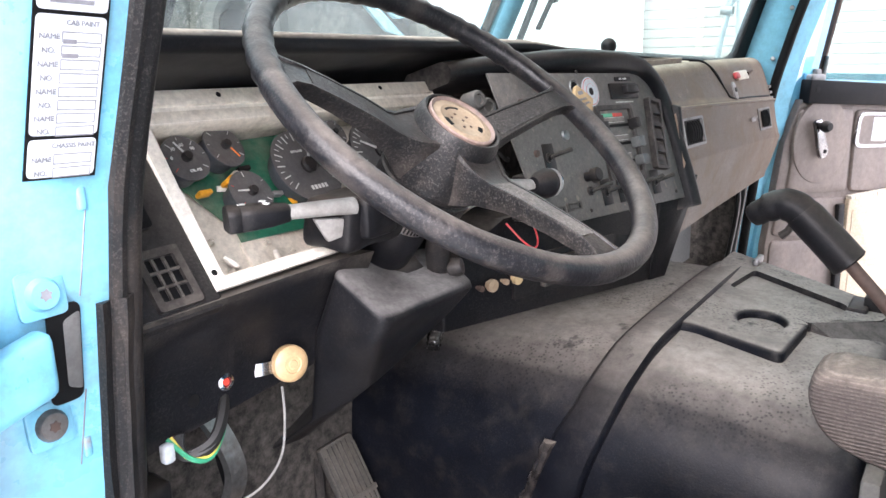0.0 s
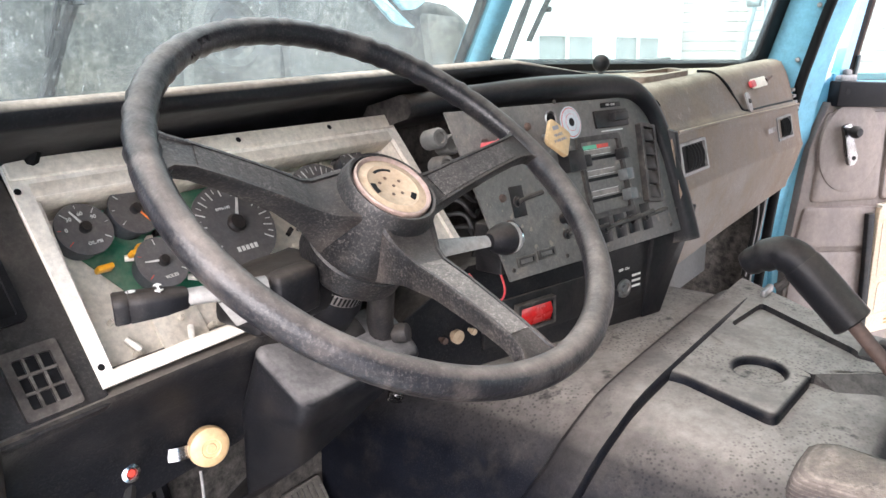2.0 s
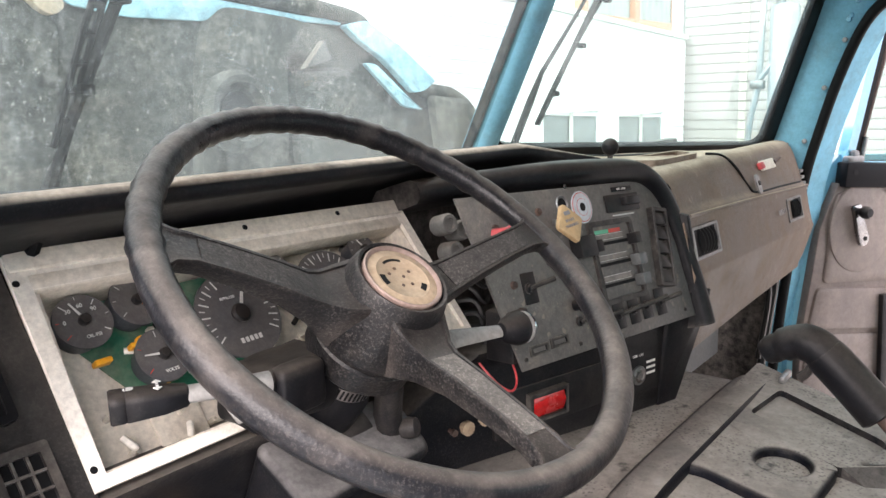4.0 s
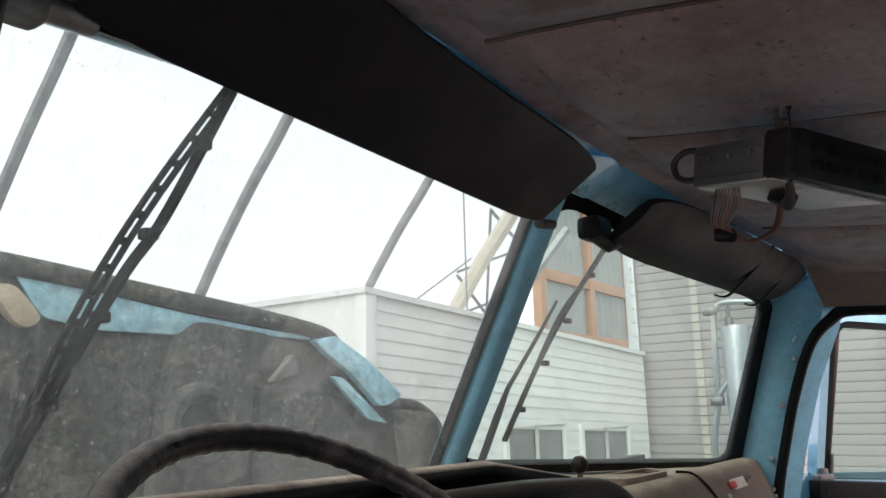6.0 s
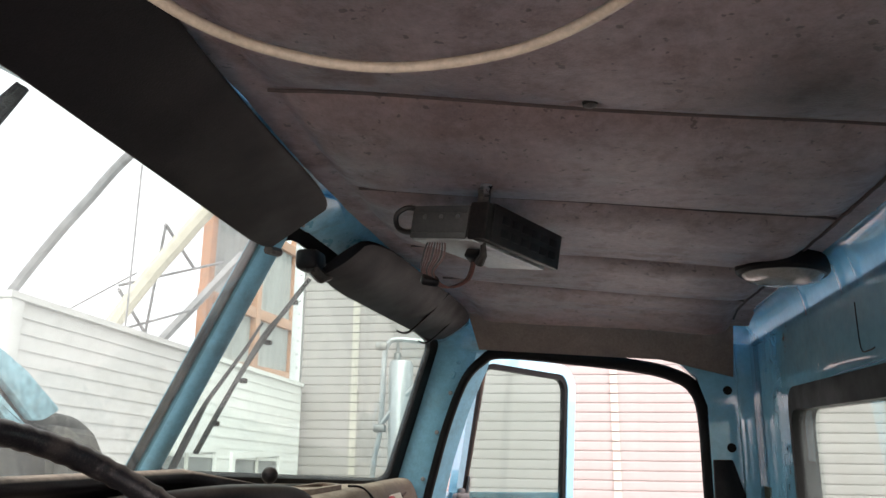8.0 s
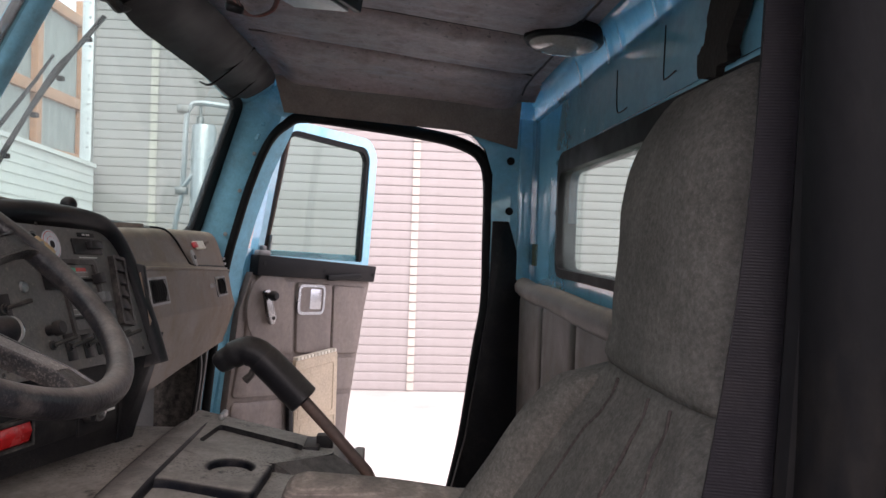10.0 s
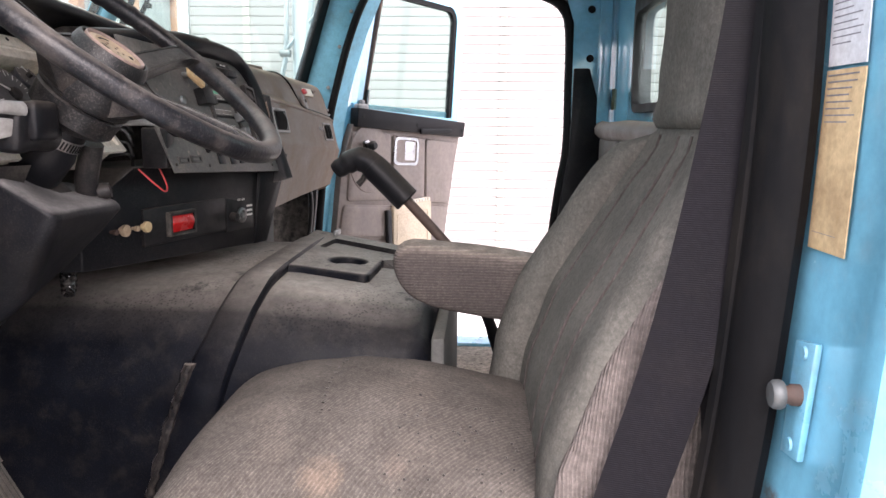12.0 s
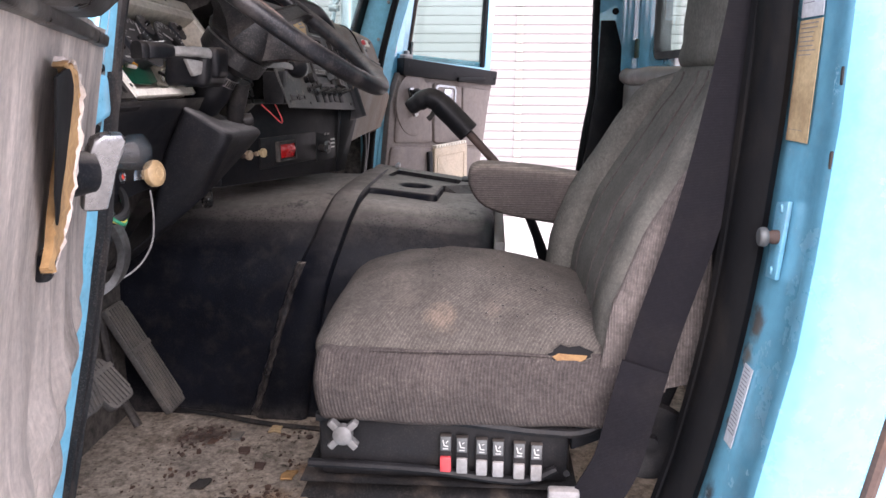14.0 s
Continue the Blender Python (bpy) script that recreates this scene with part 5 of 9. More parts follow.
loft(bm, [soft_ring(low3, 0.02), soft_ring(low2, 0.02), soft_ring(low1, 0.02), soft_ring(top, 0.02, 0.0, 0.010), soft_ring(top, 0.02, 0.001, 0.005), soft_ring(top, 0.02, 0.004, 0.0015), soft_ring(top, 0.02, 0.009, 0.0)])
part("column_housing", bm, HOUSING, dash, "angular black steering column housing", angle=60)

bm = NB()
pts = spline([(1.03, 0.742, 0.95), (1.022, 0.732, 0.925), (1.008, 0.723, 0.905), (0.992, 0.716, 0.888)], 8)
tube(bm, pts, [0.010 + 0.003 * math.sin(math.pi * k / (len(pts) - 1)) + 0.0016 * (k % 3 == 0) for k in range(len(pts))], 12)
part("cable_boot", bm, GLOSSBLACK, dash, "ribbed glossy black cable boot", angle=50)

# instrument tray
BEZ = axis_m((0.518, 0.637, 1.128), (0, -0.81, 0.586), (1, 0, 0))
tray = thing("instrument_cluster", (0.79, 0.70, 1.13), "cream instrument housing opened up, gauges and circuit board bare", "instrument cluster")
bm = NB()
BW, BH = 0.548, 0.236
ring(bm, [(0, 0), (BW, 0), (BW - 0.005, BH - 0.02), (0.005, BH)], [(0.014, 0.012), (BW - 0.012, 0.012), (BW - 0.02, BH - 0.055), (0.021, BH - 0.04)], -0.004, 0.003, BEZ)
part("frame", bm, WHITE_EDGE, tray, "white plastic frame edge")
bm = NB()
prism(bm, [(0.018, BH - 0.042, -0.03), (BW - 0.02, BH - 0.058, -0.03), (BW - 0.02, BH - 0.040, -0.03), (0.018, BH - 0.022, -0.03)], (0, 0, 0.0335), 0.004, BEZ)
prism(bm, [(0.006, BH - 0.019, -0.002), (BW - 0.008, BH - 0.039, -0.002), (BW - 0.008, BH - 0.018, -0.002), (0.006, BH + 0.002, -0.002)], (0, 0, 0.009), 0.002, BEZ)
part("top_ledge", bm, CREAM, tray, "dusty cream ledge")
for u, v, w in ((0.1286, 0.2241, 0.007), (0.271, 0.2176, 0.007), (0.419, 0.2134, 0.007), (0.0085, 0.205, 0.003), (0.0055, 0.019, 0.003)):
    bm = NB()
    lathe(bm, [(0, w), (0.0036, w), (0.0033, w + 0.0006), (0, w + 0.0008)], BEZ @ Matrix.Translation((u, v, 0)), 10)
    part("screw_hole", bm, GASKET, tray)
bm = NB()
ring(bm, [(0.012, 0.01), (BW - 0.011, 0.01), (BW - 0.018, BH - 0.03), (0.022, BH - 0.03)], [(0.016, 0.015), (BW - 0.015, 0.015), (BW - 0.024, BH - 0.042), (0.027, BH - 0.042)], -0.058, -0.003, BEZ)
box(bm, (0.012, 0.01, -0.062), (BW - 0.012, BH - 0.03, -0.056), 0, BEZ)
for u, v in ((0.07, 0.03), (0.13, 0.05), (0.16, 0.03), (0.06, 0.07), (0.2, 0.03), (0.25, 0.045)):
    lathe(bm, [(0.0035, -0.057), (0.0035, -0.042), (0.0015, -0.042), (0.0015, -0.05), (0, -0.05)], BEZ @ Matrix.Translation((u, v, 0)), 8)
prism(bm, [(0.10, 0.02, -0.056), (0.155, 0.02, -0.056), (0.155, 0.062, -0.056), (0.10, 0.062, -0.056)], (0, 0, 0.006), 0.002, BEZ)
part("tray_shell", bm, CREAM, tray, "dirty cream tray")
bm = NB()
prism(bm, [(0.075, 0.19, -0.05), (0.055, 0.15, -0.05), (0.10, 0.075, -0.05), (0.10, 0.06, -0.05), (0.22, 0.055, -0.05), (0.25, 0.06, -0.05), (0.27, 0.10, -0.05), (0.25, 0.19, -0.05)], (0, 0, 0.0025), 0, BEZ)
part("circuit_board", bm, PCB, tray, "green circuit board")
for k in range(26):
    bm = NB()
    u, v = random.uniform(0.07, 0.45), random.uniform(0.065, 0.18)
    a = pose(u, v, -0.046, 0, 0, random.uniform(0, 180))
    s = random.uniform(0.003, 0.010)
    box(bm, (-s, -0.003, 0), (s, 0.003, random.uniform(0.004, 0.012)), 0.001, BEZ @ a)
    part("component", bm, random.choice((BLACK_CLEAN, CREAM, GREYPLASTIC, AMBER, BLACK_CLEAN)), tray)


def gauge(u, v, r, ticks, needle, colour, label, tilt=(0, 0), redline=False):
    m = BEZ @ Matrix.Translation((u, v, -0.018)) @ pose(0, 0, 0, tilt[0], tilt[1], 0)
    bm = NB()
    lathe(bm, [(0, -0.026), (r * 0.8, -0.026), (r * 0.85, -0.004), (r, -0.003), (r, 0), (0, 0.0003)], m, 36)
    g = part("gauge", bm, GAUGE, tray, label)
    for k in range(ticks):
        a = radians(215 - 250 * k / (ticks - 1))
        long_ = k % 2 == 0
        bm = NB()
        box(bm, (r * (0.70 if long_ else 0.8), -r * (0.014 if long_ else 0.008), 0.0004), (r * 0.92, r * (0.014 if long_ else 0.008), 0.0009), 0, m @ pose(0, 0, 0, 0, 0, math.degrees(a)))
        part("tick", bm, REDINK if redline and k < 2 else INK, g)
    bm = NB()
    prism(bm, [(-r * 0.1, -r * 0.045, 0.004), (r * 0.74, -r * 0.02, 0.004), (r * 0.74, r * 0.02, 0.004), (-r * 0.1, r * 0.045, 0.004)], (0, 0, 0.0012), 0, m @ pose(0, 0, 0, 0, 0, needle))
    part("needle", bm, colour, g, "orange needle" if colour is ORANGE else "white needle")
    bm = NB()
    lathe(bm, [(r * 0.2, 0.0), (r * 0.22, 0.005), (r * 0.17, 0.008), (0, 0.0085)], m, 18)
    part("hub_cap", bm, BLACK_CLEAN, g)
    return m, g


gm, g1 = gauge(0.062, 0.162, 0.029, 7, 115, INK, "small round oil pressure gauge, glass missing", redline=True)
text("lettering", "OIL-PSI", 0.005, gm @ Matrix.Translation((0.004, -0.017, 0.0008)), INK, g1)
for a_, num in ((168, "0"), (128, "30"), (84, "60"), (42, "90")):
    text("numeral", num, 0.006, gm @ Matrix.Translation((0.0185 * math.cos(radians(a_)), 0.0185 * math.sin(radians(a_)) - 0.002, 0.0008)), INK, g1)
gm, g2 = gauge(0.121, 0.170, 0.028, 7, -62, ORANGE, "small round gauge with orange needle", (0, 6))
gm, g3 = gauge(0.123, 0.106, 0.029, 5, 172, INK, "small round voltmeter with white needle", redline=True)
text("lettering", "VOLTS", 0.005, gm @ Matrix.Translation((0.002, -0.018, 0.0008)), INK, g3)
gm, g4 = gauge(0.228, 0.125, 0.053, 25, 62, INK, "large round tachometer with white needle")
text("lettering", "RPMx100", 0.005, gm @ Matrix.Translation((-0.006, 0.022, 0.0008)), INK, g4)
bm = NB()
for k in range(5):
    box(bm, (-0.014 + 0.006 * k, -0.034, 0.0006), (-0.010 + 0.006 * k, -0.028, 0.001), 0, gm)
part("maker_mark", bm, INK, g4)
gauge(0.375, 0.125, 0.053, 25, 150, INK, "large round speedometer, dusty")
gauge(0.455, 0.165, 0.024, 7, 120, INK, "small round gauge, dusty")
gauge(0.305, 0.165, 0.022, 7, 200, INK, "small round gauge, dusty")
gauge(0.49, 0.10, 0.024, 7, 40, INK, "small round gauge, dusty")
for u, v in ((0.065, 0.118), (0.105, 0.125), (0.115, 0.13)):
    bm = NB()
    box(bm, (u - 0.009, v - 0.003, -0.03), (u + 0.009, v + 0.003, -0.018), 0.002, BEZ)
    part("terminal_clip", bm, AMBER, tray, "amber terminal clip")
bm = NB()
box(bm, (BW - 0.05, 0.012, -0.012), (BW - 0.008, 0.10, -0.002), 0.003, BEZ)
part("end_bracket", bm, WHITE_EDGE, tray)

for k in range(70):
    bm = NB()
    u, v = random.uniform(0.24, 0.50), random.uniform(0.03, 0.185)
    s = random.uniform(0.003, 0.011)
    box(bm, (-s, -0.0025, 0), (s, 0.0025, random.uniform(0.002, 0.008)), 0.0006, BEZ @ pose(u, v, -0.055 + random.uniform(0, 0.02), random.uniform(-25, 25), random.uniform(-25, 25), random.uniform(0, 180)))
    part("broken_piece", bm, random.choice((CREAM, CREAM, GREYPLASTIC, BLACK_CLEAN)), tray)
for u, v, a in ((0.155, 0.088, 60), (0.098, 0.128, 70), (0.06, 0.045, 20), (0.19, 0.03, 40), (0.225, 0.05, 55), (0.13, 0.035, -30)):
    bm = NB()
    lathe(bm, [(0, 0), (0.0035, 0), (0.0038, 0.016), (0.002, 0.019), (0, 0.019)], BEZ @ pose(u, v, -0.04, 70, 0, a), 10)
    part("lamp_holder", bm, WHITE_EDGE, tray, "white bulb holder")

# duct elbows and wires in the gap beside the cluster
for i, (x, z) in enumerate(((1.055, 1.275), (1.085, 1.262), (1.07, 1.235))):
    bm = NB()
    lathe(bm, [(0, 0), (0.011, 0), (0.0145, 0.004), (0.0145, 0.03), (0.012, 0.034), (0.008, 0.034), (0.008, 0.028), (0, 0.028)], axis_m((x, 0.685, z), (-0.3, -1, 0.25)), 18)
    solo("duct_elbow", bm, PUTTY, "grey dusty hose connector behind the dash panel", "hose connector", "hose connectors")
for i in range(5):
    bm = NB()
    z = 1.20 - 0.022 * i
    tube(bm, spline([(1.055, 0.70, z), (1.07 + 0.01 * i, 0.655, z + 0.01), (1.10, 0.64, z - 0.015), (1.14, 0.66, z - 0.02)], 5), 0.0035, 6)
    solo("wire", bm, WIREBLACK, "black wire looping behind the dash panel", "wire", "dash wires")
bm = NB()
tube(bm, spline([(1.03, 0.60, 1.10), (1.035, 0.575, 1.075), (1.055, 0.565, 1.06), (1.075, 0.57, 1.07), (1.08, 0.585, 1.10)], 6), 0.0016, 6)
solo("wire", bm, REDMATTE, "red wire hanging below the dash panel", "wire", "dash wires")

# centre switch housing and its loose panel
TL, TR, BR, BL = V(1.012, 0.620, 1.322), V(1.498, 0.553, 1.301), V(1.498, 0.481, 1.070), V(1.049, 0.543, 1.093)
PAN = axis_m(TL, (TR - TL).cross(TL - BL), TR - TL)
PAN_I = PAN.inverted()
corners = [PAN_I @ p for p in (BL, BR, TR, TL)]
path2 = spline([(0.02, 0.030, -0.10), (0.10, 0.030, -0.066), (0.18, 0.026, -0.024), (0.26, 0.022, -0.002), (0.40, 0.018, 0), (0.455, 0.004, 0), (0.492, -0.032, 0), (0.512, -0.09, 0), (0.528, -0.17, 0), (0.534, -0.225, 0), (0.536, -0.262, 0)], 5)
bm = NB()
rings_ = []
for i, p in enumerate(path2):
    d_ = (path2[min(i + 1, len(path2) - 1)] - path2[max(i - 1, 0)]).normalized()
    n_ = V(-d_.y, d_.x, 0)
    rings_.append([PAN @ (p + n_ * w + V(0, 0, h)) for w, h in ((-0.018, -0.09), (-0.018, 0.006), (-0.012, 0.015), (0.0, 0.018), (0.012, 0.014), (0.020, 0.002), (0.024, -0.09))])
loft(bm, rings_)
part("centre_surround", bm, BLACK_CLEAN, dash, "rounded black surround of the switch panel", angle=50)
bm = NB()
prism(bm, [(1.06, 0.62, 1.10), (1.47, 0.515, 1.10), (1.475, 0.53, 0.905), (0.965, 0.674, 0.93), (0.965, 0.674, 1.03)], (0, 0.20, 0), 0.004)
prism(bm, [(1.462, 0.508, 1.108), (1.546, 0.470, 1.108), (1.556, 0.477, 1.085), (1.512, 0.515, 0.905), (1.466, 0.530, 0.905)], (0, 0.20, 0), 0.003)
part("centre_lower", bm, BLACK, dash, "black lower centre console")
bm = NB()
prism(bm, [(1.515, 0.50, 1.24), (1.555, 0.485, 1.07), (1.52, 0.52, 0.925), (1.52, 0.80, 0.925), (1.52, 0.80, 1.30)], (-0.012, 0, 0), 0.003)
part("centre_cheek", bm, BLACK, dash)

panel = thing("control_panel", (1.27, 0.51, 1.08), "grey dusty switch panel hanging loose from the dashboard", "control panel")
bm = NB()
prism(bm, [(c.x, c.y, -0.003) for c in corners], (0, 0, 0.004), 0.001, PAN)
part("plate", bm, PANEL, panel, "dusty grey plate")


def pl(x, y, z):
    p = PAN_I @ V(x, y, z)
    return p.x, p.y


def pbox(name, u0, u1, v0, v1, d0, d1, material, label="", bev=0.0015, parent=None):
    bm = NB()
    box(bm, (u0, v0, d0), (u1, v1, d1), bev, PAN)
    return part(name, bm, material, parent or panel, label)


def pdisc(name, u, v, prof, material, label="", parent=None, n=24):
    bm = NB()
    lathe(bm, prof, PAN @ Matrix.Translation((u, v, 0)), n)
    return part(name, bm, material, parent or panel, label)


u, v = 0.260, -0.032
for r_, h_, mt in ((0.025, 0.0022, PAPER), (0.0228, 0.0025, REDINK), (0.0216, 0.0028, PAPER), (0.0135, 0.0031, REDINK), (0.0128, 0.0034, PAPER), (0.0065, 0.0038, GASKET)):
    pdisc("warning_disc", u, v, [(0, 0.001), (r_, 0.001), (r_, h_), (0, h_ + 0.0001)], mt, "round white sticker with red rings")
u, v = 0.214, -0.024
pdisc("key_hole", u, v, [(0, 0.001), (0.010, 0.001), (0.012, 0.0035), (0.013, 0.001)], STEEL, "empty metal bushing")
pdisc("key_hole_void", u, v, [(0, 0.0012), (0.0088, 0.0012), (0.0088, 0.0026), (0, 0.0028)], GASKET)
for x, y, z in ((1.165, 0.592, 1.285), (1.07, 0.60, 1.275), (1.075, 0.575, 1.20), (1.075, 0.563, 1.165)):
    u, v = pl(x, y, z)
    pdisc("rivet", u, v, [(0, 0.001), (0.006, 0.001), (0.005, 0.005), (0, 0.006)], RUST, "rusty stud", n=12)
for x, y, z in ((1.035, 0.60, 1.255), (1.475, 0.55, 1.292), (1.47, 0.51, 1.16), (1.06, 0.548, 1.105), (1.47, 0.49, 1.085), (1.24, 0.585, 1.315), (1.18, 0.54, 1.095)):
    u, v = pl(x, y, z)
    pdisc("screw", u, v, [(0, 0.001), (0.0035, 0.001), (0.003, 0.0025), (0, 0.003)], BLACK_CLEAN, n=10)
# toggle switches
for x, y, z, wide in ((1.103, 0.567, 1.191, 1), (1.19, 0.535, 1.128, 0), (1.285, 0.525, 1.115, 1), (1.325, 0.519, 1.115, 1), (1.362, 0.514, 1.115, 1), (1.402, 0.508, 1.112, 1), (1.235, 0.532, 1.118, 1)):
    u, v = pl(x, y, z)
    if wide:
        pbox("switch_plate", u - 0.014, u + 0.014, v - 0.022, v + 0.022, 0.001, 0.0035, BLACK_CLEAN)
    bm = NB()
    lathe(bm, [(0.0075, 0.003), (0.0075, 0.006), (0.005, 0.007), (0.0045, 0.010)], PAN @ Matrix.Translation((u - 0.004, v, 0)), 12)
    sw = part("toggle_switch", bm, BLACK_CLEAN, panel, "black toggle switch")
    bm = NB()
    tube(bm, [PAN @ V(u - 0.004, v, 0.008), PAN @ V(u + 0.010, v + 0.003, 0.016), PAN @ V(u + 0.030, v + 0.006, 0.024)], [0.003, 0.0035, 0.004], 8)
    part("lever", bm, BLACK_CLEAN, sw)
u, v = pl(1.19, 0.544, 1.150)
pdisc("round_knob", u, v, [(0, 0.001), (0.008, 0.001), (0.008, 0.012), (0.012, 0.014), (0.012, 0.024), (0.010, 0.026), (0, 0.026)], BLACK_CLEAN, "round black knob")
u, v = pl(1.16, 0.565, 1.22)
pdisc("lock_cylinder", u, v, [(0, 0.001), (0.009, 0.001), (0.008, 0.005), (0.004, 0.006), (0, 0.006)], STEEL, "steel lock cylinder")
# light switch module at the top right
u, v = 0.365, -0.033
pbox("light_switch", u - 0.045, u + 0.045, v - 0.014, v + 0.014, 0.001, 0.006, BLACK_CLEAN, "black slide switch")
pbox("slide_knob", u - 0.008, u + 0.03, v - 0.006, v + 0.008, 0.006, 0.018, BLACK_CLEAN)
pbox("caption_plate", u - 0.02, u + 0.035, v + 0.018, v + 0.026, 0.001, 0.003, BLACK_CLEAN)
text("lettering", "OFF - LOW", 0.005, PAN @ Matrix.Translation((u + 0.006, v + 0.022, 0.0034)), INK, panel)
pbox("print_bar", u - 0.03, u + 0.03, v - 0.020, v - 0.018, 0.001, 0.0016, INK, bev=0)
# heater control
u, v = pl(1.318, 0.548, 1.195)
bm = NB()
ring(bm, rpoly([(u - 0.058, v - 0.068), (u + 0.058, v - 0.068), (u + 0.058, v + 0.06), (u - 0.058, v + 0.06)], 0.008), rpoly([(u - 0.05, v - 0.06), (u + 0.05, v - 0.06), (u + 0.05, v + 0.052), (u - 0.05, v + 0.052)], 0.005), 0.0005, 0.006, PAN)
heat = part("heater_control", bm, BLACK_CLEAN, panel, "heater control with three sliders")
for k, dv in enumerate((0.028, -0.004, -0.036)):
    pbox("slider_slot", u - 0.046, u + 0.046, v + dv - 0.006, v + dv - 0.001, 0.001, 0.0022, GASKET, parent=heat, bev=0)
    pbox("scale_strip", u - 0.042, u + 0.03, v + dv + 0.002, v + dv + 0.011, 0.001, 0.002, PANEL, parent=heat, bev=0)
    for q in range(2):
        pbox("print_bar", u - 0.042, u + 0.03, v + dv + 0.002 + 0.0085 * q, v + dv + 0.0026 + 0.0085 * q, 0.002, 0.0024, INK, parent=heat, bev=0)
    uk = u + (-0.052 if k == 0 else 0.042)
    pbox("slider_knob", uk - 0.006, uk + 0.014, v + dv - 0.014, v + dv + 0.004, 0.002, 0.02 if k else 0.012, RADIOGREY if k else BLACK_CLEAN, parent=heat)
pbox("slider_knob", u + 0.040, u + 0.054, v + 0.016, v + 0.034, 0.002, 0.02, BLACK_CLEAN, parent=heat)
pbox("warm_mark", u - 0.006, u + 0.026, v + 0.040, v + 0.046, 0.002, 0.0025, REDINK, "red heat mark", 0, heat)
pbox("cool_mark", u - 0.042, u - 0.006, v + 0.040, v + 0.046, 0.002, 0.0025, GREENINK, "green cool mark", 0, heat)
u, v = pl(1.235, 0.567, 1.225)
pbox("rocker_switch", u - 0.022, u + 0.018, v - 0.018, v + 0.014, 0.002, 0.022, BLACK_CLEAN, "black rocker switch")
# rocker column
u, v = pl(1.443, 0.526, 1.193)
m_r = Matrix.Translation((u, v, 0)) @ pose(0, 0, 0, 0, 0, -9)
bm = NB()
ring(bm, rpoly([(-0.022, -0.066), (0.022, -0.066), (0.022, 0.066), (-0.022, 0.066)], 0.004), rpoly([(-0.015, -0.06), (0.015, -0.06), (0.015, 0.06), (-0.015, 0.06)], 0.002), 0.0, 0.012, PAN @ m_r)
rk = part("rocker_bank", bm, BLACK_CLEAN, panel, "column of black rocker switches")
for k in range(5):
    bm = NB()
    c = 0.048 - 0.024 * k
    prism(bm, [(-0.015, c - 0.0115, 0.001), (0.015, c - 0.0115, 0.001), (0.015, c - 0.0115, 0.012), (0.015, c + 0.0095, 0.005), (-0.015, c + 0.0095, 0.005), (-0.015, c - 0.0115, 0.012)][0:3] + [(-0.015, c - 0.0115, 0.012)], (0, 0.021, -0.003), 0.001, PAN @ m_r)
    part("rocker", bm, BLACK_CLEAN, rk)
# small readouts along the bottom
for x, y, z in ((1.09, 0.545, 1.112), (1.135, 0.54, 1.112)):
    u, v = pl(x, y, z)
    bm = NB()
    ring(bm, [(u - 0.02, v - 0.007), (u + 0.02, v - 0.007), (u + 0.02, v + 0.007), (u - 0.02, v + 0.007)], [(u - 0.014, v - 0.003), (u + 0.014, v - 0.003), (u + 0.014, v + 0.003), (u - 0.014, v + 0.003)], 0.001, 0.003, PAN)
    part("legend_slot", bm, BLACK_CLEAN, panel)
bm = NB()
box(bm, (1.045, 0.555, 1.10), (1.085, 0.60, 1.17), 0.004)
part("connector_block", bm, BLACK_CLEAN, panel, "grey connector behind the plate")

# parking brake tag
tag = thing("parking_brake_tag", PAN @ V(0.205, -0.05, 0.03), "diamond-shaped ivory parking brake knob", "knob")
ut, vt = pl(1.221, 0.576, 1.264)
TAGM = PAN @ Matrix.Translation((0.186, -0.057, 0.024)) @ pose(0, 0, 0, -10, -6, 8)
bm = NB()
prism(bm, [(p[0], p[1], 0) for p in rpoly([(0, -0.031), (0.026, 0), (0, 0.031), (-0.026, 0)], 0.006)], (0, 0, 0.009), 0.002, TAGM)
part("knob_face", bm, IVORY, tag)
bm = NB()
tube(bm, [TAGM @ V(0, 0, 0.002), PAN @ V(0.190, -0.05, 0.0)], 0.006, 10)
part("stem", bm, STEEL, tag)
text("lettering", "PARKING", 0.0062, TAGM @ Matrix.Translation((0, -0.004, 0.0093)), PRINT, tag)
text("lettering", "BRAKE", 0.0062, TAGM @ Matrix.Translation((0, 0.004, 0.0093)), PRINT, tag)
bm = NB()
box(bm, (-0.006, 0.012, 0.009), (0.006, 0.018, 0.0095), 0, TAGM)
part("print_bar", bm, PRINT, tag)
bm = NB()
u, v = 0.055, -0.056
tube(bm, [PAN @ V(u, v, 0.002), PAN @ V(u + 0.01, v - 0.002, 0.022), PAN @ V(u + 0.032, v + 0.008, 0.028)], [0.011, 0.011, 0.0105], 10)
solo("red_cap", bm, REDMATTE, "faded red plastic cap on the switch panel", "cap")

# lower centre strip: red rocker lamp, jack, knobs
LOW = axis_m((1.061, 0.645, 0.990), (-0.273, -0.962, 0.0), (0.962, -0.273, 0))
strip = thing("switch_strip", LOW @ V(0.2, 0, -0.06), "black switch strip with red lit rocker and lighter socket", "switch strip")
bm = NB()
box(bm, (0.045, -0.038, -0.002), (0.30, 0.032, 0.006), 0.002, LOW)
part("plate", bm, BLACK_CLEAN, strip)
bm = NB()
ring(bm, [(0.106, -0.026), (0.186, -0.026), (0.186, 0.020), (0.106, 0.020)], [(0.113, -0.020), (0.179, -0.020), (0.179, 0.013), (0.113, 0.013)], 0.004, 0.016, LOW)
red = part("red_rocker", bm, BLACK_CLEAN, strip, "red rocker switch in a black frame")
bm = NB()
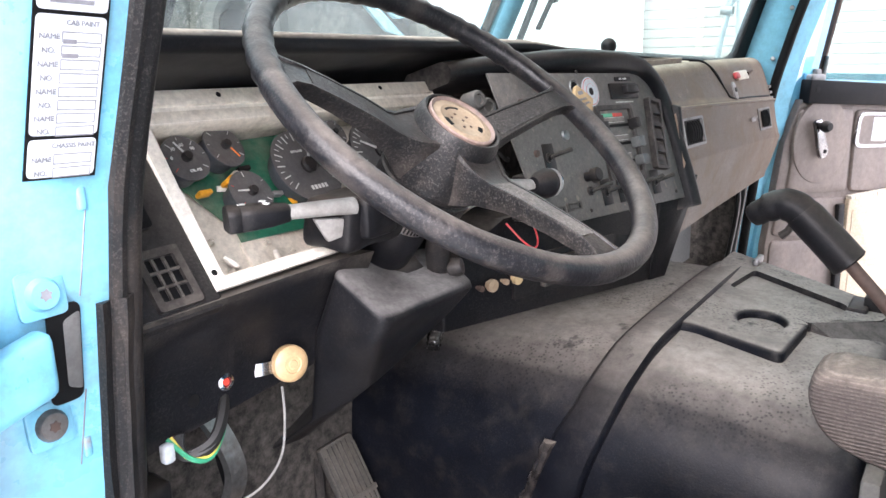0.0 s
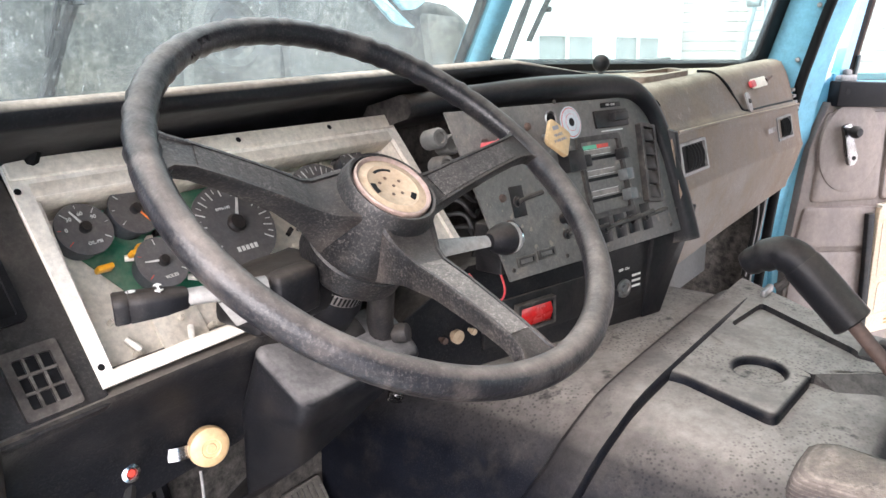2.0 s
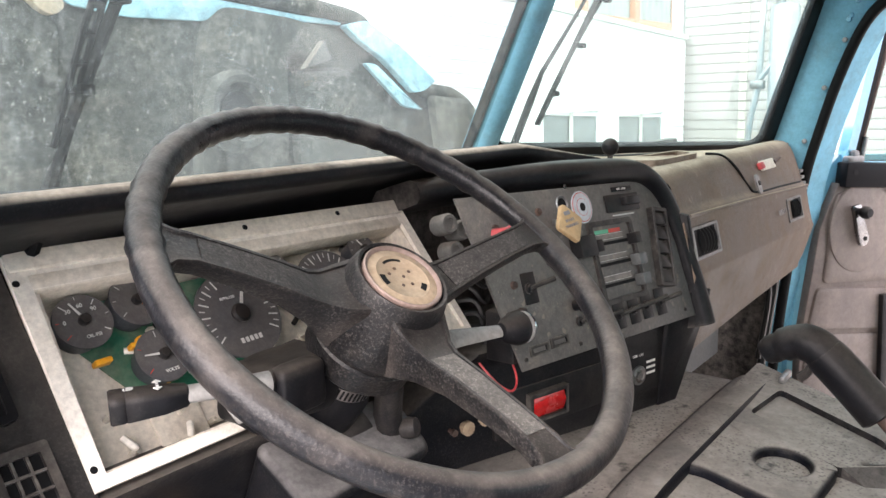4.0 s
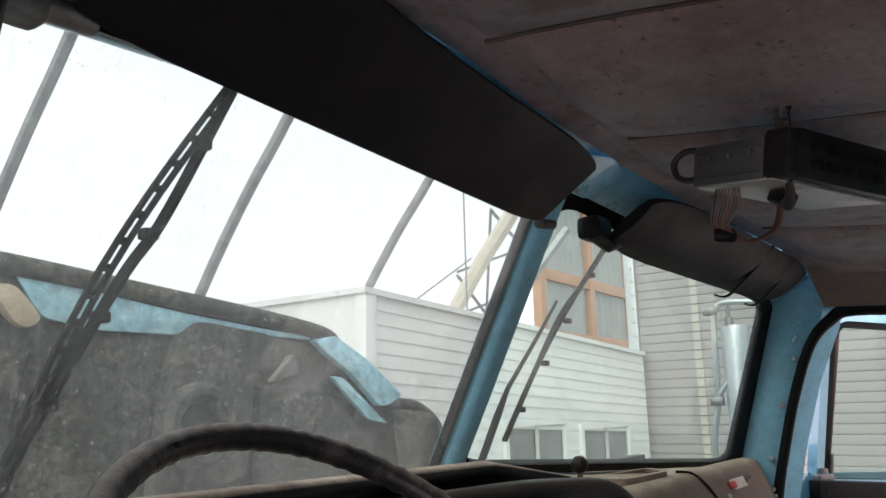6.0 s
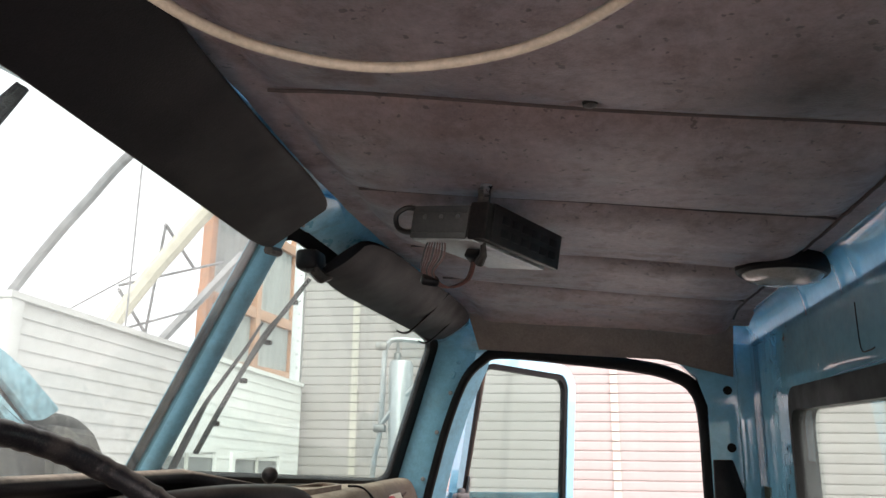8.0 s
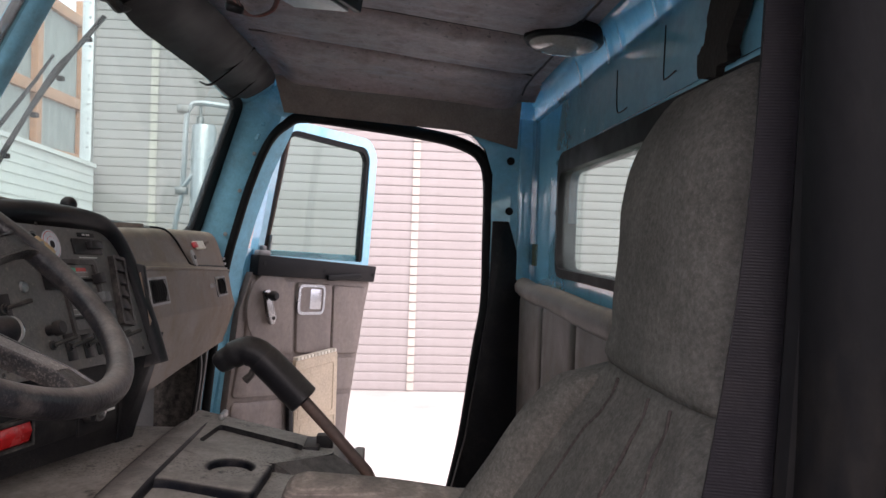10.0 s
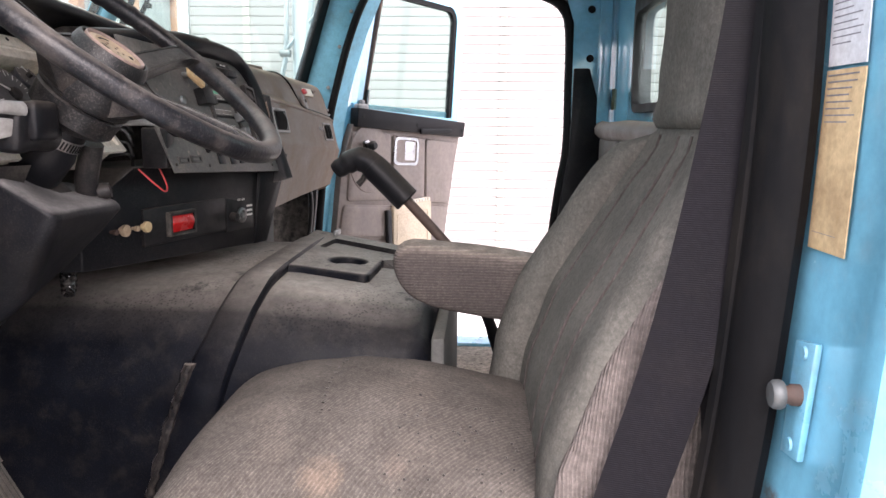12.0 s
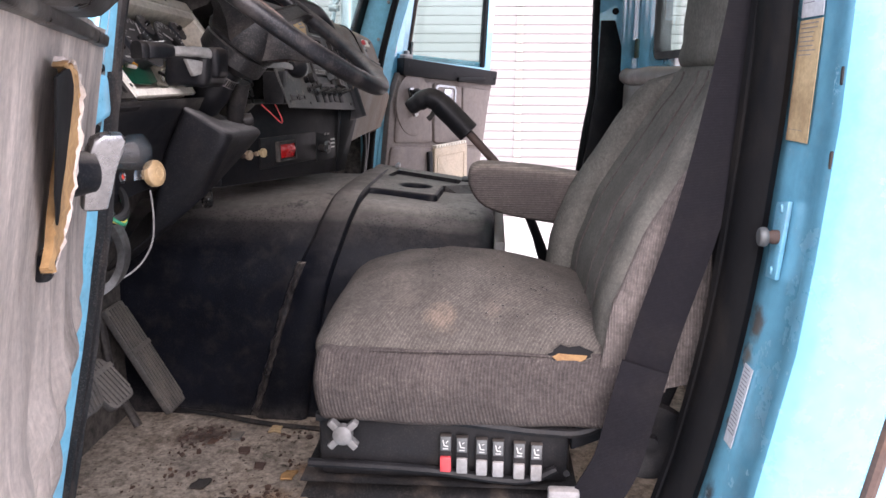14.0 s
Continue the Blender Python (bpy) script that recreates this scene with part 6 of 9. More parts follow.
prism(bm, [(0.113, -0.020, 0.006), (0.113, 0.013, 0.006), (0.113, 0.013, 0.013), (0.113, -0.002, 0.018), (0.113, -0.020, 0.012)], (0.066, 0, 0), 0.0015, LOW)
part("lens", bm, RED, red, "glossy red lens")
bm = NB()
box(bm, (0.305, -0.045, -0.002), (0.41, 0.035, 0.005), 0.002, LOW)
part("end_plate", bm, BLACK_CLEAN, strip)
for u_, prof_, mt in ((0.36, [(0.006, 0.004), (0.017, 0.004), (0.0165, 0.009), (0.012, 0.010), (0.010, 0.006), (0.006, 0.006), (0.006, 0.011), (0, 0.011)], STEEL), (0.323, [(0, 0.004), (0.009, 0.004), (0.011, 0.008), (0.0085, 0.02), (0, 0.021)], BLACK_CLEAN)):
    bm = NB()
    lathe(bm, prof_, LOW @ Matrix.Translation((u_, -0.012, 0)), 20)
    part("socket" if mt is STEEL else "knob", bm, mt, strip, "steel lighter socket" if mt is STEEL else "")
text("lettering", "OFF  ON", 0.007, LOW @ Matrix.Translation((0.36, 0.022, 0.0054)), INK, strip)
for i, w in enumerate(("PUSH ON", "IGNITION", "KEY OUT")):
    bm = NB()
    box(bm, (0.382, 0.004 - 0.010 * i, 0.005), (0.404, 0.008 - 0.010 * i, 0.0055), 0, LOW)
    part("print_bar", bm, INK, strip)
for u_, mt, r_ in ((-0.012, RUST, 0.005), (0.012, HUBDISC, 0.0105), (0.042, HUBDISC, 0.005), (0.068, TANPAPER, 0.010)):
    bm = NB()
    lathe(bm, [(0, -0.003), (r_ * 0.6, -0.003), (r_ * 0.6, 0.004), (r_, 0.006), (r_, 0.013), (0, 0.014)], LOW @ Matrix.Translation((u_ - 0.02, 0, 0)), 18)
    solo("push_pull_knob", bm, mt, "small round push-pull knob under the dash", "knob", "knobs under the dash")

# yellowed knob on its bracket, push button
knob = thing("choke_knob", (0.64, 0.67, 0.98), "round yellowed plastic pull knob on a chrome bracket", "knob")
bm = NB()
lathe(bm, [(0, 0), (0.019, 0), (0.022, 0.003), (0.0228, 0.008), (0.022, 0.014), (0.018, 0.0175), (0.011, 0.0185), (0.010, 0.0175), (0.006, 0.0175), (0.005, 0.0185), (0, 0.019)], axis_m((0.641, 0.680, 0.998), (-0.26, -1, 0.12)), 32)
part("knob_disc", bm, IVORY, knob)
bm = NB()
strap(bm, spline([(0.600, 0.690, 1.0), (0.612, 0.682, 1.0), (0.640, 0.680, 0.997)], 4), 0.016, 0.003, (0, 0, 1))
part("bracket", bm, CHROME, knob, "chrome bracket")
bm = NB()
tube(bm, spline([(0.628, 0.676, 0.972), (0.624, 0.672, 0.93), (0.615, 0.674, 0.885), (0.595, 0.69, 0.85), (0.565, 0.715, 0.832), (0.52, 0.75, 0.83)], 6), 0.0017, 6)
part("cord", bm, WIREGREY, knob, "thin grey cord")
button = thing("push_button", (0.556, 0.687, 1.0), "chrome push button with a red centre", "button")
bm = NB()
lathe(bm, [(0.004, 0), (0.0105, 0), (0.010, 0.004), (0.006, 0.006), (0.0045, 0.003)], axis_m((0.556, 0.690, 1.003), (-0.1, -1, 0.1)), 20)
part("bezel", bm, CHROME, button)
bm = NB()
lathe(bm, [(0, 0), (0.0045, 0), (0.004, 0.0045), (0, 0.005)], axis_m((0.556, 0.690, 1.003), (-0.1, -1, 0.1)), 14)
part("red_centre", bm, REDINK, button)

# wiring loom, steel strap and pedals under the dash
loom = thing("wiring_loom", (0.50, 0.70, 0.92), "taped wiring loom hanging under the dash with white plug", "wiring")
for k, mt in enumerate((WIREGREEN, WIREYELLOW, WIRE, WIREBLACK, WIREBLACK)):
    bm = NB()
    o = 0.004 * k
    tube(bm, spline([(0.475 + o, 0.69, 0.968), (0.488, 0.668 + o, 0.945), (0.515, 0.668, 0.938 + o), (0.548, 0.685, 0.963 + o), (0.572, 0.72, 0.995)], 6), 0.0028 if k < 3 else 0.006, 6)
    part("wire", bm, mt, loom)
bm = NB()
rbox(bm, (0.464, 0.680, 0.944), (0.478, 0.692, 0.966), 0.004, 5)
part("plug", bm, PAPER, loom, "white plug")
bm = NB()
strap(bm, spline([(0.535, 0.735, 0.985), (0.556, 0.715, 0.94), (0.566, 0.70, 0.89), (0.562, 0.705, 0.85), (0.552, 0.73, 0.82), (0.54, 0.78, 0.81)], 6), 0.024, 0.012, (1, 0, 0.1))
solo("steel_strap", bm, STEEL, "curved steel bracket strap under the dash", "bracket")
bm = NB()
rbox(bm, (0.43, 0.72, 0.80), (0.50, 0.80, 0.90), 0.015, 6, lambda p: p + V(0.006, 0.004, 0.008) * noise.noise(p * 40))
solo("relay_box", bm, BLACK_CLEAN, "black relay box under the dash", "relay box")


def pedal(name, a, b, width, label, base=None):
    a, b = Vector(a), Vector(b)
    t = thing(name, b, label, "pedal", "pedals")
    d = (b - a)
    n_ = d.cross(V(1, 0, 0)).normalized()
    if n_.y > 0:
        n_ = -n_
    m = axis_m(a, n_, V(1, 0, 0.0))
    yl = (m.inverted() @ b).y
    bm = NB()
    lo, hi = min(0, yl), max(0, yl)
    prism(bm, [(p[0], p[1], -0.015) for p in rpoly([(-width / 2, lo), (width / 2, lo), (width / 2, hi), (-width / 2, hi)], 0.008 if hi - lo > 0.15 else 0.022)], (0, 0, 0.015), 0.003, m)
    part("plate", bm, PEDALRUBBER, t)
    for k in range(7):
        bm = NB()
        u = -width / 2 + width * (k + 0.5) / 7
        box(bm, (u - width * 0.035, lo + (0.006 if 0 < k < 6 else 0.018), 0), (u + width * 0.035, hi - (0.006 if 0 < k < 6 else 0.018), 0.003), 0, m)
        part("tread_rib", bm, PEDALRUBBER, t)
    bm = NB()
    box(bm, (-width / 2 - 0.001, (lo + hi) / 2 + 0.02, 0.0005), (width / 2 + 0.001, (lo + hi) / 2 + 0.03, 0.0045), 0, m)
    part("tread_band", bm, PEDALRUBBER, t)
    return t


acc = pedal("accelerator_pedal", (0.985, 0.942, 0.662), (0.985, 0.808, 0.425), 0.085, "long ribbed rubber accelerator pedal, dusty")
brk = pedal("brake_pedal", (0.705, 0.853, 0.632), (0.705, 0.788, 0.558), 0.09, "small ribbed rubber brake pedal pad")
bm = NB()
tube(bm, spline([(0.70, 0.835, 0.60), (0.72, 0.87, 0.62), (0.72, 0.92, 0.75), (0.70, 0.93, 0.95)], 5), 0.012, 8)
part("pedal_arm", bm, BLACK_CLEAN, brk)
clt = pedal("clutch_pedal", (0.56, 0.80, 0.68), (0.575, 0.77, 0.60), 0.08, "ribbed rubber clutch pedal pad")
bm = NB()
tube(bm, spline([(0.565, 0.80, 0.64), (0.57, 0.88, 0.66), (0.585, 0.93, 0.8), (0.59, 0.94, 0.98)], 5), 0.012, 8)
part("pedal_arm", bm, BLACK_CLEAN, clt)
bm = NB()
tube(bm, [(0.93, 0.88, 0.40), (0.93, 0.93, 0.5), (0.95, 0.955, 0.64)], 0.010, 8)
part("linkage", bm, BLACK_CLEAN, acc)

# passenger side of the dashboard
bm = NB()
prof = [(0.70, 1.27, 0), (0.63, 1.305, 0), (0.595, 1.312, 0), (0.572, 1.304, 0.1), (0.556, 1.280, 0.3), (0.540, 1.235, 0.7), (0.531, 1.205, 1), (0.520, 1.192, 1), (0.512, 1.15, 1), (0.501, 1.104, 1), (0.496, 1.092, 1), (0.4985, 1.081, 0.97), (0.512, 1.03, 0.45), (0.528, 0.985, 0.1), (0.55, 0.965, 0), (0.72, 0.96, 0)]
rows = []
for x, dy, dz in ((1.505, -0.012, 0.0), (1.53, -0.012, 0.0), (1.9, 0.0, 0.0), (2.3, 0.012, -0.004), (2.44, 0.016, -0.006), (2.485, 0.03, -0.012), (2.503, 0.055, -0.03)):
    lift = 0.042 * max(0.0, 1 - (x - 1.505) / 0.93)
    rows.append([p for p in spline([(x, y + dy, z + dz + w * lift) for y, z, w in prof], 2)])
loft(bm, rows)
part("passenger_dash", bm, TAUPE, dash, "brown vinyl passenger dash, thick dust on top", angle=55)
bm = NB()
prism(bm, [(1.52, 0.60, 1.30), (2.50, 0.60, 1.285), (2.51, 0.68, 1.262), (1.40, 0.85, 1.322), (1.38, 0.72, 1.345)], (0, 0, 0.012), 0.003)
part("dash_top", bm, TAUPE, dash, "dusty brown top pad")
bm = NB()
ring(bm, rpoly([(1.60, 0.60), (1.80, 0.59), (1.86, 0.66), (1.60, 0.69)], 0.03), rpoly([(1.615, 0.612), (1.79, 0.603), (1.84, 0.655), (1.615, 0.68)], 0.02), 1.306, 1.322)
part("tray_rim", bm, TAUPE, dash)
bm = NB()
tube(bm, spline([(1.535, 0.508, 1.2335), (1.9, 0.5195, 1.2165), (2.3, 0.531, 1.195), (2.47, 0.540, 1.186)], 5), 0.0035, 8)
part("dash_ridge", bm, TAUPE, dash)
bm = NB()
tube(bm, spline([(1.86, 0.60, 1.315), (1.885, 0.575, 1.31), (1.905, 0.552, 1.285), (1.95, 0.5385, 1.242), (1.99, 0.531, 1.222), (2.2, 0.5385, 1.211), (2.42, 0.546, 1.2)], 6), 0.0028, 6)
part("lid_seam", bm, GASKET, dash, "dark glovebox lid seam")
for xv, yv, zv in ((1.585, 0.499, 1.184), (2.268, 0.5222, 1.149)):
    m = axis_m((xv, yv, zv), (0, -0.975, 0.22), (1, 0.025, -0.03))
    bm = NB()
    ring(bm, rpoly([(-0.062, -0.029), (0.062, -0.029), (0.062, 0.029), (-0.062, 0.029)], 0.004), rpoly([(-0.056, -0.024), (0.056, -0.024), (0.056, 0.024), (-0.056, 0.024)], 0.003), -0.006, 0.006, m)
    vent = part("air_vent", bm, GREYPLASTIC, dash, "round-barrelled black air vent in a bright frame")
    bm = NB()
    box(bm, (-0.058, -0.025, -0.004), (0.058, 0.025, 0.0008), 0, m)
    part("vent_void", bm, GASKET, vent)
    for k in range(5):
        bm = NB()
        u = -0.024 + 0.0145 * k
        prism(bm, [(u, -0.023, 0.0)] + [(u + 0.005 * math.cos(a), 0.022 * math.sin(a), 0.009 * math.cos(a)) for a in [math.pi * (-0.5 + q / 8) for q in range(1, 8)]] + [(u, 0.023, 0.0)], (0.0025, 0, 0), 0, m)
        part("louvre", bm, BLACKSEAL, vent)
lockp = axis_m((2.0, 0.533, 1.240), (0, -0.94, 0.33), (1, 0, 0))
bm = NB()
prism(bm, [(p[0], p[1], 0) for p in rpoly([(-0.012, -0.024), (0.012, -0.024), (0.012, 0.02), (-0.012, 0.02)], 0.011)], (0, 0, 0.004), 0.001, lockp)
lk = part("glovebox_lock", bm, STEEL, dash, "oval metal glovebox lock plate")
bm = NB()
lathe(bm, [(0, 0.004), (0.006, 0.004), (0.005, 0.007), (0, 0.0075)], lockp, 14)
part("lock_core", bm, BLACK_CLEAN, lk)
latch_m = axis_m((2.135, 0.556, 1.268), (0, -0.9, 0.45), (1, 0, 0))
bm = NB()
box(bm, (-0.05, -0.012, 0), (0.05, 0.012, 0.008), 0.003, latch_m)
lt = part("lid_catch", bm, CREAM, dash, "pale lid catch with red tab")
bm = NB()
box(bm, (-0.068, -0.008, 0.002), (-0.04, 0.008, 0.012), 0.003, latch_m)
part("tab", bm, REDMATTE, lt)
bm = NB()
tube(bm, [latch_m @ V(0.045, 0.0, 0.006), latch_m @ V(0.10, 0.006, 0.008)], [0.006, 0.003], 8)
part("lever", bm, RUST, lt)
badge_m = axis_m((2.13, 0.5105, 1.161), (0, -0.975, 0.22), (1, 0, 0))
bm = NB()
for k in range(5):
    box(bm, (-0.03 + 0.0125 * k, -0.0055, 0), (-0.024 + 0.0125 * k, 0.0055, 0.0015), 0, badge_m)
part("badge", bm, STEEL, dash, "small bright badge")
bm = NB()
for k in range(4):
    box(bm, (2.462, 0.545 + 0.004 * k, 1.17 + 0.016 * k), (2.50, 0.57, 1.178 + 0.016 * k), 0.001)
part("side_vent", bm, GREYPLASTIC, dash)
bm = NB()
box(bm, (1.53, 0.74, 0.70), (2.40, 0.76, 1.04))
part("heater_cover", bm, PUTTY, dash, "grey heater cover")
bm = NB()
tube(bm, spline([(2.42, 0.62, 1.05), (2.43, 0.60, 0.95), (2.46, 0.62, 0.8), (2.45, 0.64, 0.6)], 5), 0.012, 8)
tube(bm, spline([(2.36, 0.62, 1.03), (2.38, 0.60, 0.9), (2.41, 0.63, 0.7)], 5), 0.008, 8)
solo("heater_hose", bm, WIREBLACK, "black hoses below the passenger dash", "hose")
# ball on the dash
ball = thing("ball_knob", (1.515, 0.65, 1.325), "black ball on a short stalk on the dash top", "knob")
bm = NB()
lathe(bm, [(0.0001, -0.0155)] + [(0.0155 * math.cos(a), 0.0155 * math.sin(a)) for a in [math.pi * (-0.45 + 0.9 * k / 12) for k in range(13)]] + [(0.0001, 0.0155)], Matrix.Translation((1.512, 0.648, 1.353)), 20)
part("ball", bm, BLACK_CLEAN, ball)
bm = NB()
tube(bm, [(1.512, 0.648, 1.30), (1.512, 0.648, 1.345)], 0.005, 8)
part("stalk", bm, BLACK_CLEAN, ball)
bm = NB()
tube(bm, spline([(1.42, 0.82, 1.335), (1.46, 0.74, 1.34), (1.60, 0.69, 1.328), (1.85, 0.67, 1.315), (2.1, 0.645, 1.30)], 6), 0.004, 6)
solo("dash_wire", bm, WIREBLACK, "thin black wire lying along the dash top", "wire", "dash wires")

# ---- steering wheel and column
WC, WN = V(0.776, 0.5025, 1.287), V(0.0, -0.603, 0.798)
WM = axis_m(WC, WN, (1, 0, 0))
wheel = thing("steering_wheel", WC, "large worn black three-spoke truck steering wheel, horn pad missing", "steering wheel")
R = 0.2415
bm = NB()
pts, rad = [], []
for k in range(144):
    a = 2 * math.pi * k / 144
    pts.append(WM @ V(R * math.cos(a), R * math.sin(a), 0))
    wav = 0.0011 * math.sin(a * 60) if 0.35 < (a % (2 * math.pi)) < 2.8 else 0
    rad.append(0.0148 + 0.0007 * noise.noise(V(math.cos(a) * 3, math.sin(a) * 3, 0)) + wav)
tube(bm, pts, rad, 16, closed=True)
part("rim", bm, WHEELRIM, wheel, "worn cracked black rim")
SPOKES = (158, -1, -97)
HUB = WM @ Matrix.Translation((0.011, 0.004, -0.034))
for ang in SPOKES:
    m = WM @ pose(0, 0, 0, 0, 0, ang)
    bm = NB()
    rings_ = []
    mid = m.to_3x3().inverted() @ (HUB.translation - WC)
    for s, w, top, deep in ((0.008, 0.034, -0.027, 0.064), (0.035, 0.036, -0.028, 0.064), (0.056, 0.0305, -0.031, 0.056), (0.070, 0.025, -0.031, 0.044), (0.086, 0.0215, -0.027, 0.033), (0.12, 0.0195, -0.015, 0.025), (0.17, 0.0175, -0.001, 0.021), (0.205, 0.0175, 0.0075, 0.019), (0.222, 0.020, 0.009, 0.018), (0.240, 0.034, 0.008, 0.016)):
        lo = top - deep
        off = mid.y * max(0.0, min(1.0, (0.09 - s) / 0.05))
        rings_.append([m @ V(s, y + off, z) for y, z in ((-w * 0.8, lo), (-w, top - 0.004), (-w * 0.95, top), (-w * 0.80, top), (-w * 0.76, top - 0.002), (w * 0.76, top - 0.002), (w * 0.80, top), (w * 0.95, top), (w, top - 0.004), (w * 0.8, lo))])
    loft(bm, rings_)
    sp = part("spoke", bm, HUBBLACK, wheel, angle=28)
    bm = NB()
    loft(bm, [[m @ V(s, y, z) for y, z in ((-w, top - 0.006), (-w, top - 0.0008), (w, top - 0.0008), (w, top - 0.006))] for s, w, top in ((0.086, 0.0158, -0.0269), (0.12, 0.0145, -0.015), (0.17, 0.0130, -0.001), (0.200, 0.0128, 0.0062))])
    # lower spoke takes the paler, grainier copy of the inlay
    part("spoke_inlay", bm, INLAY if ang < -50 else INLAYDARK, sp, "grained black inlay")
bm = NB()
lathe(bm, [(0, -0.15), (0.030, -0.15), (0.033, -0.108), (0.052, -0.100), (0.060, -0.092), (0.0615, -0.066), (0.0575, -0.0625), (0.063, -0.060), (0.0665, -0.050), (0.058, -0.012), (0.052, 0.014), (0.0485, 0.0205), (0.0455, 0.0195), (0.0448, 0.010), (0.0, 0.010)], HUB, 48)
part("hub", bm, HUBBLACK, wheel, "cracked black hub")
bm = NB()
lathe(bm, [(0, 0.011), (0.0385, 0.011), (0.0385, 0.0188), (0.029, 0.0205), (0.0275, 0.0195), (0.0, 0.0195)], HUB, 48)
hd = part("horn_disc", bm, HUBDISC, wheel, "bare rusty tan horn disc")
bm = NB()
lathe(bm, [(0.0380, 0.011), (0.041, 0.011), (0.0425, 0.014), (0.0428, 0.021), (0.0415, 0.0225), (0.0395, 0.0215), (0.0380, 0.0192)], HUB, 48)
bmesh.ops.delete(bm, geom=[f for f in bm.faces if len(f.verts) > 4], context="FACES_ONLY")
part("horn_ring", bm, HUBRIM, wheel, "dusty pink-brown metal ring")
for a, half in ((1.45, 0.5), (3.0, 0.28), (5.35, 0.22)):
    bm = NB()
    wd = 0.0016 if half > 0.3 else 0.003
    arc = [a - half + 2 * half * k / 6 for k in range(7)]
    prism(bm, [(r_ * math.cos(q), r_ * math.sin(q), 0.0192) for r_, qs in ((0.0235 - wd, arc), (0.0235 + wd, arc[::-1])) for q in qs], (0, 0, 0.0007), 0, HUB)
    part("slot", bm, GASKET, hd)
for a, r_ in ((0.3, 0.013), (1.7, 0.012), (2.6, 0.015), (4.0, 0.013), (5.0, 0.012), (0.0, 0.001)):
    bm = NB()
    lathe(bm, [(0, 0.019), (0.0019, 0.019), (0.0019, 0.0201), (0, 0.0202)], HUB @ Matrix.Translation((r_ * math.cos(a), r_ * math.sin(a), 0)), 8)
    part("screw_hole", bm, RUST, hd)
column = thing("steering_column", (0.79, 0.66, 1.05), "black steering column with a worm-drive hose clamp", "steering column")
bm = NB()
lathe(bm, [(0, -0.34), (0.030, -0.34), (0.031, -0.20), (0.036, -0.19), (0.038, -0.15), (0.034, -0.136), (0.034, -0.10), (0, -0.10)], HUB, 24)
part("tube", bm, BLACK_CLEAN, column)
bm = NB()
lathe(bm, [(0.03, -0.134), (0.0352, -0.134), (0.0352, -0.118), (0.03, -0.118)], HUB, 32)
cl = part("hose_clamp", bm, STEEL, column, "bright hose clamp")
for k in range(16):
    bm = NB()
    box(bm, (0.0348, -0.0011, -0.132), (0.0358, 0.0011, -0.120), 0, HUB @ pose(0, 0, 0, 0, 0, 190 + 8 * k))
    part("clamp_slot", bm, GASKET, cl)
bm = NB()
rbox(bm, (-0.05, -0.05, -0.235), (0.055, 0.05, -0.195), 0.015, 6, None, HUB)
tube(bm, [HUB @ V(0.040, -0.03, -0.12), HUB @ V(0.052, -0.045, -0.17), HUB @ V(0.066, -0.06, -0.205)], [0.016, 0.017, 0.014], 10)
part("bracket", bm, BLACK, column)
bm = NB()
lathe(bm, [(0, 0), (0.012, 0), (0.013, 0.008), (0.011, 0.018), (0, 0.02)], axis_m((0.855, 0.585, 1.075), (0.3, -0.75, 0.2)), 16)
part("adjuster_knob", bm, BLACK_CLEAN, column, "black column adjuster knob")
# stalk switches
stalk = thing("indicator_stalk", (0.69, 0.60, 1.16), "black and grey indicator stalk switch", "stalk switch")
bm = NB()
rbox(bm, (0.652, 0.572, 1.142), (0.760, 0.648, 1.203), 0.014, 9, lambda p: p + V(0.10 * (p.z - 1.19), -0.10 * (p.z - 1.19), 0.004 * noise.noise(p * 30)))
rbox(bm, (0.668, 0.562, 1.155), (0.725, 0.590, 1.206), 0.010, 6)
rbox(bm, (0.70, 0.592, 1.150), (0.775, 0.640, 1.20), 0.010, 6)
box(bm, (0.668, 0.573, 1.160), (0.70, 0.60, 1.200), 0.004)
part("switch_body", bm, BLACK_CLEAN, stalk)
bm = NB()
tube(bm, [(0.665, 0.578, 1.195), (0.64, 0.586, 1.197), (0.612, 0.603, 1.197), (0.585, 0.619, 1.197)], [0.0105, 0.0095, 0.009, 0.0085], 12, flat=0.8)
prism(bm, [(0.66, 0.578, 1.182), (0.622, 0.598, 1.186), (0.636, 0.592, 1.158), (0.66, 0.58, 1.164)], (0.004, 0.008, 0), 0.002)
part("stem", bm, STEMGREY, stalk, "grey stem")
bm = NB()
rings_ = []
ax = (V(0.541, 0.642, 1.197) - V(0.598, 0.613, 1.197))
sd = ax.cross(V(0, 0, 1)).normalized()
for e, w, h in ((-0.04, 0.008, 0.0075), (0.0, 0.0105, 0.0095), (0.3, 0.0145, 0.012), (0.55, 0.0145, 0.0132), (0.78, 0.0145, 0.014), (0.79, 0.0138, 0.0132), (0.83, 0.0145, 0.014), (0.97, 0.0142, 0.0142), (1.0, 0.013, 0.013)):
    c = V(0.598, 0.613, 1.197) + ax * e
    rings_.append([c + sd * (w * p[0]) + V(0, 0, h * p[1]) for p in rpoly([(-1, -1), (1, -1), (1, 0.55), (0.5, 1), (-0.5, 1), (-1, 0.55)], 0.35, 2)])
loft(bm, rings_)
tip = part("grip", bm, BLACK_CLEAN, stalk, "black grip with white arrows", angle=50)
am = axis_m(V(0.572, 0.626, 1.2097), (0, 0, 1), ax)
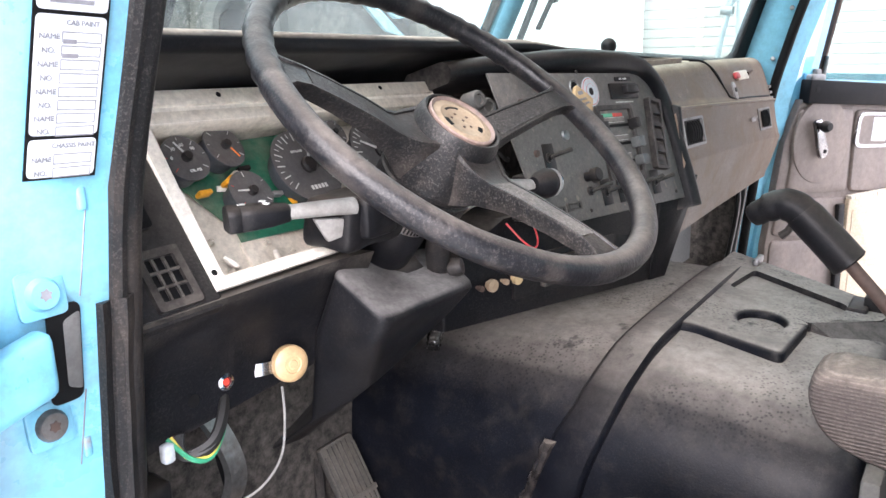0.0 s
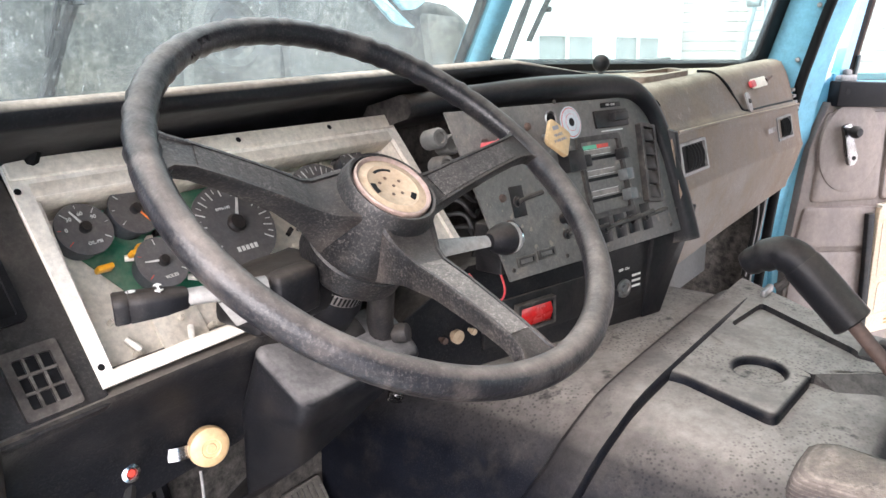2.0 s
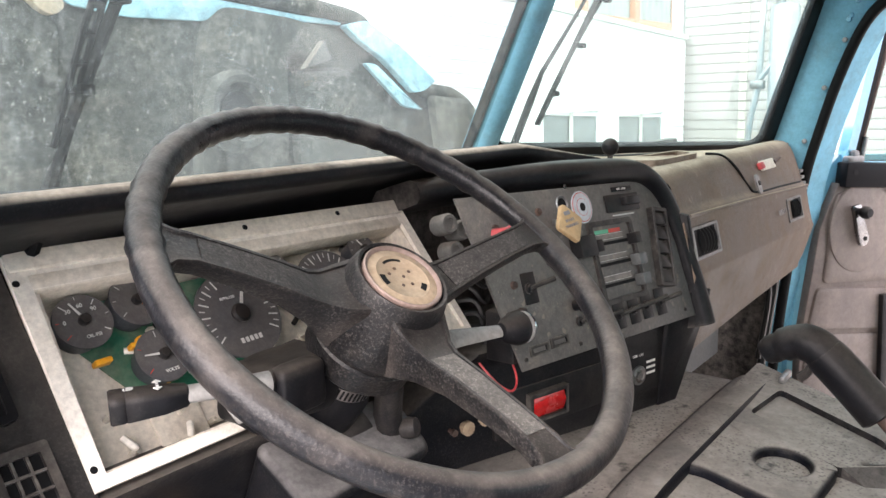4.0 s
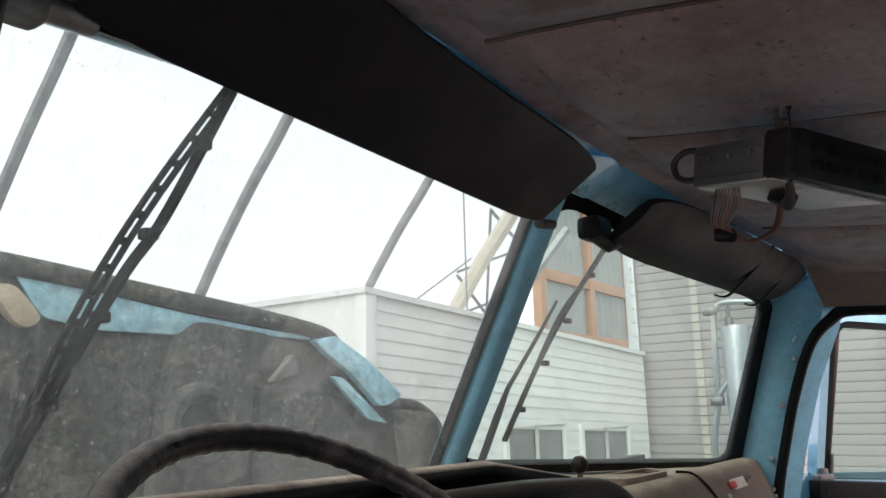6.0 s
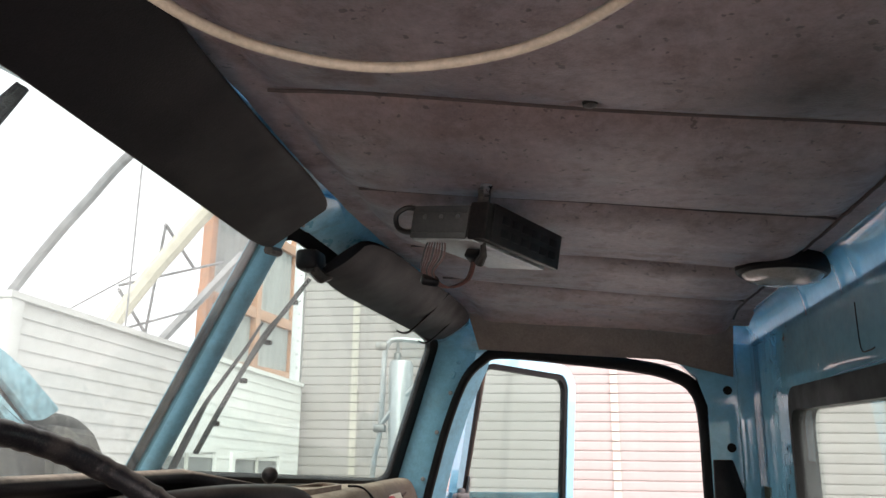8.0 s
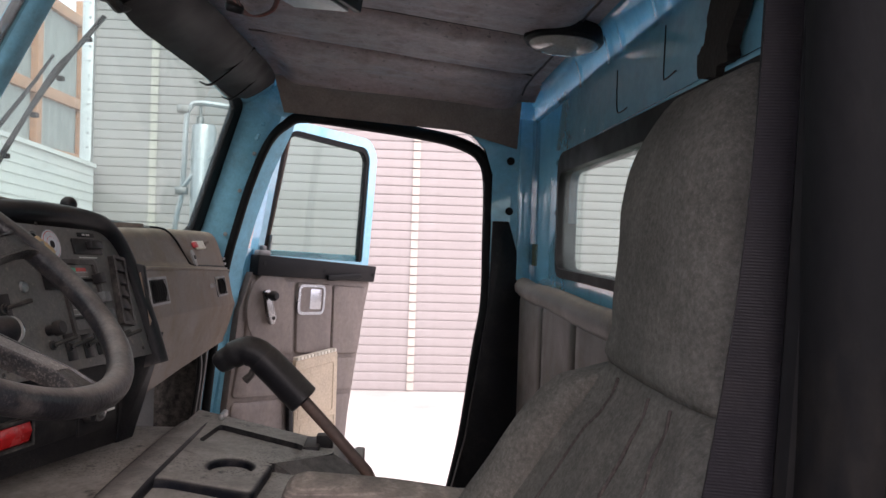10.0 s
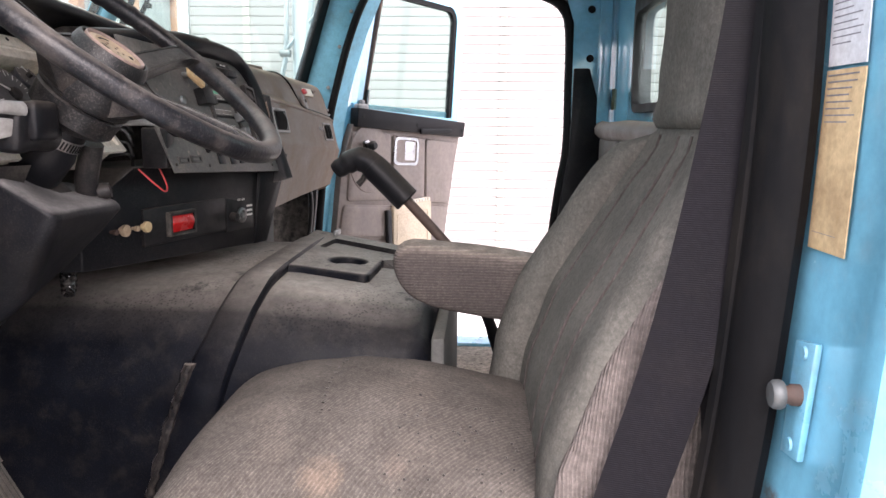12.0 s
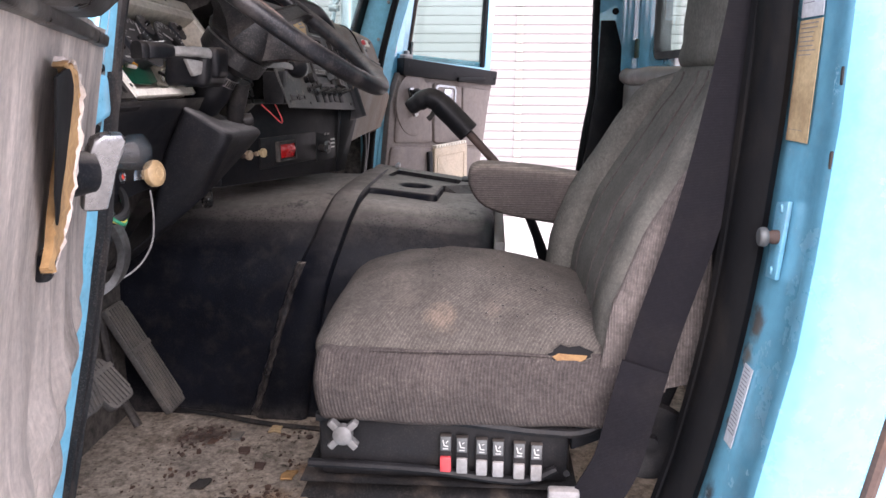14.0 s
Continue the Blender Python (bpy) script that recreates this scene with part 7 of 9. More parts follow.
for sx in (-1, 1):
    bm = NB()
    prism(bm, [(0.002, -0.0011, 0), (0.0075, -0.0011, 0), (0.0075, -0.0038, 0), (0.013, 0, 0), (0.0075, 0.0038, 0), (0.0075, 0.0011, 0), (0.002, 0.0011, 0)], (0, 0, 0.0012), 0, am @ pose(-0.006, 0, 0, 0, 0, 90 * sx))
    part("arrow_mark", bm, INK, tip)
bm = NB()
lathe(bm, [(0, 0), (0.0045, 0), (0.0045, 0.0012), (0, 0.0013)], am @ Matrix.Translation((0.018, 0.0, 0)), 12)
part("lamp_mark", bm, INK, tip)
lever = thing("column_lever", (0.86, 0.55, 1.18), "grey lever with a round black and chrome knob on the column", "lever")
bm = NB()
tube(bm, [(0.815, 0.545, 1.19), (0.85, 0.538, 1.187), (0.89, 0.530, 1.184), (0.955, 0.515, 1.178)], [0.020, 0.016, 0.0115, 0.008], 12, flat=0.6)
part("stem", bm, STEMGREY, lever)
bm = NB()
KNB = axis_m((0.980, 0.508, 1.176), (1, -0.25, -0.05))
lathe(bm, [(0, -0.024), (0.010, -0.024), (0.016, -0.015), (0.0205, -0.002), (0.0205, 0.006), (0.018, 0.010), (0, 0.010)], KNB, 24)
kn = part("knob", bm, BLACK_CLEAN, lever)
bm = NB()
lathe(bm, [(0.015, 0.0095), (0.0195, 0.0095), (0.0195, 0.0135), (0.015, 0.0145)], KNB, 24)
part("knob_ring", bm, GREYPLASTIC, kn, "grey ring")
bm = NB()
lathe(bm, [(0, 0.013), (0.0155, 0.013), (0.0165, 0.019), (0.0145, 0.0215), (0.0135, 0.0205), (0, 0.020)], KNB, 24)
part("knob_cap", bm, CHROME, kn, "worn chrome end cap")


# ---- driver's seat
seat = thing("driver_seat", (0.70, 0.12, 0.38), "worn grey-brown fabric truck seat with a torn cushion edge", "seat")


CREST = [(0.40, 0.785), (0.345, 0.812), (0.30, 0.832), (0.246, 0.850), (0.183, 0.857), (0.10, 0.853), (0.015, 0.832), (-0.10, 0.785)]


def seat_top(x, y):
    """Height of the domed cushion at a place."""
    k = min(1.0, abs(x - 0.70) / 0.245)
    z = 0.775 + (lin(CREST, y) - 0.775) * (1 - k ** 2.6)
    z -= 0.004 * math.exp(-((x - 0.60) / 0.012) ** 2) * (0.0 < y < 0.22) + 0.004 * math.exp(-((y - 0.21) / 0.012) ** 2) * (0.6 < x < 0.82)
    return z + 0.004 * noise.noise(V(x * 11, y * 11, 1)) + 0.0015 * noise.noise(V(x * 40, y * 15, 6))


def cushion_shape(p):
    x, y, z = p
    if z > 0.745:
        z = 0.745 + (z - 0.745) / 0.06 * (seat_top(x, y) - 0.745)
    x += 0.004 * noise.noise(V(y * 9, z * 9, 4)) * (abs(x - 0.70) > 0.2)
    return x, y - 0.02 * (0.5 - min(1, (z - 0.645) / 0.16)) * (y > 0.25), z


def side_shape(p):
    bulge = 0.010 * math.sin(math.pi * max(0, min(1, (p.z - 0.645) / 0.125)))
    wr = 0.004 * noise.noise(V(p.y * 14, p.z * 20, 2)) + 0.003 * math.sin((p.y + p.z * 1.3) * 70) * max(0, 0.08 - p.y) * 5
    return p.x + (wr - bulge) * (1 if p.x < 0.7 else -1) * (abs(p.x - 0.7) > 0.2), p.y + bulge * (p.y > 0.25) - 0.012 * (p.y > 0.25), p.z + (0.010 * noise.noise(V(p.x * 7, p.y * 7, 3)) if p.z < 0.66 else 0)


bm = NB()
rbox(bm, (0.459, -0.105, 0.69), (0.945, 0.372, 0.805), 0.05, 30, cushion_shape)
part("cushion", bm, SEATTOP, seat, "dusty flattened seat cushion", angle=80)
bm = NB()
rbox(bm, (0.460, -0.10, 0.642), (0.945, 0.374, 0.768), 0.016, 30, side_shape)
part("cushion_side", bm, FABRIC, seat, "ribbed cushion border", angle=80)
bm = NB()
tube(bm, spline([(0.4605, -0.02, 0.758), (0.4580, 0.1, 0.764), (0.4585, 0.24, 0.763), (0.472, 0.332, 0.760), (0.52, 0.364, 0.762), (0.7, 0.370, 0.765), (0.9, 0.364, 0.763)], 6), 0.0026, 8)
part("seam", bm, FABRIC, seat)
for pts in ([(0.60, 0.02, 0), (0.598, 0.12, 0), (0.60, 0.2, 0)], [(0.605, 0.20, 0), (0.70, 0.205, 0), (0.80, 0.2, 0)]):
    for q in spline(pts, 5):
        bm = NB()
        rbox(bm, (q.x - 0.0016, q.y - 0.0022, seat_top(q.x, q.y) - 0.001), (q.x + 0.0016, q.y + 0.0022, seat_top(q.x, q.y) + 0.0012), 0.001, 2)
        part("stitch_hole", bm, BLACK_CLEAN, seat)
# torn edge with foam showing in a dark slit
def torn_oval(cy, cz, ry, rz, seed, x, n_=22):
    out = []
    for k in range(n_):
        a = 2 * math.pi * k / n_
        rr = 1 + 0.35 * noise.noise(V(math.cos(a) * 3.5, math.sin(a) * 3.5, seed))
        out.append(V(x + 0.35 * rz * max(0, math.sin(a)) * rr, cy + ry * math.cos(a) * rr, cz + rz * math.sin(a) * rr))
    return out


bm = NB()
prism(bm, torn_oval(-0.012, 0.764, 0.030, 0.013, 3, 0.4575), (0.01, 0, 0))
tear = part("seat_tear", bm, GASKET, seat, "dark torn slit")
bm = NB()
prism(bm, torn_oval(-0.012, 0.761, 0.024, 0.009, 3, 0.4568), (0.006, 0, 0), 0.001)
part("torn_foam", bm, FOAM, tear, "yellow foam in the tear")
bm = NB()
pts = torn_oval(-0.012, 0.765, 0.031, 0.014, 3, 0.4575)
tube(bm, pts, [0.0008 + 0.0018 * abs(noise.noise(p * 120)) for p in pts], 6, closed=True)
part("frayed_edge", bm, SEATTOP, tear)
bm = NB()
for k in range(60):
    x, y = random.gauss(0.57, 0.05), random.gauss(0.02, 0.04)
    s = random.uniform(0.0006, 0.0016)
    z = seat_top(x, y)
    rbox(bm, (x - s, y - s * 1.4, z - 0.001), (x + s, y + s, z + 0.0006 + s), 0.001, 2)
solo("crumbs", bm, BLACK_CLEAN, "dark droppings and crumbs on the seat", "debris", kind="stuff")

# backrest with bolsters and headrest
def back_y(z):
    return lin([(1.50, -0.262), (1.35, -0.236), (1.22, -0.232), (1.15, -0.215), (1.05, -0.155), (0.95, -0.095), (0.85, -0.06), (0.70, -0.04)], z)


def back_half(z):
    return lin([(1.50, 0.132), (1.30, 0.142), (1.22, 0.145), (1.17, 0.175), (1.10, 0.215), (1.0, 0.24), (0.85, 0.25), (0.70, 0.24)], z)


def back_shape(p):
    t, w = p.y, p.x
    z = p.z
    half = back_half(z)
    y = back_y(z)
    bol = 0.03 * max(0.0, abs(w) - 0.62) / 0.38 * (z < 1.16)
    return 0.705 + w * half, y - 0.0 + (t - 1) * lin([(1.5, 0.10), (1.2, 0.10), (1.1, 0.14), (0.8, 0.17), (0.7, 0.17)], z) + bol * t + 0.003 * noise.noise(V(w * 3, z * 14, t)), z


def sections(bm, z0, z1, nz, w0, w1, nw, lift=0.0, top=0.05, px=0.45):
    rows_ = []
    for i in range(nz + 1):
        z = lerp(z0, z1, i / nz)
        e = min((z - z0) / 0.03, (z1 - z) / top, 1.0)
        sq = math.sqrt(max(0, 1 - (1 - max(0, e)) ** 2)) * 0.8 + 0.2
        nar = 1 - 0.35 * (1 - max(0, min(1, (z1 - z) / top))) ** 2 if top > 0.06 else 1
        ring_ = []
        n_ = 28
        for j in range(n_):
            a = 2 * math.pi * j / n_
            cx, sy = math.cos(a), math.sin(a)
            cx = math.copysign(abs(cx) ** px, cx) * nar
            sy = math.copysign(abs(sy) ** 0.55, sy)
            w = lerp(w0, lin(w1, z) if isinstance(w1, list) else w1, 0.5 + 0.5 * cx * (0.86 + 0.14 * sq))
            q = Vector(back_shape(V(w, 0.5 + 0.5 * sy * sq, z)))
            q.y += lift * (sy > 0)
            ring_.append(q)
        rows_.append(ring_)
    loft(bm, rows_)


bm = NB()
sections(bm, 0.70, 1.215, 26, -1.0, 1.0, 10)
part("backrest", bm, VELOUR, seat, "grey velour backrest", angle=70)
for w in (-0.55, -0.2, 0.45):
    bm = NB()
    tube(bm, [Vector(back_shape(V(w * (1 - 0.12 * (z > 1.12)), 1.0, z))) + V(0, -0.0006, 0) for z in [0.80 + 0.0195 * k for k in range(20)]], 0.0024, 6)
    part("seam", bm, FABRIC, seat)
for s in (-1, 1):
    bm = NB()
    sections(bm, 0.71, 1.175, 24, *((-1.03, [(0.71, -0.88), (0.85, -0.80), (1.0, -0.84), (1.10, -0.93), (1.175, -1.0)]) if s < 0 else (0.70, 1.03)), 8, -0.04 if s < 0 else 0.022)
    part("bolster", bm, FABRIC_X if s < 0 else VELOUR, seat, "ribbed side bolster" if s < 0 else "", angle=70)
bm = NB()
sections(bm, 1.17, 1.475, 30, -1.0, 1.0, 8, 0.012, 0.10, 0.5)
part("headrest", bm, VELOUR, seat, "tall grey headrest", angle=70)
# armrest on the tunnel side
bm = NB()
prof = spline([(a_[0], a_[1], 0) for a_ in ((0.128, 0.988), (0.152, 0.978), (0.157, 0.945), (0.135, 0.905), (0.09, 0.882), (0.02, 0.868), (-0.06, 0.856), (-0.14, 0.848), (-0.14, 0.955), (-0.08, 0.966), (0.02, 0.98), (0.128, 0.988))], 3)[:-1]
rings_ = []
cy_, cz_ = 0.0, 0.92
for x, k in ((0.962, 0.80), (0.967, 0.92), (0.980, 0.985), (1.0, 1.0), (1.02, 1.0), (1.04, 0.985), (1.053, 0.92), (1.058, 0.80)):
    rings_.append([V(x, cy_ + (p.x - cy_) * (1 - (1 - k) * 0.35), cz_ + (p.y - cz_) * k) for p in [Vector((q[0], q[1])) for q in prof]])
loft(bm, rings_)
part("armrest", bm, FABRIC_Z, seat, "ribbed fabric armrest", angle=70)
# suspension base with controls
base = NB()
box(base, (0.478, -0.02, 0.545), (0.93, 0.37, 0.645), 0.012)
prism(base, [(0.478, -0.02, 0.60), (0.478, -0.16, 0.66), (0.478, -0.18, 0.72), (0.478, -0.15, 0.73), (0.478, -0.02, 0.645)], (0.45, 0, 0), 0.006)
part("base_panel", base, SEATPLASTIC, seat, "black plastic seat base panel")
bm = NB()
tube(bm, spline([(0.474, 0.37, 0.648), (0.47, 0.2, 0.652), (0.47, 0.03, 0.636), (0.47, -0.05, 0.642), (0.472, -0.12, 0.70)], 6), 0.008, 8)
tube(bm, spline([(0.474, 0.385, 0.57), (0.47, 0.2, 0.566), (0.47, 0.06, 0.553), (0.47, 0.0, 0.575)], 6), 0.007, 8)
part("base_lip", bm, SEATPLASTIC, seat)
bm = NB()
rows = []
for k in range(25):
    z = 0.545 - 0.165 * k / 24
    o = 0.012 * math.cos(k * math.pi / 2)
    rows.append([V(x, y, z) for x, y in ((0.472 - o, -0.02 - o), (0.472 - o, 0.385 + o), (0.935 + o, 0.385 + o), (0.935 + o, -0.02 - o))])
loft(bm, rows)
part("bellows", bm, RUBBER, seat, "black rubber bellows", angle=80)
bm = NB()
for k in range(4):
    a = math.pi / 4 + math.pi / 2 * k
    m = axis_m((0.462, 0.326, 0.628), (-1, 0, 0.05), (0, 1, 0)) @ pose(0, 0, 0, 0, 0, math.degrees(a))
    box(bm, (0.0, -0.0055, -0.004), (0.029, 0.0055, 0.014), 0.002, m)
lathe(bm, [(0, 0.0), (0.015, 0.0), (0.015, 0.015), (0.011, 0.018), (0, 0.018)], axis_m((0.462, 0.326, 0.628), (-1, 0, 0.05)), 20)
part("star_knob", bm, KNOBGREY, seat, "grey four-armed star knob")
for k, y in enumerate((0.170, 0.145, 0.115, 0.090, 0.058, 0.032)):
    z = 0.615 - 0.07 * (0.17 - y)
    bm = NB()
    box(bm, (0.463, y - 0.0095, z - 0.047), (0.474, y + 0.0095, z + 0.012), 0.002)
    rk = part("seat_switch", bm, BLACK_CLEAN, seat, "rocker switch with a grey key")
    bm = NB()
    box(bm, (0.458, y - 0.0085, z - 0.046), (0.466, y + 0.0085, z - 0.021), 0.002)
    part("key", bm, REDMATTE if k == 0 else GREYPLASTIC, rk, "red key" if k == 0 else "grey key")
    bm = NB()
    box(bm, (0.461, y - 0.008, z - 0.012), (0.464, y + 0.008, z + 0.011), 0.001)
    part("symbol_tile", bm, RADIOGREY, rk)
    bm = NB()
    tube(bm, [(0.4605, y + 0.004, z + 0.006), (0.4605, y + 0.002, z - 0.003), (0.4605, y - 0.004, z - 0.004)], 0.0008, 5)
    tube(bm, [(0.4605, y - 0.0035, z + 0.005), (0.4605, y - 0.0005, z + 0.001 + 0.0015 * (k % 3))], 0.0006, 5)
    box(bm, (0.4602, y - 0.004, z - 0.0085), (0.4608, y + 0.004, z - 0.0075))
    part("symbol", bm, INK, rk)
bm = NB()
lathe(bm, [(0.045, 0), (0.058, 0.004), (0.062, 0.012), (0.058, 0.02), (0.045, 0.02), (0.03, 0.012), (0.012, 0.012), (0.010, 0.024), (0, 0.024)], axis_m((0.475, -0.135, 0.63), (-1, 0, 0)), 30)
part("recliner_wheel", bm, SEATPLASTIC, seat, "round black recliner wheel")

# seat belt: shoulder strap, second strap and anchor
belt = thing("seat_belt", (0.42, -0.15, 0.56), "black webbing seat belt with a stitched lower strap", "seat belt")
bm = NB()
strap(bm, spline([(0.44, -0.245, 1.62), (0.438, -0.237, 1.40), (0.432, -0.222, 1.25), (0.428, -0.192, 1.07), (0.424, -0.165, 0.95), (0.42, -0.13, 0.83), (0.418, -0.112, 0.755)], 6), 0.062, 0.004, (0.3, 1, 0.35))
part("shoulder_strap", bm, WEBBING, belt)
bm = NB()
strap(bm, spline([(0.415, -0.112, 0.765), (0.41, -0.096, 0.70), (0.408, -0.078, 0.62), (0.405, -0.045, 0.55), (0.41, -0.035, 0.47)], 6), 0.066, 0.006, (0.2, 1, 0.3))
part("lower_strap", bm, WEBBING, belt)
bm = NB()
strap(bm, [(0.445, -0.235, 1.55), (0.448, -0.228, 1.2), (0.45, -0.218, 0.95), (0.452, -0.21, 0.80)], 0.046, 0.003, (0.3, 1, 0.2))
part("inner_strap", bm, WEBBING, belt)
tongue_ = thing("belt_anchor", (0.415, 0.0, 0.55), "rusty steel belt tongue in a grey latch", "belt latch")
bm = NB()
prism(bm, [(p[0], p[1], 0) for p in rpoly([(-0.016, 0.0), (0.016, 0.0), (0.017, 0.04), (-0.017, 0.04)], 0.010)], (0, 0, 0.003), 0, axis_m((0.41, -0.008, 0.575), (-1, 0.1, 0), (0, 1, -0.1)))
part("tongue", bm, RUST, tongue_)
bm = NB()
lathe(bm, [(0, 0), (0.005, 0), (0.005, 0.0006), (0, 0.0007)], axis_m((0.4066, -0.008, 0.602), (-1, 0.1, 0)), 12)
part("slot", bm, GASKET, tongue_)
bm = NB()
box(bm, (0.398, -0.028, 0.50), (0.418, 0.018, 0.578), 0.005, pose(0, 0, 0, 0, 0, 0))
part("latch", bm, GREYPLASTIC, tongue_)

# ---- gear lever
lev = thing("gear_lever", (1.30, -0.12, 0.38), "gear lever, black pistol-grip rubber handle on a rusty rod", "gear lever")
bm = NB()
tube(bm, [(1.32, 0.18, 1.038), (1.32, 0.12, 0.974), (1.32, 0.055, 0.902), (1.322, 0.02, 0.83)], 0.0105, 10)
part("upper_rod", bm, RUST, lev, "rust-brown rod")
bm = NB()
tube(bm, spline([(1.322, 0.02, 0.835), (1.322, -0.01, 0.763), (1.324, -0.06, 0.62), (1.325, -0.12, 0.50), (1.325, -0.14, 0.39)], 5), [0.012] * 6 + [0.014] * 8 + [0.016] * 7, 10)
part("lower_rod", bm, BLACK_CLEAN, lev, "black lower rod")
bm = NB()
tube(bm, spline([(1.32, 0.166, 1.024), (1.32, 0.18, 1.038), (1.32, 0.21, 1.068), (1.32, 0.240, 1.097)], 5), [0.026, 0.0285] + [0.0282] * 12 + [0.0275, 0.0265], 20)
grip = part("grip", bm, BLACK_CLEAN, lev, "black rubber grip")
bm = NB()
tube(bm, spline([(1.32, 0.236, 1.093), (1.32, 0.250, 1.104), (1.321, 0.272, 1.107), (1.322, 0.295, 1.096), (1.323, 0.310, 1.086), (1.323, 0.318, 1.080)], 4), [0.0262] * 4 + [0.0258] * 4 + [0.0235] * 4 + [0.020] * 4 + [0.0185, 0.018, 0.0165, 0.013, 0.006], 18)
part("grip_head", bm, BLACK_CLEAN, grip)
bm = NB()
tube(bm, [(1.32, 0.25, 1.085), (1.32, 0.258, 1.066), (1.32, 0.268, 1.056)], [0.005, 0.006, 0.007], 8)
part("splitter_switch", bm, BLACK_CLEAN, grip, "small splitter switch")
bm = NB()
lathe(bm, [(0.05, 0), (0.05, 0.01), (0.035, 0.03), (0.022, 0.06), (0.016, 0.065)], Matrix.Translation((1.325, -0.14, 0.375)), 18)
part("boot", bm, RUBBER, lev, "rubber boot")
# handbrake valve bracket behind the tunnel
valve = thing("valve_bracket", (1.50, -0.10, 0.38), "pale valve bracket with black fittings behind the engine cover", "valve")
bm = NB()
prism(bm, [(p[0], -0.085, p[1]) for p in rpoly([(1.46, 0.38), (1.60, 0.38), (1.60, 0.66), (1.46, 0.66)], 0.03)], (0, -0.02, 0), 0.003)
part("plate", bm, CREAM, valve)
for x, z, r_ in ((1.49, 0.62, 0.018), (1.55, 0.60, 0.025), (1.52, 0.55, 0.03), (1.57, 0.53, 0.02)):
    bm = NB()
    lathe(bm, [(0, 0), (r_, 0), (r_, 0.012), (r_ * 0.7, 0.02), (0, 0.022)], axis_m((x, -0.084, z), (-0.2, 1, 0)), 14)
    part("fitting", bm, BLACK_CLEAN, valve)

# ---- litter on the floor
bm = NB()
rc = random.Random(5)
for k in range(900):
    if k % 2:
        x, y = rc.gauss(0.62, 0.05), rc.gauss(0.53, 0.035)
        if k % 5 == 0:
            x, y = rc.gauss(0.93, 0.04), rc.gauss(0.74, 0.05)
    else:
        x, y = 0.42 + 0.56 * rc.random(), 0.40 + 0.42 * rc.random() ** 0.8
    if not (0.40 < x < 1.03 and 0.38 < y < 0.90) or noise.noise(V(x * 14, y * 14, 1)) < -0.05:
        continue
    s = 0.0014 + 0.0055 * rc.random() ** 4
    a0 = rc.random() * 6.28
    pts = [(x + s * (0.5 + 0.8 * rc.random()) * math.cos(a0 + a) * 1.5, y + s * (0.5 + 0.8 * rc.random()) * math.sin(a0 + a), 0.3795 + s * 0.5 * rc.random()) for a in (0.2, 1.3, 2.4, 3.6, 4.9)]
    prism(bm, pts, (0, 0, s * (0.25 + 0.5 * rc.random())), 0)
solo("floor_crumbs", bm, RUST, "dark crumbs of dried mud strewn over the floor", "debris", kind="stuff")
for x, y, s, mt, label in ((0.765, 0.50, 0.018, FIBRE, "brown curled leaf on the floor"), (0.72, 0.66, 0.018, DARKFOAM, "dark dirt clod on the floor"), (0.86, 0.62, 0.016, RUST, "dry brown leaf on the floor"), (0.80, 0.57, 0.014, RUST, "brown scrap on the floor"), (0.66, 0.60, 0.015, DARKFOAM, "dark dirt clod on the floor"), (0.93, 0.66, 0.018, PUTTY, "grey paper scrap on the floor"), (0.60, 0.52, 0.018, DARKFOAM, "dark dirt clod on the floor"), (0.90, 0.70, 0.012, RUST, "brown scrap on the floor"), (0.97, 0.58, 0.02, TANPAPER, "brown curled leaf on the floor")):
    bm = NB()
    rbox(bm, (x - s, y - s * 0.8, 0.381), (x + s, y + s * 0.7, 0.381 + s * 0.3), s * 0.14, 7, lambda p: p + V(0.3 * s * noise.noise(p * 30), 0.5 * s * noise.noise(p * 33 + V(3, 0, 0)), 0.25 * s * abs(noise.noise(p * 50))))
    solo("leaf" if "leaf" in label else "dirt_clod" if "clod" in label else "scrap", bm, mt, label, "litter", "floor litter")

# ---- passenger door, standing open
PD = Matrix.Translation((2.62, 0.50, 0)) @ Matrix(((0.8206, 0.5715, 0, 0), (-0.5715, 0.8206, 0, 0), (0, 0, 1, 0), (0, 0, 0, 1)))
pdoor = thing("passenger_door", (2.62, 0.50, 0.40), "open light blue truck door with brown vinyl trim and window", "door")


def door_part(name, pts, y0, y1, material, label="", parent=None, bev=0.003, r=0.0):
    bm = NB()
    p2 = rpoly(pts, r) if r else [Vector(p) for p in pts]
    prism(bm, [(p[0], y0, p[1]) for p in p2], (0, y1 - y0, 0), bev, PD)
    return part(name, bm, material, parent or pdoor, label)


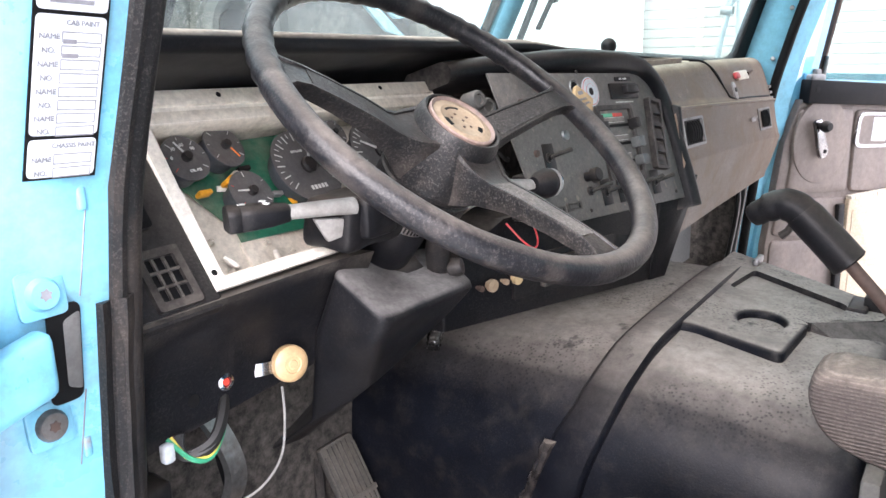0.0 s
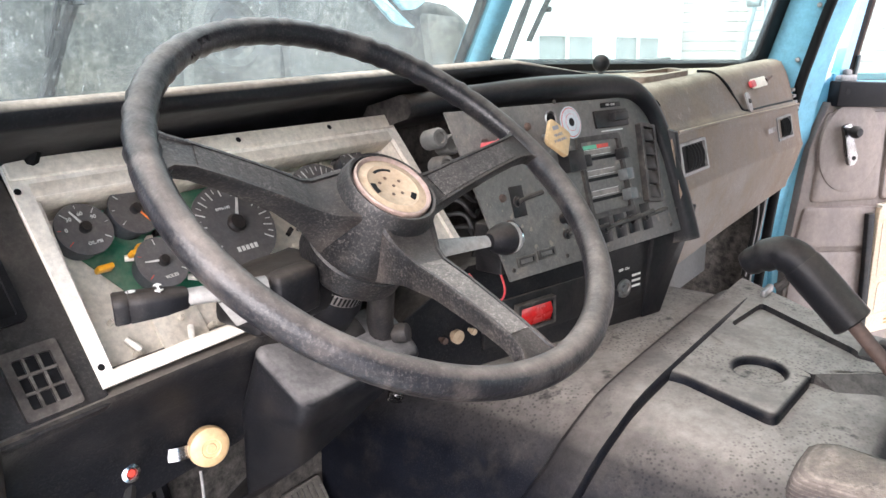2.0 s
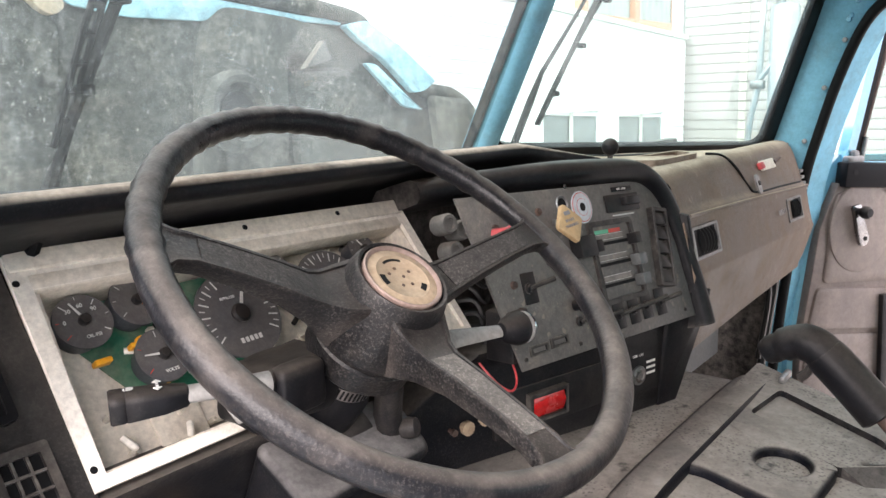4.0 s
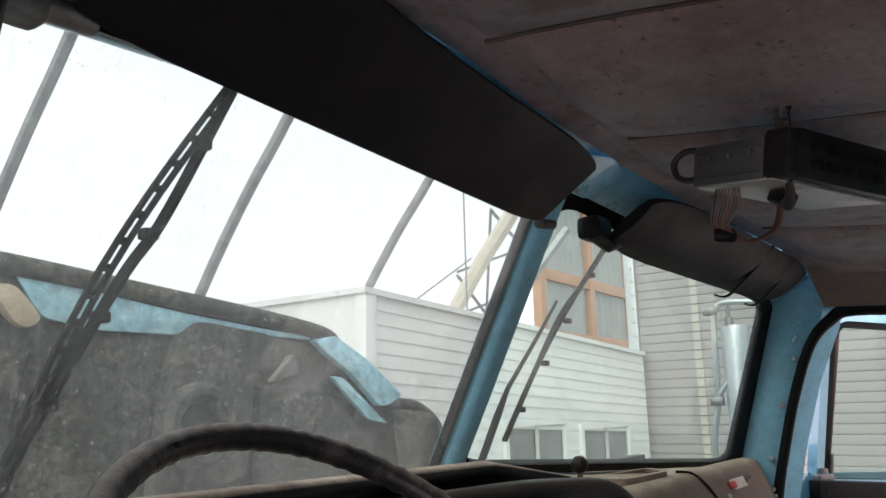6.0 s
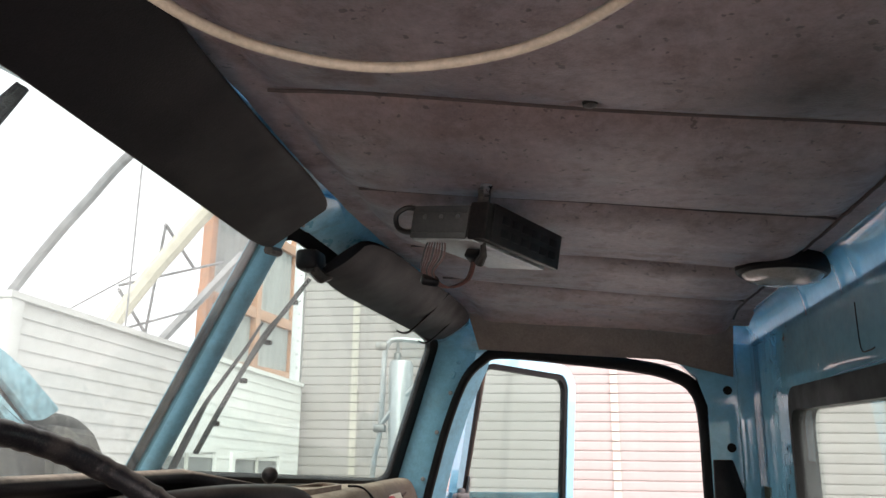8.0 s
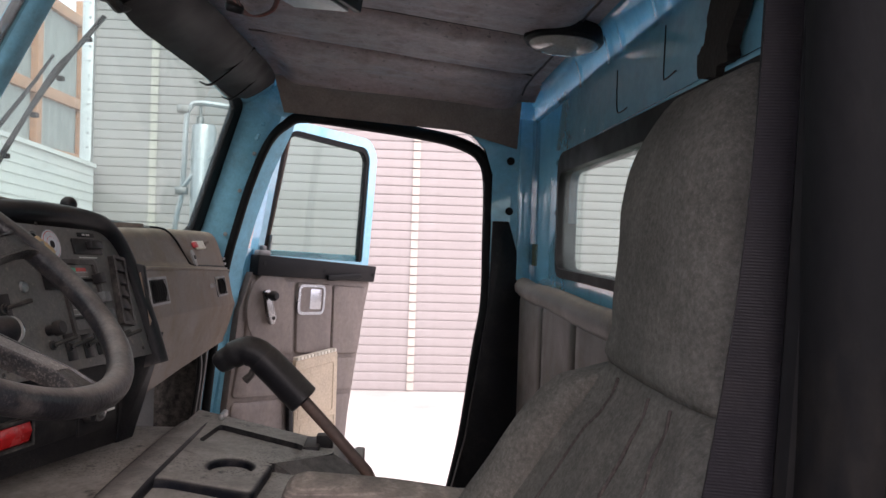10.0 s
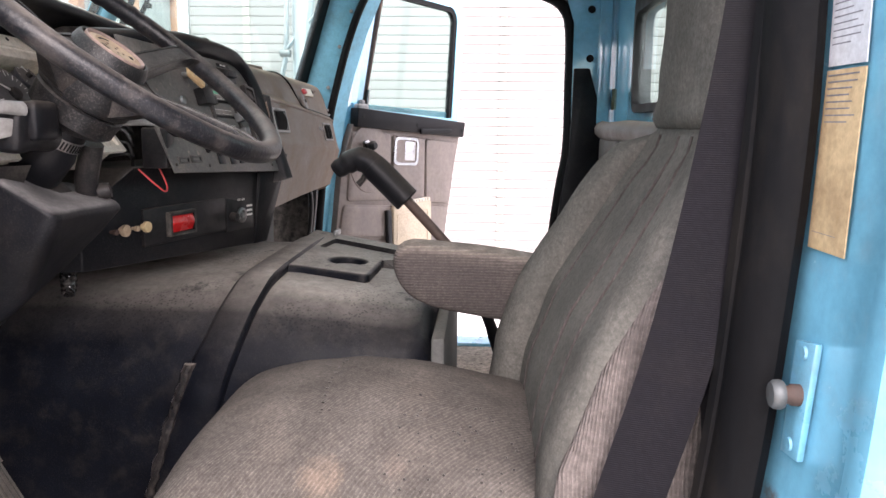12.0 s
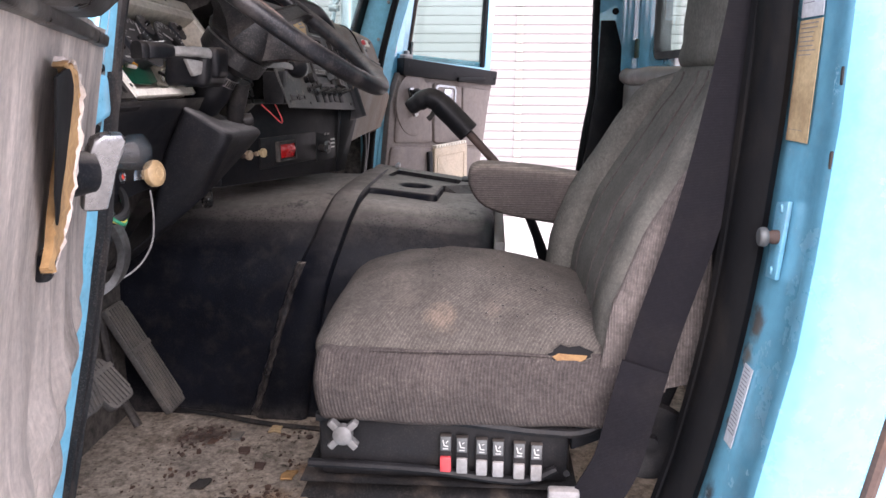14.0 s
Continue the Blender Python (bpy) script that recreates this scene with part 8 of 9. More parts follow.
door_part("skin", [(-0.10, 0.36), (0.53, 0.36), (0.58, 0.65), (0.665, 1.05), (0.69, 1.225), (0.0, 1.255), (-0.05, 1.1), (-0.11, 0.7)], 0.03, 0.06, BLUE, "light blue outer skin")
door_part("trim_card", [(-0.09, 0.37), (0.51, 0.37), (0.556, 0.63), (0.635, 1.0), (0.672, 1.13), (0.01, 1.175), (-0.045, 1.05), (-0.09, 0.73)], 0.0, 0.03, DOORTRIM, "brown vinyl trim card")
for pts, d_ in (([(0.225, 0.875), (0.42, 0.855), (0.425, 1.12), (0.225, 1.135)], 0.01), ([(0.43, 0.852), (0.59, 0.835), (0.645, 1.10), (0.43, 1.118)], 0.01), ([(-0.03, 0.89), (0.215, 0.876), (0.215, 1.14), (0.0, 1.15)], 0.008),
                ([(-0.075, 0.76), (0.565, 0.70), (0.583, 0.825), (-0.05, 0.88)], 0.012), ([(-0.09, 0.40), (0.52, 0.39), (0.555, 0.685), (-0.075, 0.745)], 0.008)):
    bm = NB()
    q2 = rpoly(pts, 0.02)
    loft(bm, [[PD @ V(*(Vector((sum(p[0] for p in pts) / 4, sum(p[1] for p in pts) / 4)).lerp(Vector(p), s)).to_tuple()[:1], dy, (Vector((sum(p[0] for p in pts) / 4, sum(p[1] for p in pts) / 4)).lerp(Vector(p), s))[1]) for p in q2] for s, dy in ((1.0, 0.002), (0.99, -d_ * 0.6), (0.96, -d_), (0.8, -d_ * 1.15))])
    part("trim_pad", bm, DOORTRIM, pdoor)
door_part("window_cap", [(0.012, 1.165), (0.672, 1.120), (0.687, 1.184), (0.018, 1.235)], -0.022, 0.02, VISOR, "dark brown window cap", bev=0.005)
for u, z in ((0.045, 1.205), (0.36, 1.172), (0.66, 1.150)):
    bm = NB()
    lathe(bm, [(0, 0), (0.008, 0), (0.008, 0.001), (0, 0.0012)], PD @ axis_m((u, -0.0225, z), (0, -1, 0)), 12)
    part("screw_hole", bm, GASKET, pdoor)
bm = NB()
rbox(bm, (0.37, -0.034, 1.135), (0.575, -0.020, 1.158), 0.006, 5, None, PD)
part("pull_grip", bm, GASKET, pdoor, "dark pull grip")
bm = NB()
o_ = rpoly([(0.222, 1.016), (0.372, 1.008), (0.380, 1.118), (0.232, 1.127)], 0.025)
i_ = rpoly([(0.236, 1.026), (0.361, 1.019), (0.368, 1.109), (0.243, 1.116)], 0.018)
mdoor = PD @ axis_m((0, 0, 0), (0, -1, 0), (1, 0, 0))
ring(bm, o_, i_, 0.004, 0.014, mdoor)
hnd = part("inner_handle", bm, CHROME, pdoor, "chrome recessed door handle")
door_part("handle_void", [(0.235, 1.024), (0.363, 1.017), (0.369, 1.111), (0.242, 1.118)], -0.0055, -0.004, GASKET, "", hnd, 0)
door_part("handle_lever", [(0.290, 1.032), (0.355, 1.028), (0.360, 1.104), (0.296, 1.108)], -0.013, -0.006, CHROME, "", hnd, 0.003)
bm = NB()
lathe(bm, [(0, 0), (0.107, 0), (0.112, 0.004), (0.109, 0.010), (0.10, 0.012), (0, 0.013)], PD @ Matrix.Translation((0.088, -0.002, 1.045)) @ Matrix.Diagonal((1.0, 1.0, 1.18, 1)) @ axis_m((0, 0, 0), (0, -1, 0)), 40)
part("crank_disc", bm, DOORTRIM, pdoor, "round embossed vinyl disc")
bm = NB()
prism(bm, [(p[0], -0.036, p[1]) for p in rpoly([(0.030, 1.112), (0.062, 1.118), (0.075, 1.075), (0.098, 1.02), (0.090, 0.997), (0.066, 0.994), (0.052, 1.03), (0.042, 1.075)], 0.01)], (0, 0.012, 0), 0.003, PD)
crank = part("window_crank", bm, WINDER, pdoor, "chrome window crank with black knob")
bm = NB()
lathe(bm, [(0, 0), (0.010, 0), (0.012, 0.010), (0.0175, 0.018), (0.0175, 0.03), (0.012, 0.038), (0, 0.039)], PD @ axis_m((0.052, -0.034, 1.096), (0.1, -1, 0)), 18)
part("crank_knob", bm, BLACK_CLEAN, crank)
bm = NB()
lathe(bm, [(0, 0), (0.006, 0), (0.006, 0.001), (0, 0.0012)], PD @ axis_m((0.080, -0.0365, 1.017), (0, -1, 0)), 10)
part("crank_hole", bm, GASKET, crank)
# window frame, quarter light bar, pane
bm = NB()
o_ = rpoly([(0.03, 1.20), (0.668, 1.17), (0.712, 1.640), (0.66, 1.70), (0.20, 1.715), (0.13, 1.66)], [0.01, 0.01, 0.05, 0.05, 0.05, 0.04], 5)
i_ = rpoly([(0.065, 1.235), (0.628, 1.20), (0.664, 1.622), (0.635, 1.663), (0.205, 1.68), (0.155, 1.635)], [0.01, 0.01, 0.04, 0.04, 0.04, 0.03], 5)
ring(bm, o_, i_, -0.045, -0.01, mdoor)
part("window_frame", bm, BLUE, pdoor, "light blue window frame")
bm = NB()
i2 = rpoly([(0.085, 1.235), (0.61, 1.20), (0.646, 1.615), (0.622, 1.645), (0.21, 1.662), (0.17, 1.625)], [0.01, 0.01, 0.035, 0.035, 0.04, 0.03], 5)
ring(bm, i_, i2, -0.036, -0.014, mdoor)
part("window_seal", bm, GASKET, pdoor)
bm = NB()
tube(bm, [PD @ V(0.083, 0.022, 1.22), PD @ V(0.198, 0.022, 1.672)], 0.008, 8)
part("quarter_light_bar", bm, RUST, pdoor, "brown quarter-light divider")
bm = NB()
prism(bm, [(p[0], 0.026, p[1]) for p in i2], (0, 0.004, 0), 0, PD)
part("pane", bm, GLASS, pdoor, "greenish window pane").visible_shadow = False
bm = NB()
rbox(bm, (0.03, -0.01, 1.225), (0.09, 0.02, 1.25), 0.01, 5, None, PD)
rbox(bm, (0.05, -0.005, 1.235), (0.075, 0.015, 1.265), 0.008, 5, None, PD)
part("quarter_light_latch", bm, GREYPLASTIC, pdoor)
bm = NB()
tube(bm, [PD @ V(0.093, 0.01, 1.23), PD @ V(0.105, 0.01, 1.30)], 0.006, 8)
part("latch_arm", bm, STEEL, pdoor)
for z in (0.62, 1.15):
    bm = NB()
    box(bm, (-0.08, 0.032, z), (0.02, 0.062, z + 0.06), 0.006, PD)
    part("hinge", bm, BLUE_WORN, pdoor)
# plastic folder leaning on the door card
folder = thing("plastic_folder", PD @ V(0.33, -0.02, 0.45), "tan plastic folder with a ridged spine on the door", "folder")
FB = PD @ Matrix.Translation((0.325, -0.032, 0.66)) @ pose(0, 0, 0, 0, -3, 0)
bm = NB()
prism(bm, [(p[0], 0, p[1]) for p in rpoly([(-0.135, -0.20), (0.105, -0.20), (0.125, 0.20), (-0.11, 0.205)], 0.015)], (0, 0.018, 0), 0.004, FB)
cov = part("cover", bm, BOARD, folder)
for z0, z1 in ((-0.02, 0.165), (-0.14, -0.035)):
    bm = NB()
    m = FB @ axis_m((0, 0, 0), (0, -1, 0), (1, 0, 0))
    ring(bm, rpoly([(-0.105, z0), (0.09, z0), (0.1, z1), (-0.095, z1)], 0.012), rpoly([(-0.101, z0 + 0.004), (0.086, z0 + 0.004), (0.096, z1 - 0.004), (-0.091, z1 - 0.004)], 0.010), 0.0, 0.002, m)
    part("embossed_frame", bm, BOARD, cov)
for k in range(12):
    bm = NB()
    box(bm, (-0.105 + 0.0185 * k, -0.004, 0.20), (-0.091 + 0.0185 * k, 0.02, 0.212), 0.002, FB)
    part("spine_ridge", bm, CREAM, folder)
for k in range(2):
    bm = NB()
    box(bm, (-0.06, -0.0014, -0.165 - 0.012 * k), (0.06, -0.0002, -0.160 - 0.012 * k), 0, FB)
    part("print_bar", bm, FIBRE, cov)
bm = NB()
box(bm, (-0.15, 0.0, -0.2), (-0.125, 0.018, 0.19), 0.004, FB)
part("dark_spine", bm, BLACK_CLEAN, folder, "dark folder edge")

# ---- driver's door, standing open
DD = Matrix.Translation((0.33, 0.822, 0)) @ Matrix(((-0.926, 0.378, 0, 0), (-0.378, -0.926, -0.2, 0), (0, 0, 1, 0), (0, 0, 0, 1)))
ddoor = thing("driver_door", (0.30, 0.6, 0.36), "open driver's door with grimy torn vinyl trim card", "door")


def dpart(name, pts, y0, y1, material, label="", parent=None, bev=0.003):
    bm = NB()
    prism(bm, [(p[0], y0, p[1]) for p in pts], (0, y1 - y0, 0), bev, DD)
    return part(name, bm, material, parent or ddoor, label)


dpart("skin", [(0.09, 0.36), (0.86, 0.36), (0.90, 0.7), (0.92, 1.24), (0.09, 1.24)], -0.075, -0.045, BLUE, "light blue outer skin")
dpart("end_flange", [(0.075, 0.36), (0.088, 0.36), (0.088, 1.24), (0.075, 1.24)], -0.07, -0.002, BLUE, "light blue door edge")
bm = NB()


def card(u, v):
    a, z = lerp(0.078, 0.88, u), lerp(0.37, 1.21, v)
    low = min(1, max(0, (1.01 - z) * 6))
    pleat = abs(math.sin(a * 34 + 3.5 * noise.noise(V(a * 4, z * 2.2, 0)))) ** 1.6
    w = 0.004 * noise.noise(V(a * 9, z * 3, 5)) + 0.021 * pleat * low * min(1.0, max(0.0, (a - 0.10) / 0.08))
    fold = 0.93 - 0.28 * a + 0.26 * a * a
    w += 0.010 * math.exp(-((z - fold) / 0.022) ** 2) * min(1, a * 6) - 0.012 * max(0, min(1, (fold - z) * 12))
    w += 0.012 * math.exp(-((z - fold + 0.17 - 0.2 * a) / 0.03) ** 2)
    return DD @ V(a, 0.002 + w * 0.8, z)


sheet(bm, card, 130, 90, 0.005)
part("trim_card", bm, TORN, ddoor, "grimy wrinkled vinyl trim card", angle=70)
bm = NB()
prism(bm, [(0.235, -0.03, 1.30), (0.25, -0.03, 1.236), (0.275, -0.03, 1.224), (0.43, -0.03, 1.200), (0.9, -0.03, 1.196), (0.9, -0.03, 1.30)], (0, 0.062, 0), 0.01, DD)
box(bm, (0.095, -0.002, 1.190), (0.9, 0.010, 1.203), 0.003, DD)
part("window_cap", bm, WINDOWCAP, ddoor, "black padded window cap")
# long tear in the card, its edge curled outwards
def torn_at(p):
    return p[0] + 0.070 - 0.3 * max(0.0, 1.08 - p[1]), 1.162 + (p[1] - 1.172) * 0.86, 0


bm = NB()
tear = spline([torn_at(p) for p in [(0.47, 1.168, 0), (0.41, 1.174, 0), (0.374, 1.155, 0), (0.376, 1.126, 0), (0.384, 1.085, 0), (0.393, 1.068, 0), (0.402, 1.045, 0), (0.418, 1.068, 0), (0.428, 1.09, 0), (0.446, 1.13, 0)]], 4)
prism(bm, [(p[0] + 0.004 * noise.noise(p * 70), 0.0145, p[1]) for p in tear], (0, 0.0015, 0), 0, DD)
hole = part("tear_hole", bm, GASKET, ddoor, "torn hole in the trim")
INNER = spline([torn_at(p) for p in [(0.43, 1.176, 0), (0.40, 1.173, 0), (0.374, 1.152, 0), (0.376, 1.126, 0), (0.384, 1.085, 0), (0.395, 1.056, 0), (0.402, 1.028, 0), (0.42, 1.008, 0)]], 5)
OUTER = spline([torn_at(p) for p in [(0.42, 1.182, 0), (0.36, 1.178, 0), (0.292, 1.15, 0), (0.275, 1.118, 0), (0.272, 1.075, 0), (0.29, 1.045, 0), (0.335, 1.02, 0), (0.40, 0.996, 0)]], 5)
for name, lo, hi, mt, out, lb in (("torn_fibreboard", 0.0, 0.8, FIBRE, 0.003, "curled brown fibreboard edge"), ("torn_vinyl_lip", 0.74, 1.0, TORN, 0.006, "pale torn vinyl lip")):
    bm = NB()
    rings_ = []
    for k, (p, q) in enumerate(zip(INNER, OUTER)):
        row = []
        for i in range(5):
            e = lerp(lo, hi, i / 4)
            w = p.lerp(q, e)
            row.append(DD @ V(w.x + 0.006 * noise.noise(V(k * 0.6, e * 9, 1)), 0.012 + out * math.sin(math.pi * min(1, 0.15 + 0.8 * e)) + 0.004 * noise.noise(V(k * 0.9, e * 6, 4)), w.y + 0.004 * noise.noise(V(k * 0.8, e * 7, 8))))
        under = [DD @ V((DD.inverted() @ r_).x, 0.007, (DD.inverted() @ r_).z) for r_ in row[::-1]]
        rings_.append(row + under)
    loft(bm, rings_)
    part(name, bm, mt, hole, lb, angle=50)
bm = NB()
rbox(bm, (0.425, 0.0, 1.005), (0.45, 0.014, 1.03), 0.006, 6, None, DD)
part("arm_stud", bm, BLACK, ddoor, "black armrest stud")
# winder: chrome arm with a clear knob
bm = NB()
lathe(bm, [(0.030, -0.02), (0.030, 0.0), (0.024, 0.012), (0.020, 0.045), (0, 0.045)], axis_m((0.062, 0.52, 1.068), (0.8, -0.5, 0)), 24)
part("winder_boss", bm, BLACK, ddoor)
bm = NB()
WIN = axis_m((0.112, 0.492, 1.068), (-0.72, -0.60, -0.35), (0.69, -0.72, 0.0))
loft(bm, [[WIN @ V(w * p[0] + dx, v, h * p[1]) for p in rpoly([(-1, -1), (1, -1), (1, 1), (-1, 1)], 0.5, 2)] for v, w, h, dx in ((-0.042, 0.009, 0.006, -0.006), (-0.039, 0.0125, 0.009, -0.005), (-0.02, 0.014, 0.010, -0.003), (0.005, 0.0145, 0.010, 0.0), (0.022, 0.0165, 0.009, 0.003), (0.034, 0.016, 0.008, 0.006), (0.039, 0.010, 0.005, 0.008))])
wnd = part("winder_handle", bm, WINDER, ddoor, "chrome winder handle with clear knob")
KN = axis_m((0.128, 0.487, 1.082), (0.80, -0.55, 0.02))
bm = NB()
lathe(bm, [(0.0, 0.0), (0.013, 0.0), (0.015, 0.006), (0.0195, 0.026), (0.0185, 0.034), (0.0, 0.035)], KN, 12)
part("clear_knob", bm, CLEAR, wnd, "clear faceted plastic knob", angle=20)
bm = NB()
lathe(bm, [(0.0, 0.004), (0.009, 0.004), (0.011, 0.024), (0.0, 0.026)], KN, 12)
part("knob_core", bm, BLACK_CLEAN, wnd)
# door check strap and hinge block by the jamb
bm = NB()
rbox(bm, (0.19, 0.575, 1.103), (0.318, 0.602, 1.155), 0.008, 7, lambda p: p + V(0, 0, 0.26 * (p.x - 0.29)))
part("hinge_block", bm, BLUE_WORN, ddoor, "blue folded hinge block")


# ---- overhead things
visor = thing("sun_visor_driver", (0.85, 0.52, 1.72), "wide black vinyl sun visor folded up over the windscreen", "sun visor")
bm = NB()


def visor_shape(x0, y0, z0, x1, y1, z1, drop, back):
    """A flat padded board whose lower edge runs from one end to the other."""
    def f(p):
        u = p.x
        base = V(lerp(x0, x1, u), lerp(y0, y1, u), lerp(z0, z1, u))
        return base + V(0, -back * p.z, drop * p.z) + V(0, -0.6, -0.8) * (0.018 * p.y) + V(0, 0, 0.003 * math.sin(u * 9) * p.z)
    return f


rbox(bm, (0, -0.5, 0), (1, 0.5, 1), 0.12, 14, visor_shape(0.47, 0.515, 1.733, 1.255, 0.575, 1.732, 0.075, 0.115))
part("board", bm, VISOR, visor)
bm = NB()
tube(bm, [(0.44, 0.515, 1.73), (0.50, 0.52, 1.735)], 0.010, 10)
rbox(bm, (0.425, 0.505, 1.715), (0.465, 0.535, 1.75), 0.008, 5)
part("pivot", bm, STEEL, visor, "steel pivot bracket")
bm = NB()
tube(bm, [(1.25, 0.565, 1.728), (1.30, 0.567, 1.735)], 0.008, 8)
part("end_clip", bm, BLACK_CLEAN, visor)
visor2 = thing("sun_visor_passenger", (1.9, 0.54, 1.72), "rolled black vinyl sun visor with a dark strap", "sun visor")
bm = NB()
rbox(bm, (0, -0.5, 0), (1, 0.5, 1), 0.2, 14, lambda p: V(lerp(1.47, 2.36, p.x), lerp(0.565, 0.50, p.x), lerp(1.722, 1.702, p.x)) + V(0, -0.12 * p.z, 0.082 * p.z) + V(0, -0.6, -0.8) * (0.034 * p.y * math.sin(math.pi * min(1, max(0, p.z)) * 0.9 + 0.15)))
part("board", bm, VISOR, visor2)
bm = NB()
strap(bm, spline([(2.03, 0.535, 1.694), (2.03, 0.505, 1.690), (2.04, 0.45, 1.738), (2.045, 0.40, 1.792)], 5), 0.012, 0.004, (1, 0, 0))
part("strap", bm, GASKET, visor2)
bm = NB()
strap(bm, spline([(2.22, 0.52, 1.690), (2.22, 0.492, 1.686), (2.23, 0.44, 1.732), (2.235, 0.39, 1.785)], 5), 0.008, 0.004, (1, 0, 0))
part("strap", bm, GASKET, visor2)
bm = NB()
rbox(bm, (1.43, 0.545, 1.735), (1.49, 0.59, 1.775), 0.01, 5)
tube(bm, [(1.44, 0.56, 1.74), (1.475, 0.55, 1.725), (1.50, 0.545, 1.735)], 0.012, 8)
part("pivot", bm, BLACK_CLEAN, visor2, "black pivot bracket")
bm = NB()
tube(bm, [(1.475, 0.54, 1.745), (1.51, 0.535, 1.752)], 0.006, 8)
part("pivot_pin", bm, STEEL, visor2)
for k, (x, y, z) in enumerate(((1.62, 0.49, 1.79), (1.68, 0.486, 1.788), (2.30, 0.42, 1.765))):
    bm = NB()
    lathe(bm, [(0, 0), (0.006, 0), (0.004, 0.004), (0, 0.004)], axis_m((x, y, z), (0, -0.7, -0.7)), 10)
    part("stud", bm, GASKET, visor2)

# radio bolted to the headliner
RM = Matrix(((0.908, 0.416, -0.044, 1.116), (-0.418, 0.896, -0.147, 0.184), (-0.022, 0.152, 0.988, 1.699), (0, 0, 0, 1)))
RL, RW, RH = 0.221, 0.133, 0.0537
radio = thing("cb_radio", RM @ V(0.11, 0.06, RH), "black two-way radio hung from the headliner, wires dangling", "radio")
bm = NB()
box(bm, (0.012, 0.010, 0.003), (RL - 0.004, RW, RH - 0.003), 0.003, RM)
part("case", bm, BLACK_CLEAN, radio)
bm = NB()
box(bm, (0.0, 0.032, 0.0), (0.012, RW + 0.002, RH - 0.004), 0.002, RM)
for k in range(2):
    box(bm, (-0.002, 0.036, 0.008 + 0.03 * k), (0.0005, RW - 0.002, 0.0095 + 0.03 * k), 0.0, RM)
part("end_plate", bm, RADIOGREY, radio, "dull grey-green end plate")
bm = NB()
box(bm, (0.002, 0.02, -0.003), (RL - 0.004, RW - 0.004, 0.0025), 0.001, RM)
part("bottom_plate", bm, GALV, radio, "pale metal underside")
bm = NB()
prism(bm, [(0.06, 0.016, -0.0045), (0.195, 0.014, -0.0045), (0.15, 0.052, -0.0045), (0.07, 0.05, -0.0045)], (0, 0, 0.0015), 0, RM)
part("data_label", bm, PAPER, radio, "scuffed white data label")
bm = NB()
box(bm, (-0.002, -0.002, -0.001), (0.022, 0.030, RH + 0.001), 0.004, RM)
part("corner_block", bm, BLACK_CLEAN, radio)
bm = NB()
box(bm, (0.014, -0.004, -0.002), (RL, 0.010, RH + 0.002), 0.003, RM)
face = part("front_panel", bm, BLACK_CLEAN, radio, "black front panel with keys")
for k in range(12):
    bm = NB()
    u = 0.036 + 0.029 * (k % 6)
    v = 0.011 + 0.02 * (k // 6)
    box(bm, (u, -0.0058, v), (u + 0.021, -0.003, v + 0.012), 0.001, RM)
    part("key", bm, VISOR, face)
for v in (0.050, 0.080, 0.110):
    bm = NB()
    lathe(bm, [(0, 0), (0.0042, 0), (0.0036, 0.002), (0, 0.0022)], RM @ axis_m((-0.0003, v, 0.032), (-1, 0, 0)), 8)
    part("screw", bm, STEEL, radio)
bm = NB()
tube(bm, spline([RM @ V(0.004, 0.132, 0.046), RM @ V(0.0, 0.150, 0.046), RM @ V(-0.004, 0.163, 0.034), RM @ V(-0.002, 0.160, 0.016), RM @ V(0.002, 0.145, 0.009), RM @ V(0.006, 0.130, 0.012)], 6), 0.0042, 8)
part("cable_loop", bm, WIREBLACK, radio)
for u, v in ((0.006, 0.012), (RL - 0.03, 0.09)):
    bm = NB()
    strap(bm, [RM @ V(u, v, 0.02), RM @ V(u, v, 0.055), RM @ V(u, v + 0.004, 0.084)], 0.020, 0.003, RM.to_3x3() @ V(0.1, 1, 0))
    part("mount_bracket", bm, BLACK_CLEAN, radio, "black hanger bracket")
bm = NB()
lathe(bm, [(0, 0), (0.009, 0), (0.009, 0.004), (0.0045, 0.005), (0.0045, 0.018), (0, 0.018)], RM @ axis_m((-0.004, 0.006, 0.078), (-0.15, -0.35, -1)), 12)
part("bracket_bolt", bm, CHROME, radio, "bright bolt")
for k in range(8):
    bm = NB()
    o = 0.0045 * k
    tube(bm, spline([RM @ V(0.018, 0.112 - o, 0.0), RM @ V(0.016 + 0.3 * o, 0.116 - o, -0.024), RM @ V(0.022, 0.118 - 0.7 * o, -0.05), RM @ V(0.045, 0.092 - 0.3 * o, -0.066), RM @ V(0.064, 0.066 - 0.2 * o, -0.05), RM @ V(0.066, 0.06 - 0.2 * o, -0.018)], 5), 0.0015, 5)
    part("wire", bm, WIRE if k % 3 else WIREBLACK, radio)
for lo_, hi_, tilt in (((-0.014, -0.009, -0.007), (0.014, 0.009, 0.007), (0.026, 0.104, -0.060, 30, 0, -40)), ((-0.012, -0.014, -0.010), (0.012, 0.014, 0.010), (0.066, 0.055, -0.012, 10, 20, 0))):
    bm = NB()
    rbox(bm, lo_, hi_, 0.005, 4, None, RM @ pose(*tilt))
    part("plug", bm, BLACK_CLEAN, radio, "black plug")
bm = NB()
tube(bm, [RM @ V(0.03, 0.02, 0.0), RM @ V(0.04, 0.024, -0.016), RM @ V(0.048, 0.035, -0.026)], [0.004, 0.006, 0.008], 8)
part("antenna_plug", bm, BLACK_CLEAN, radio)

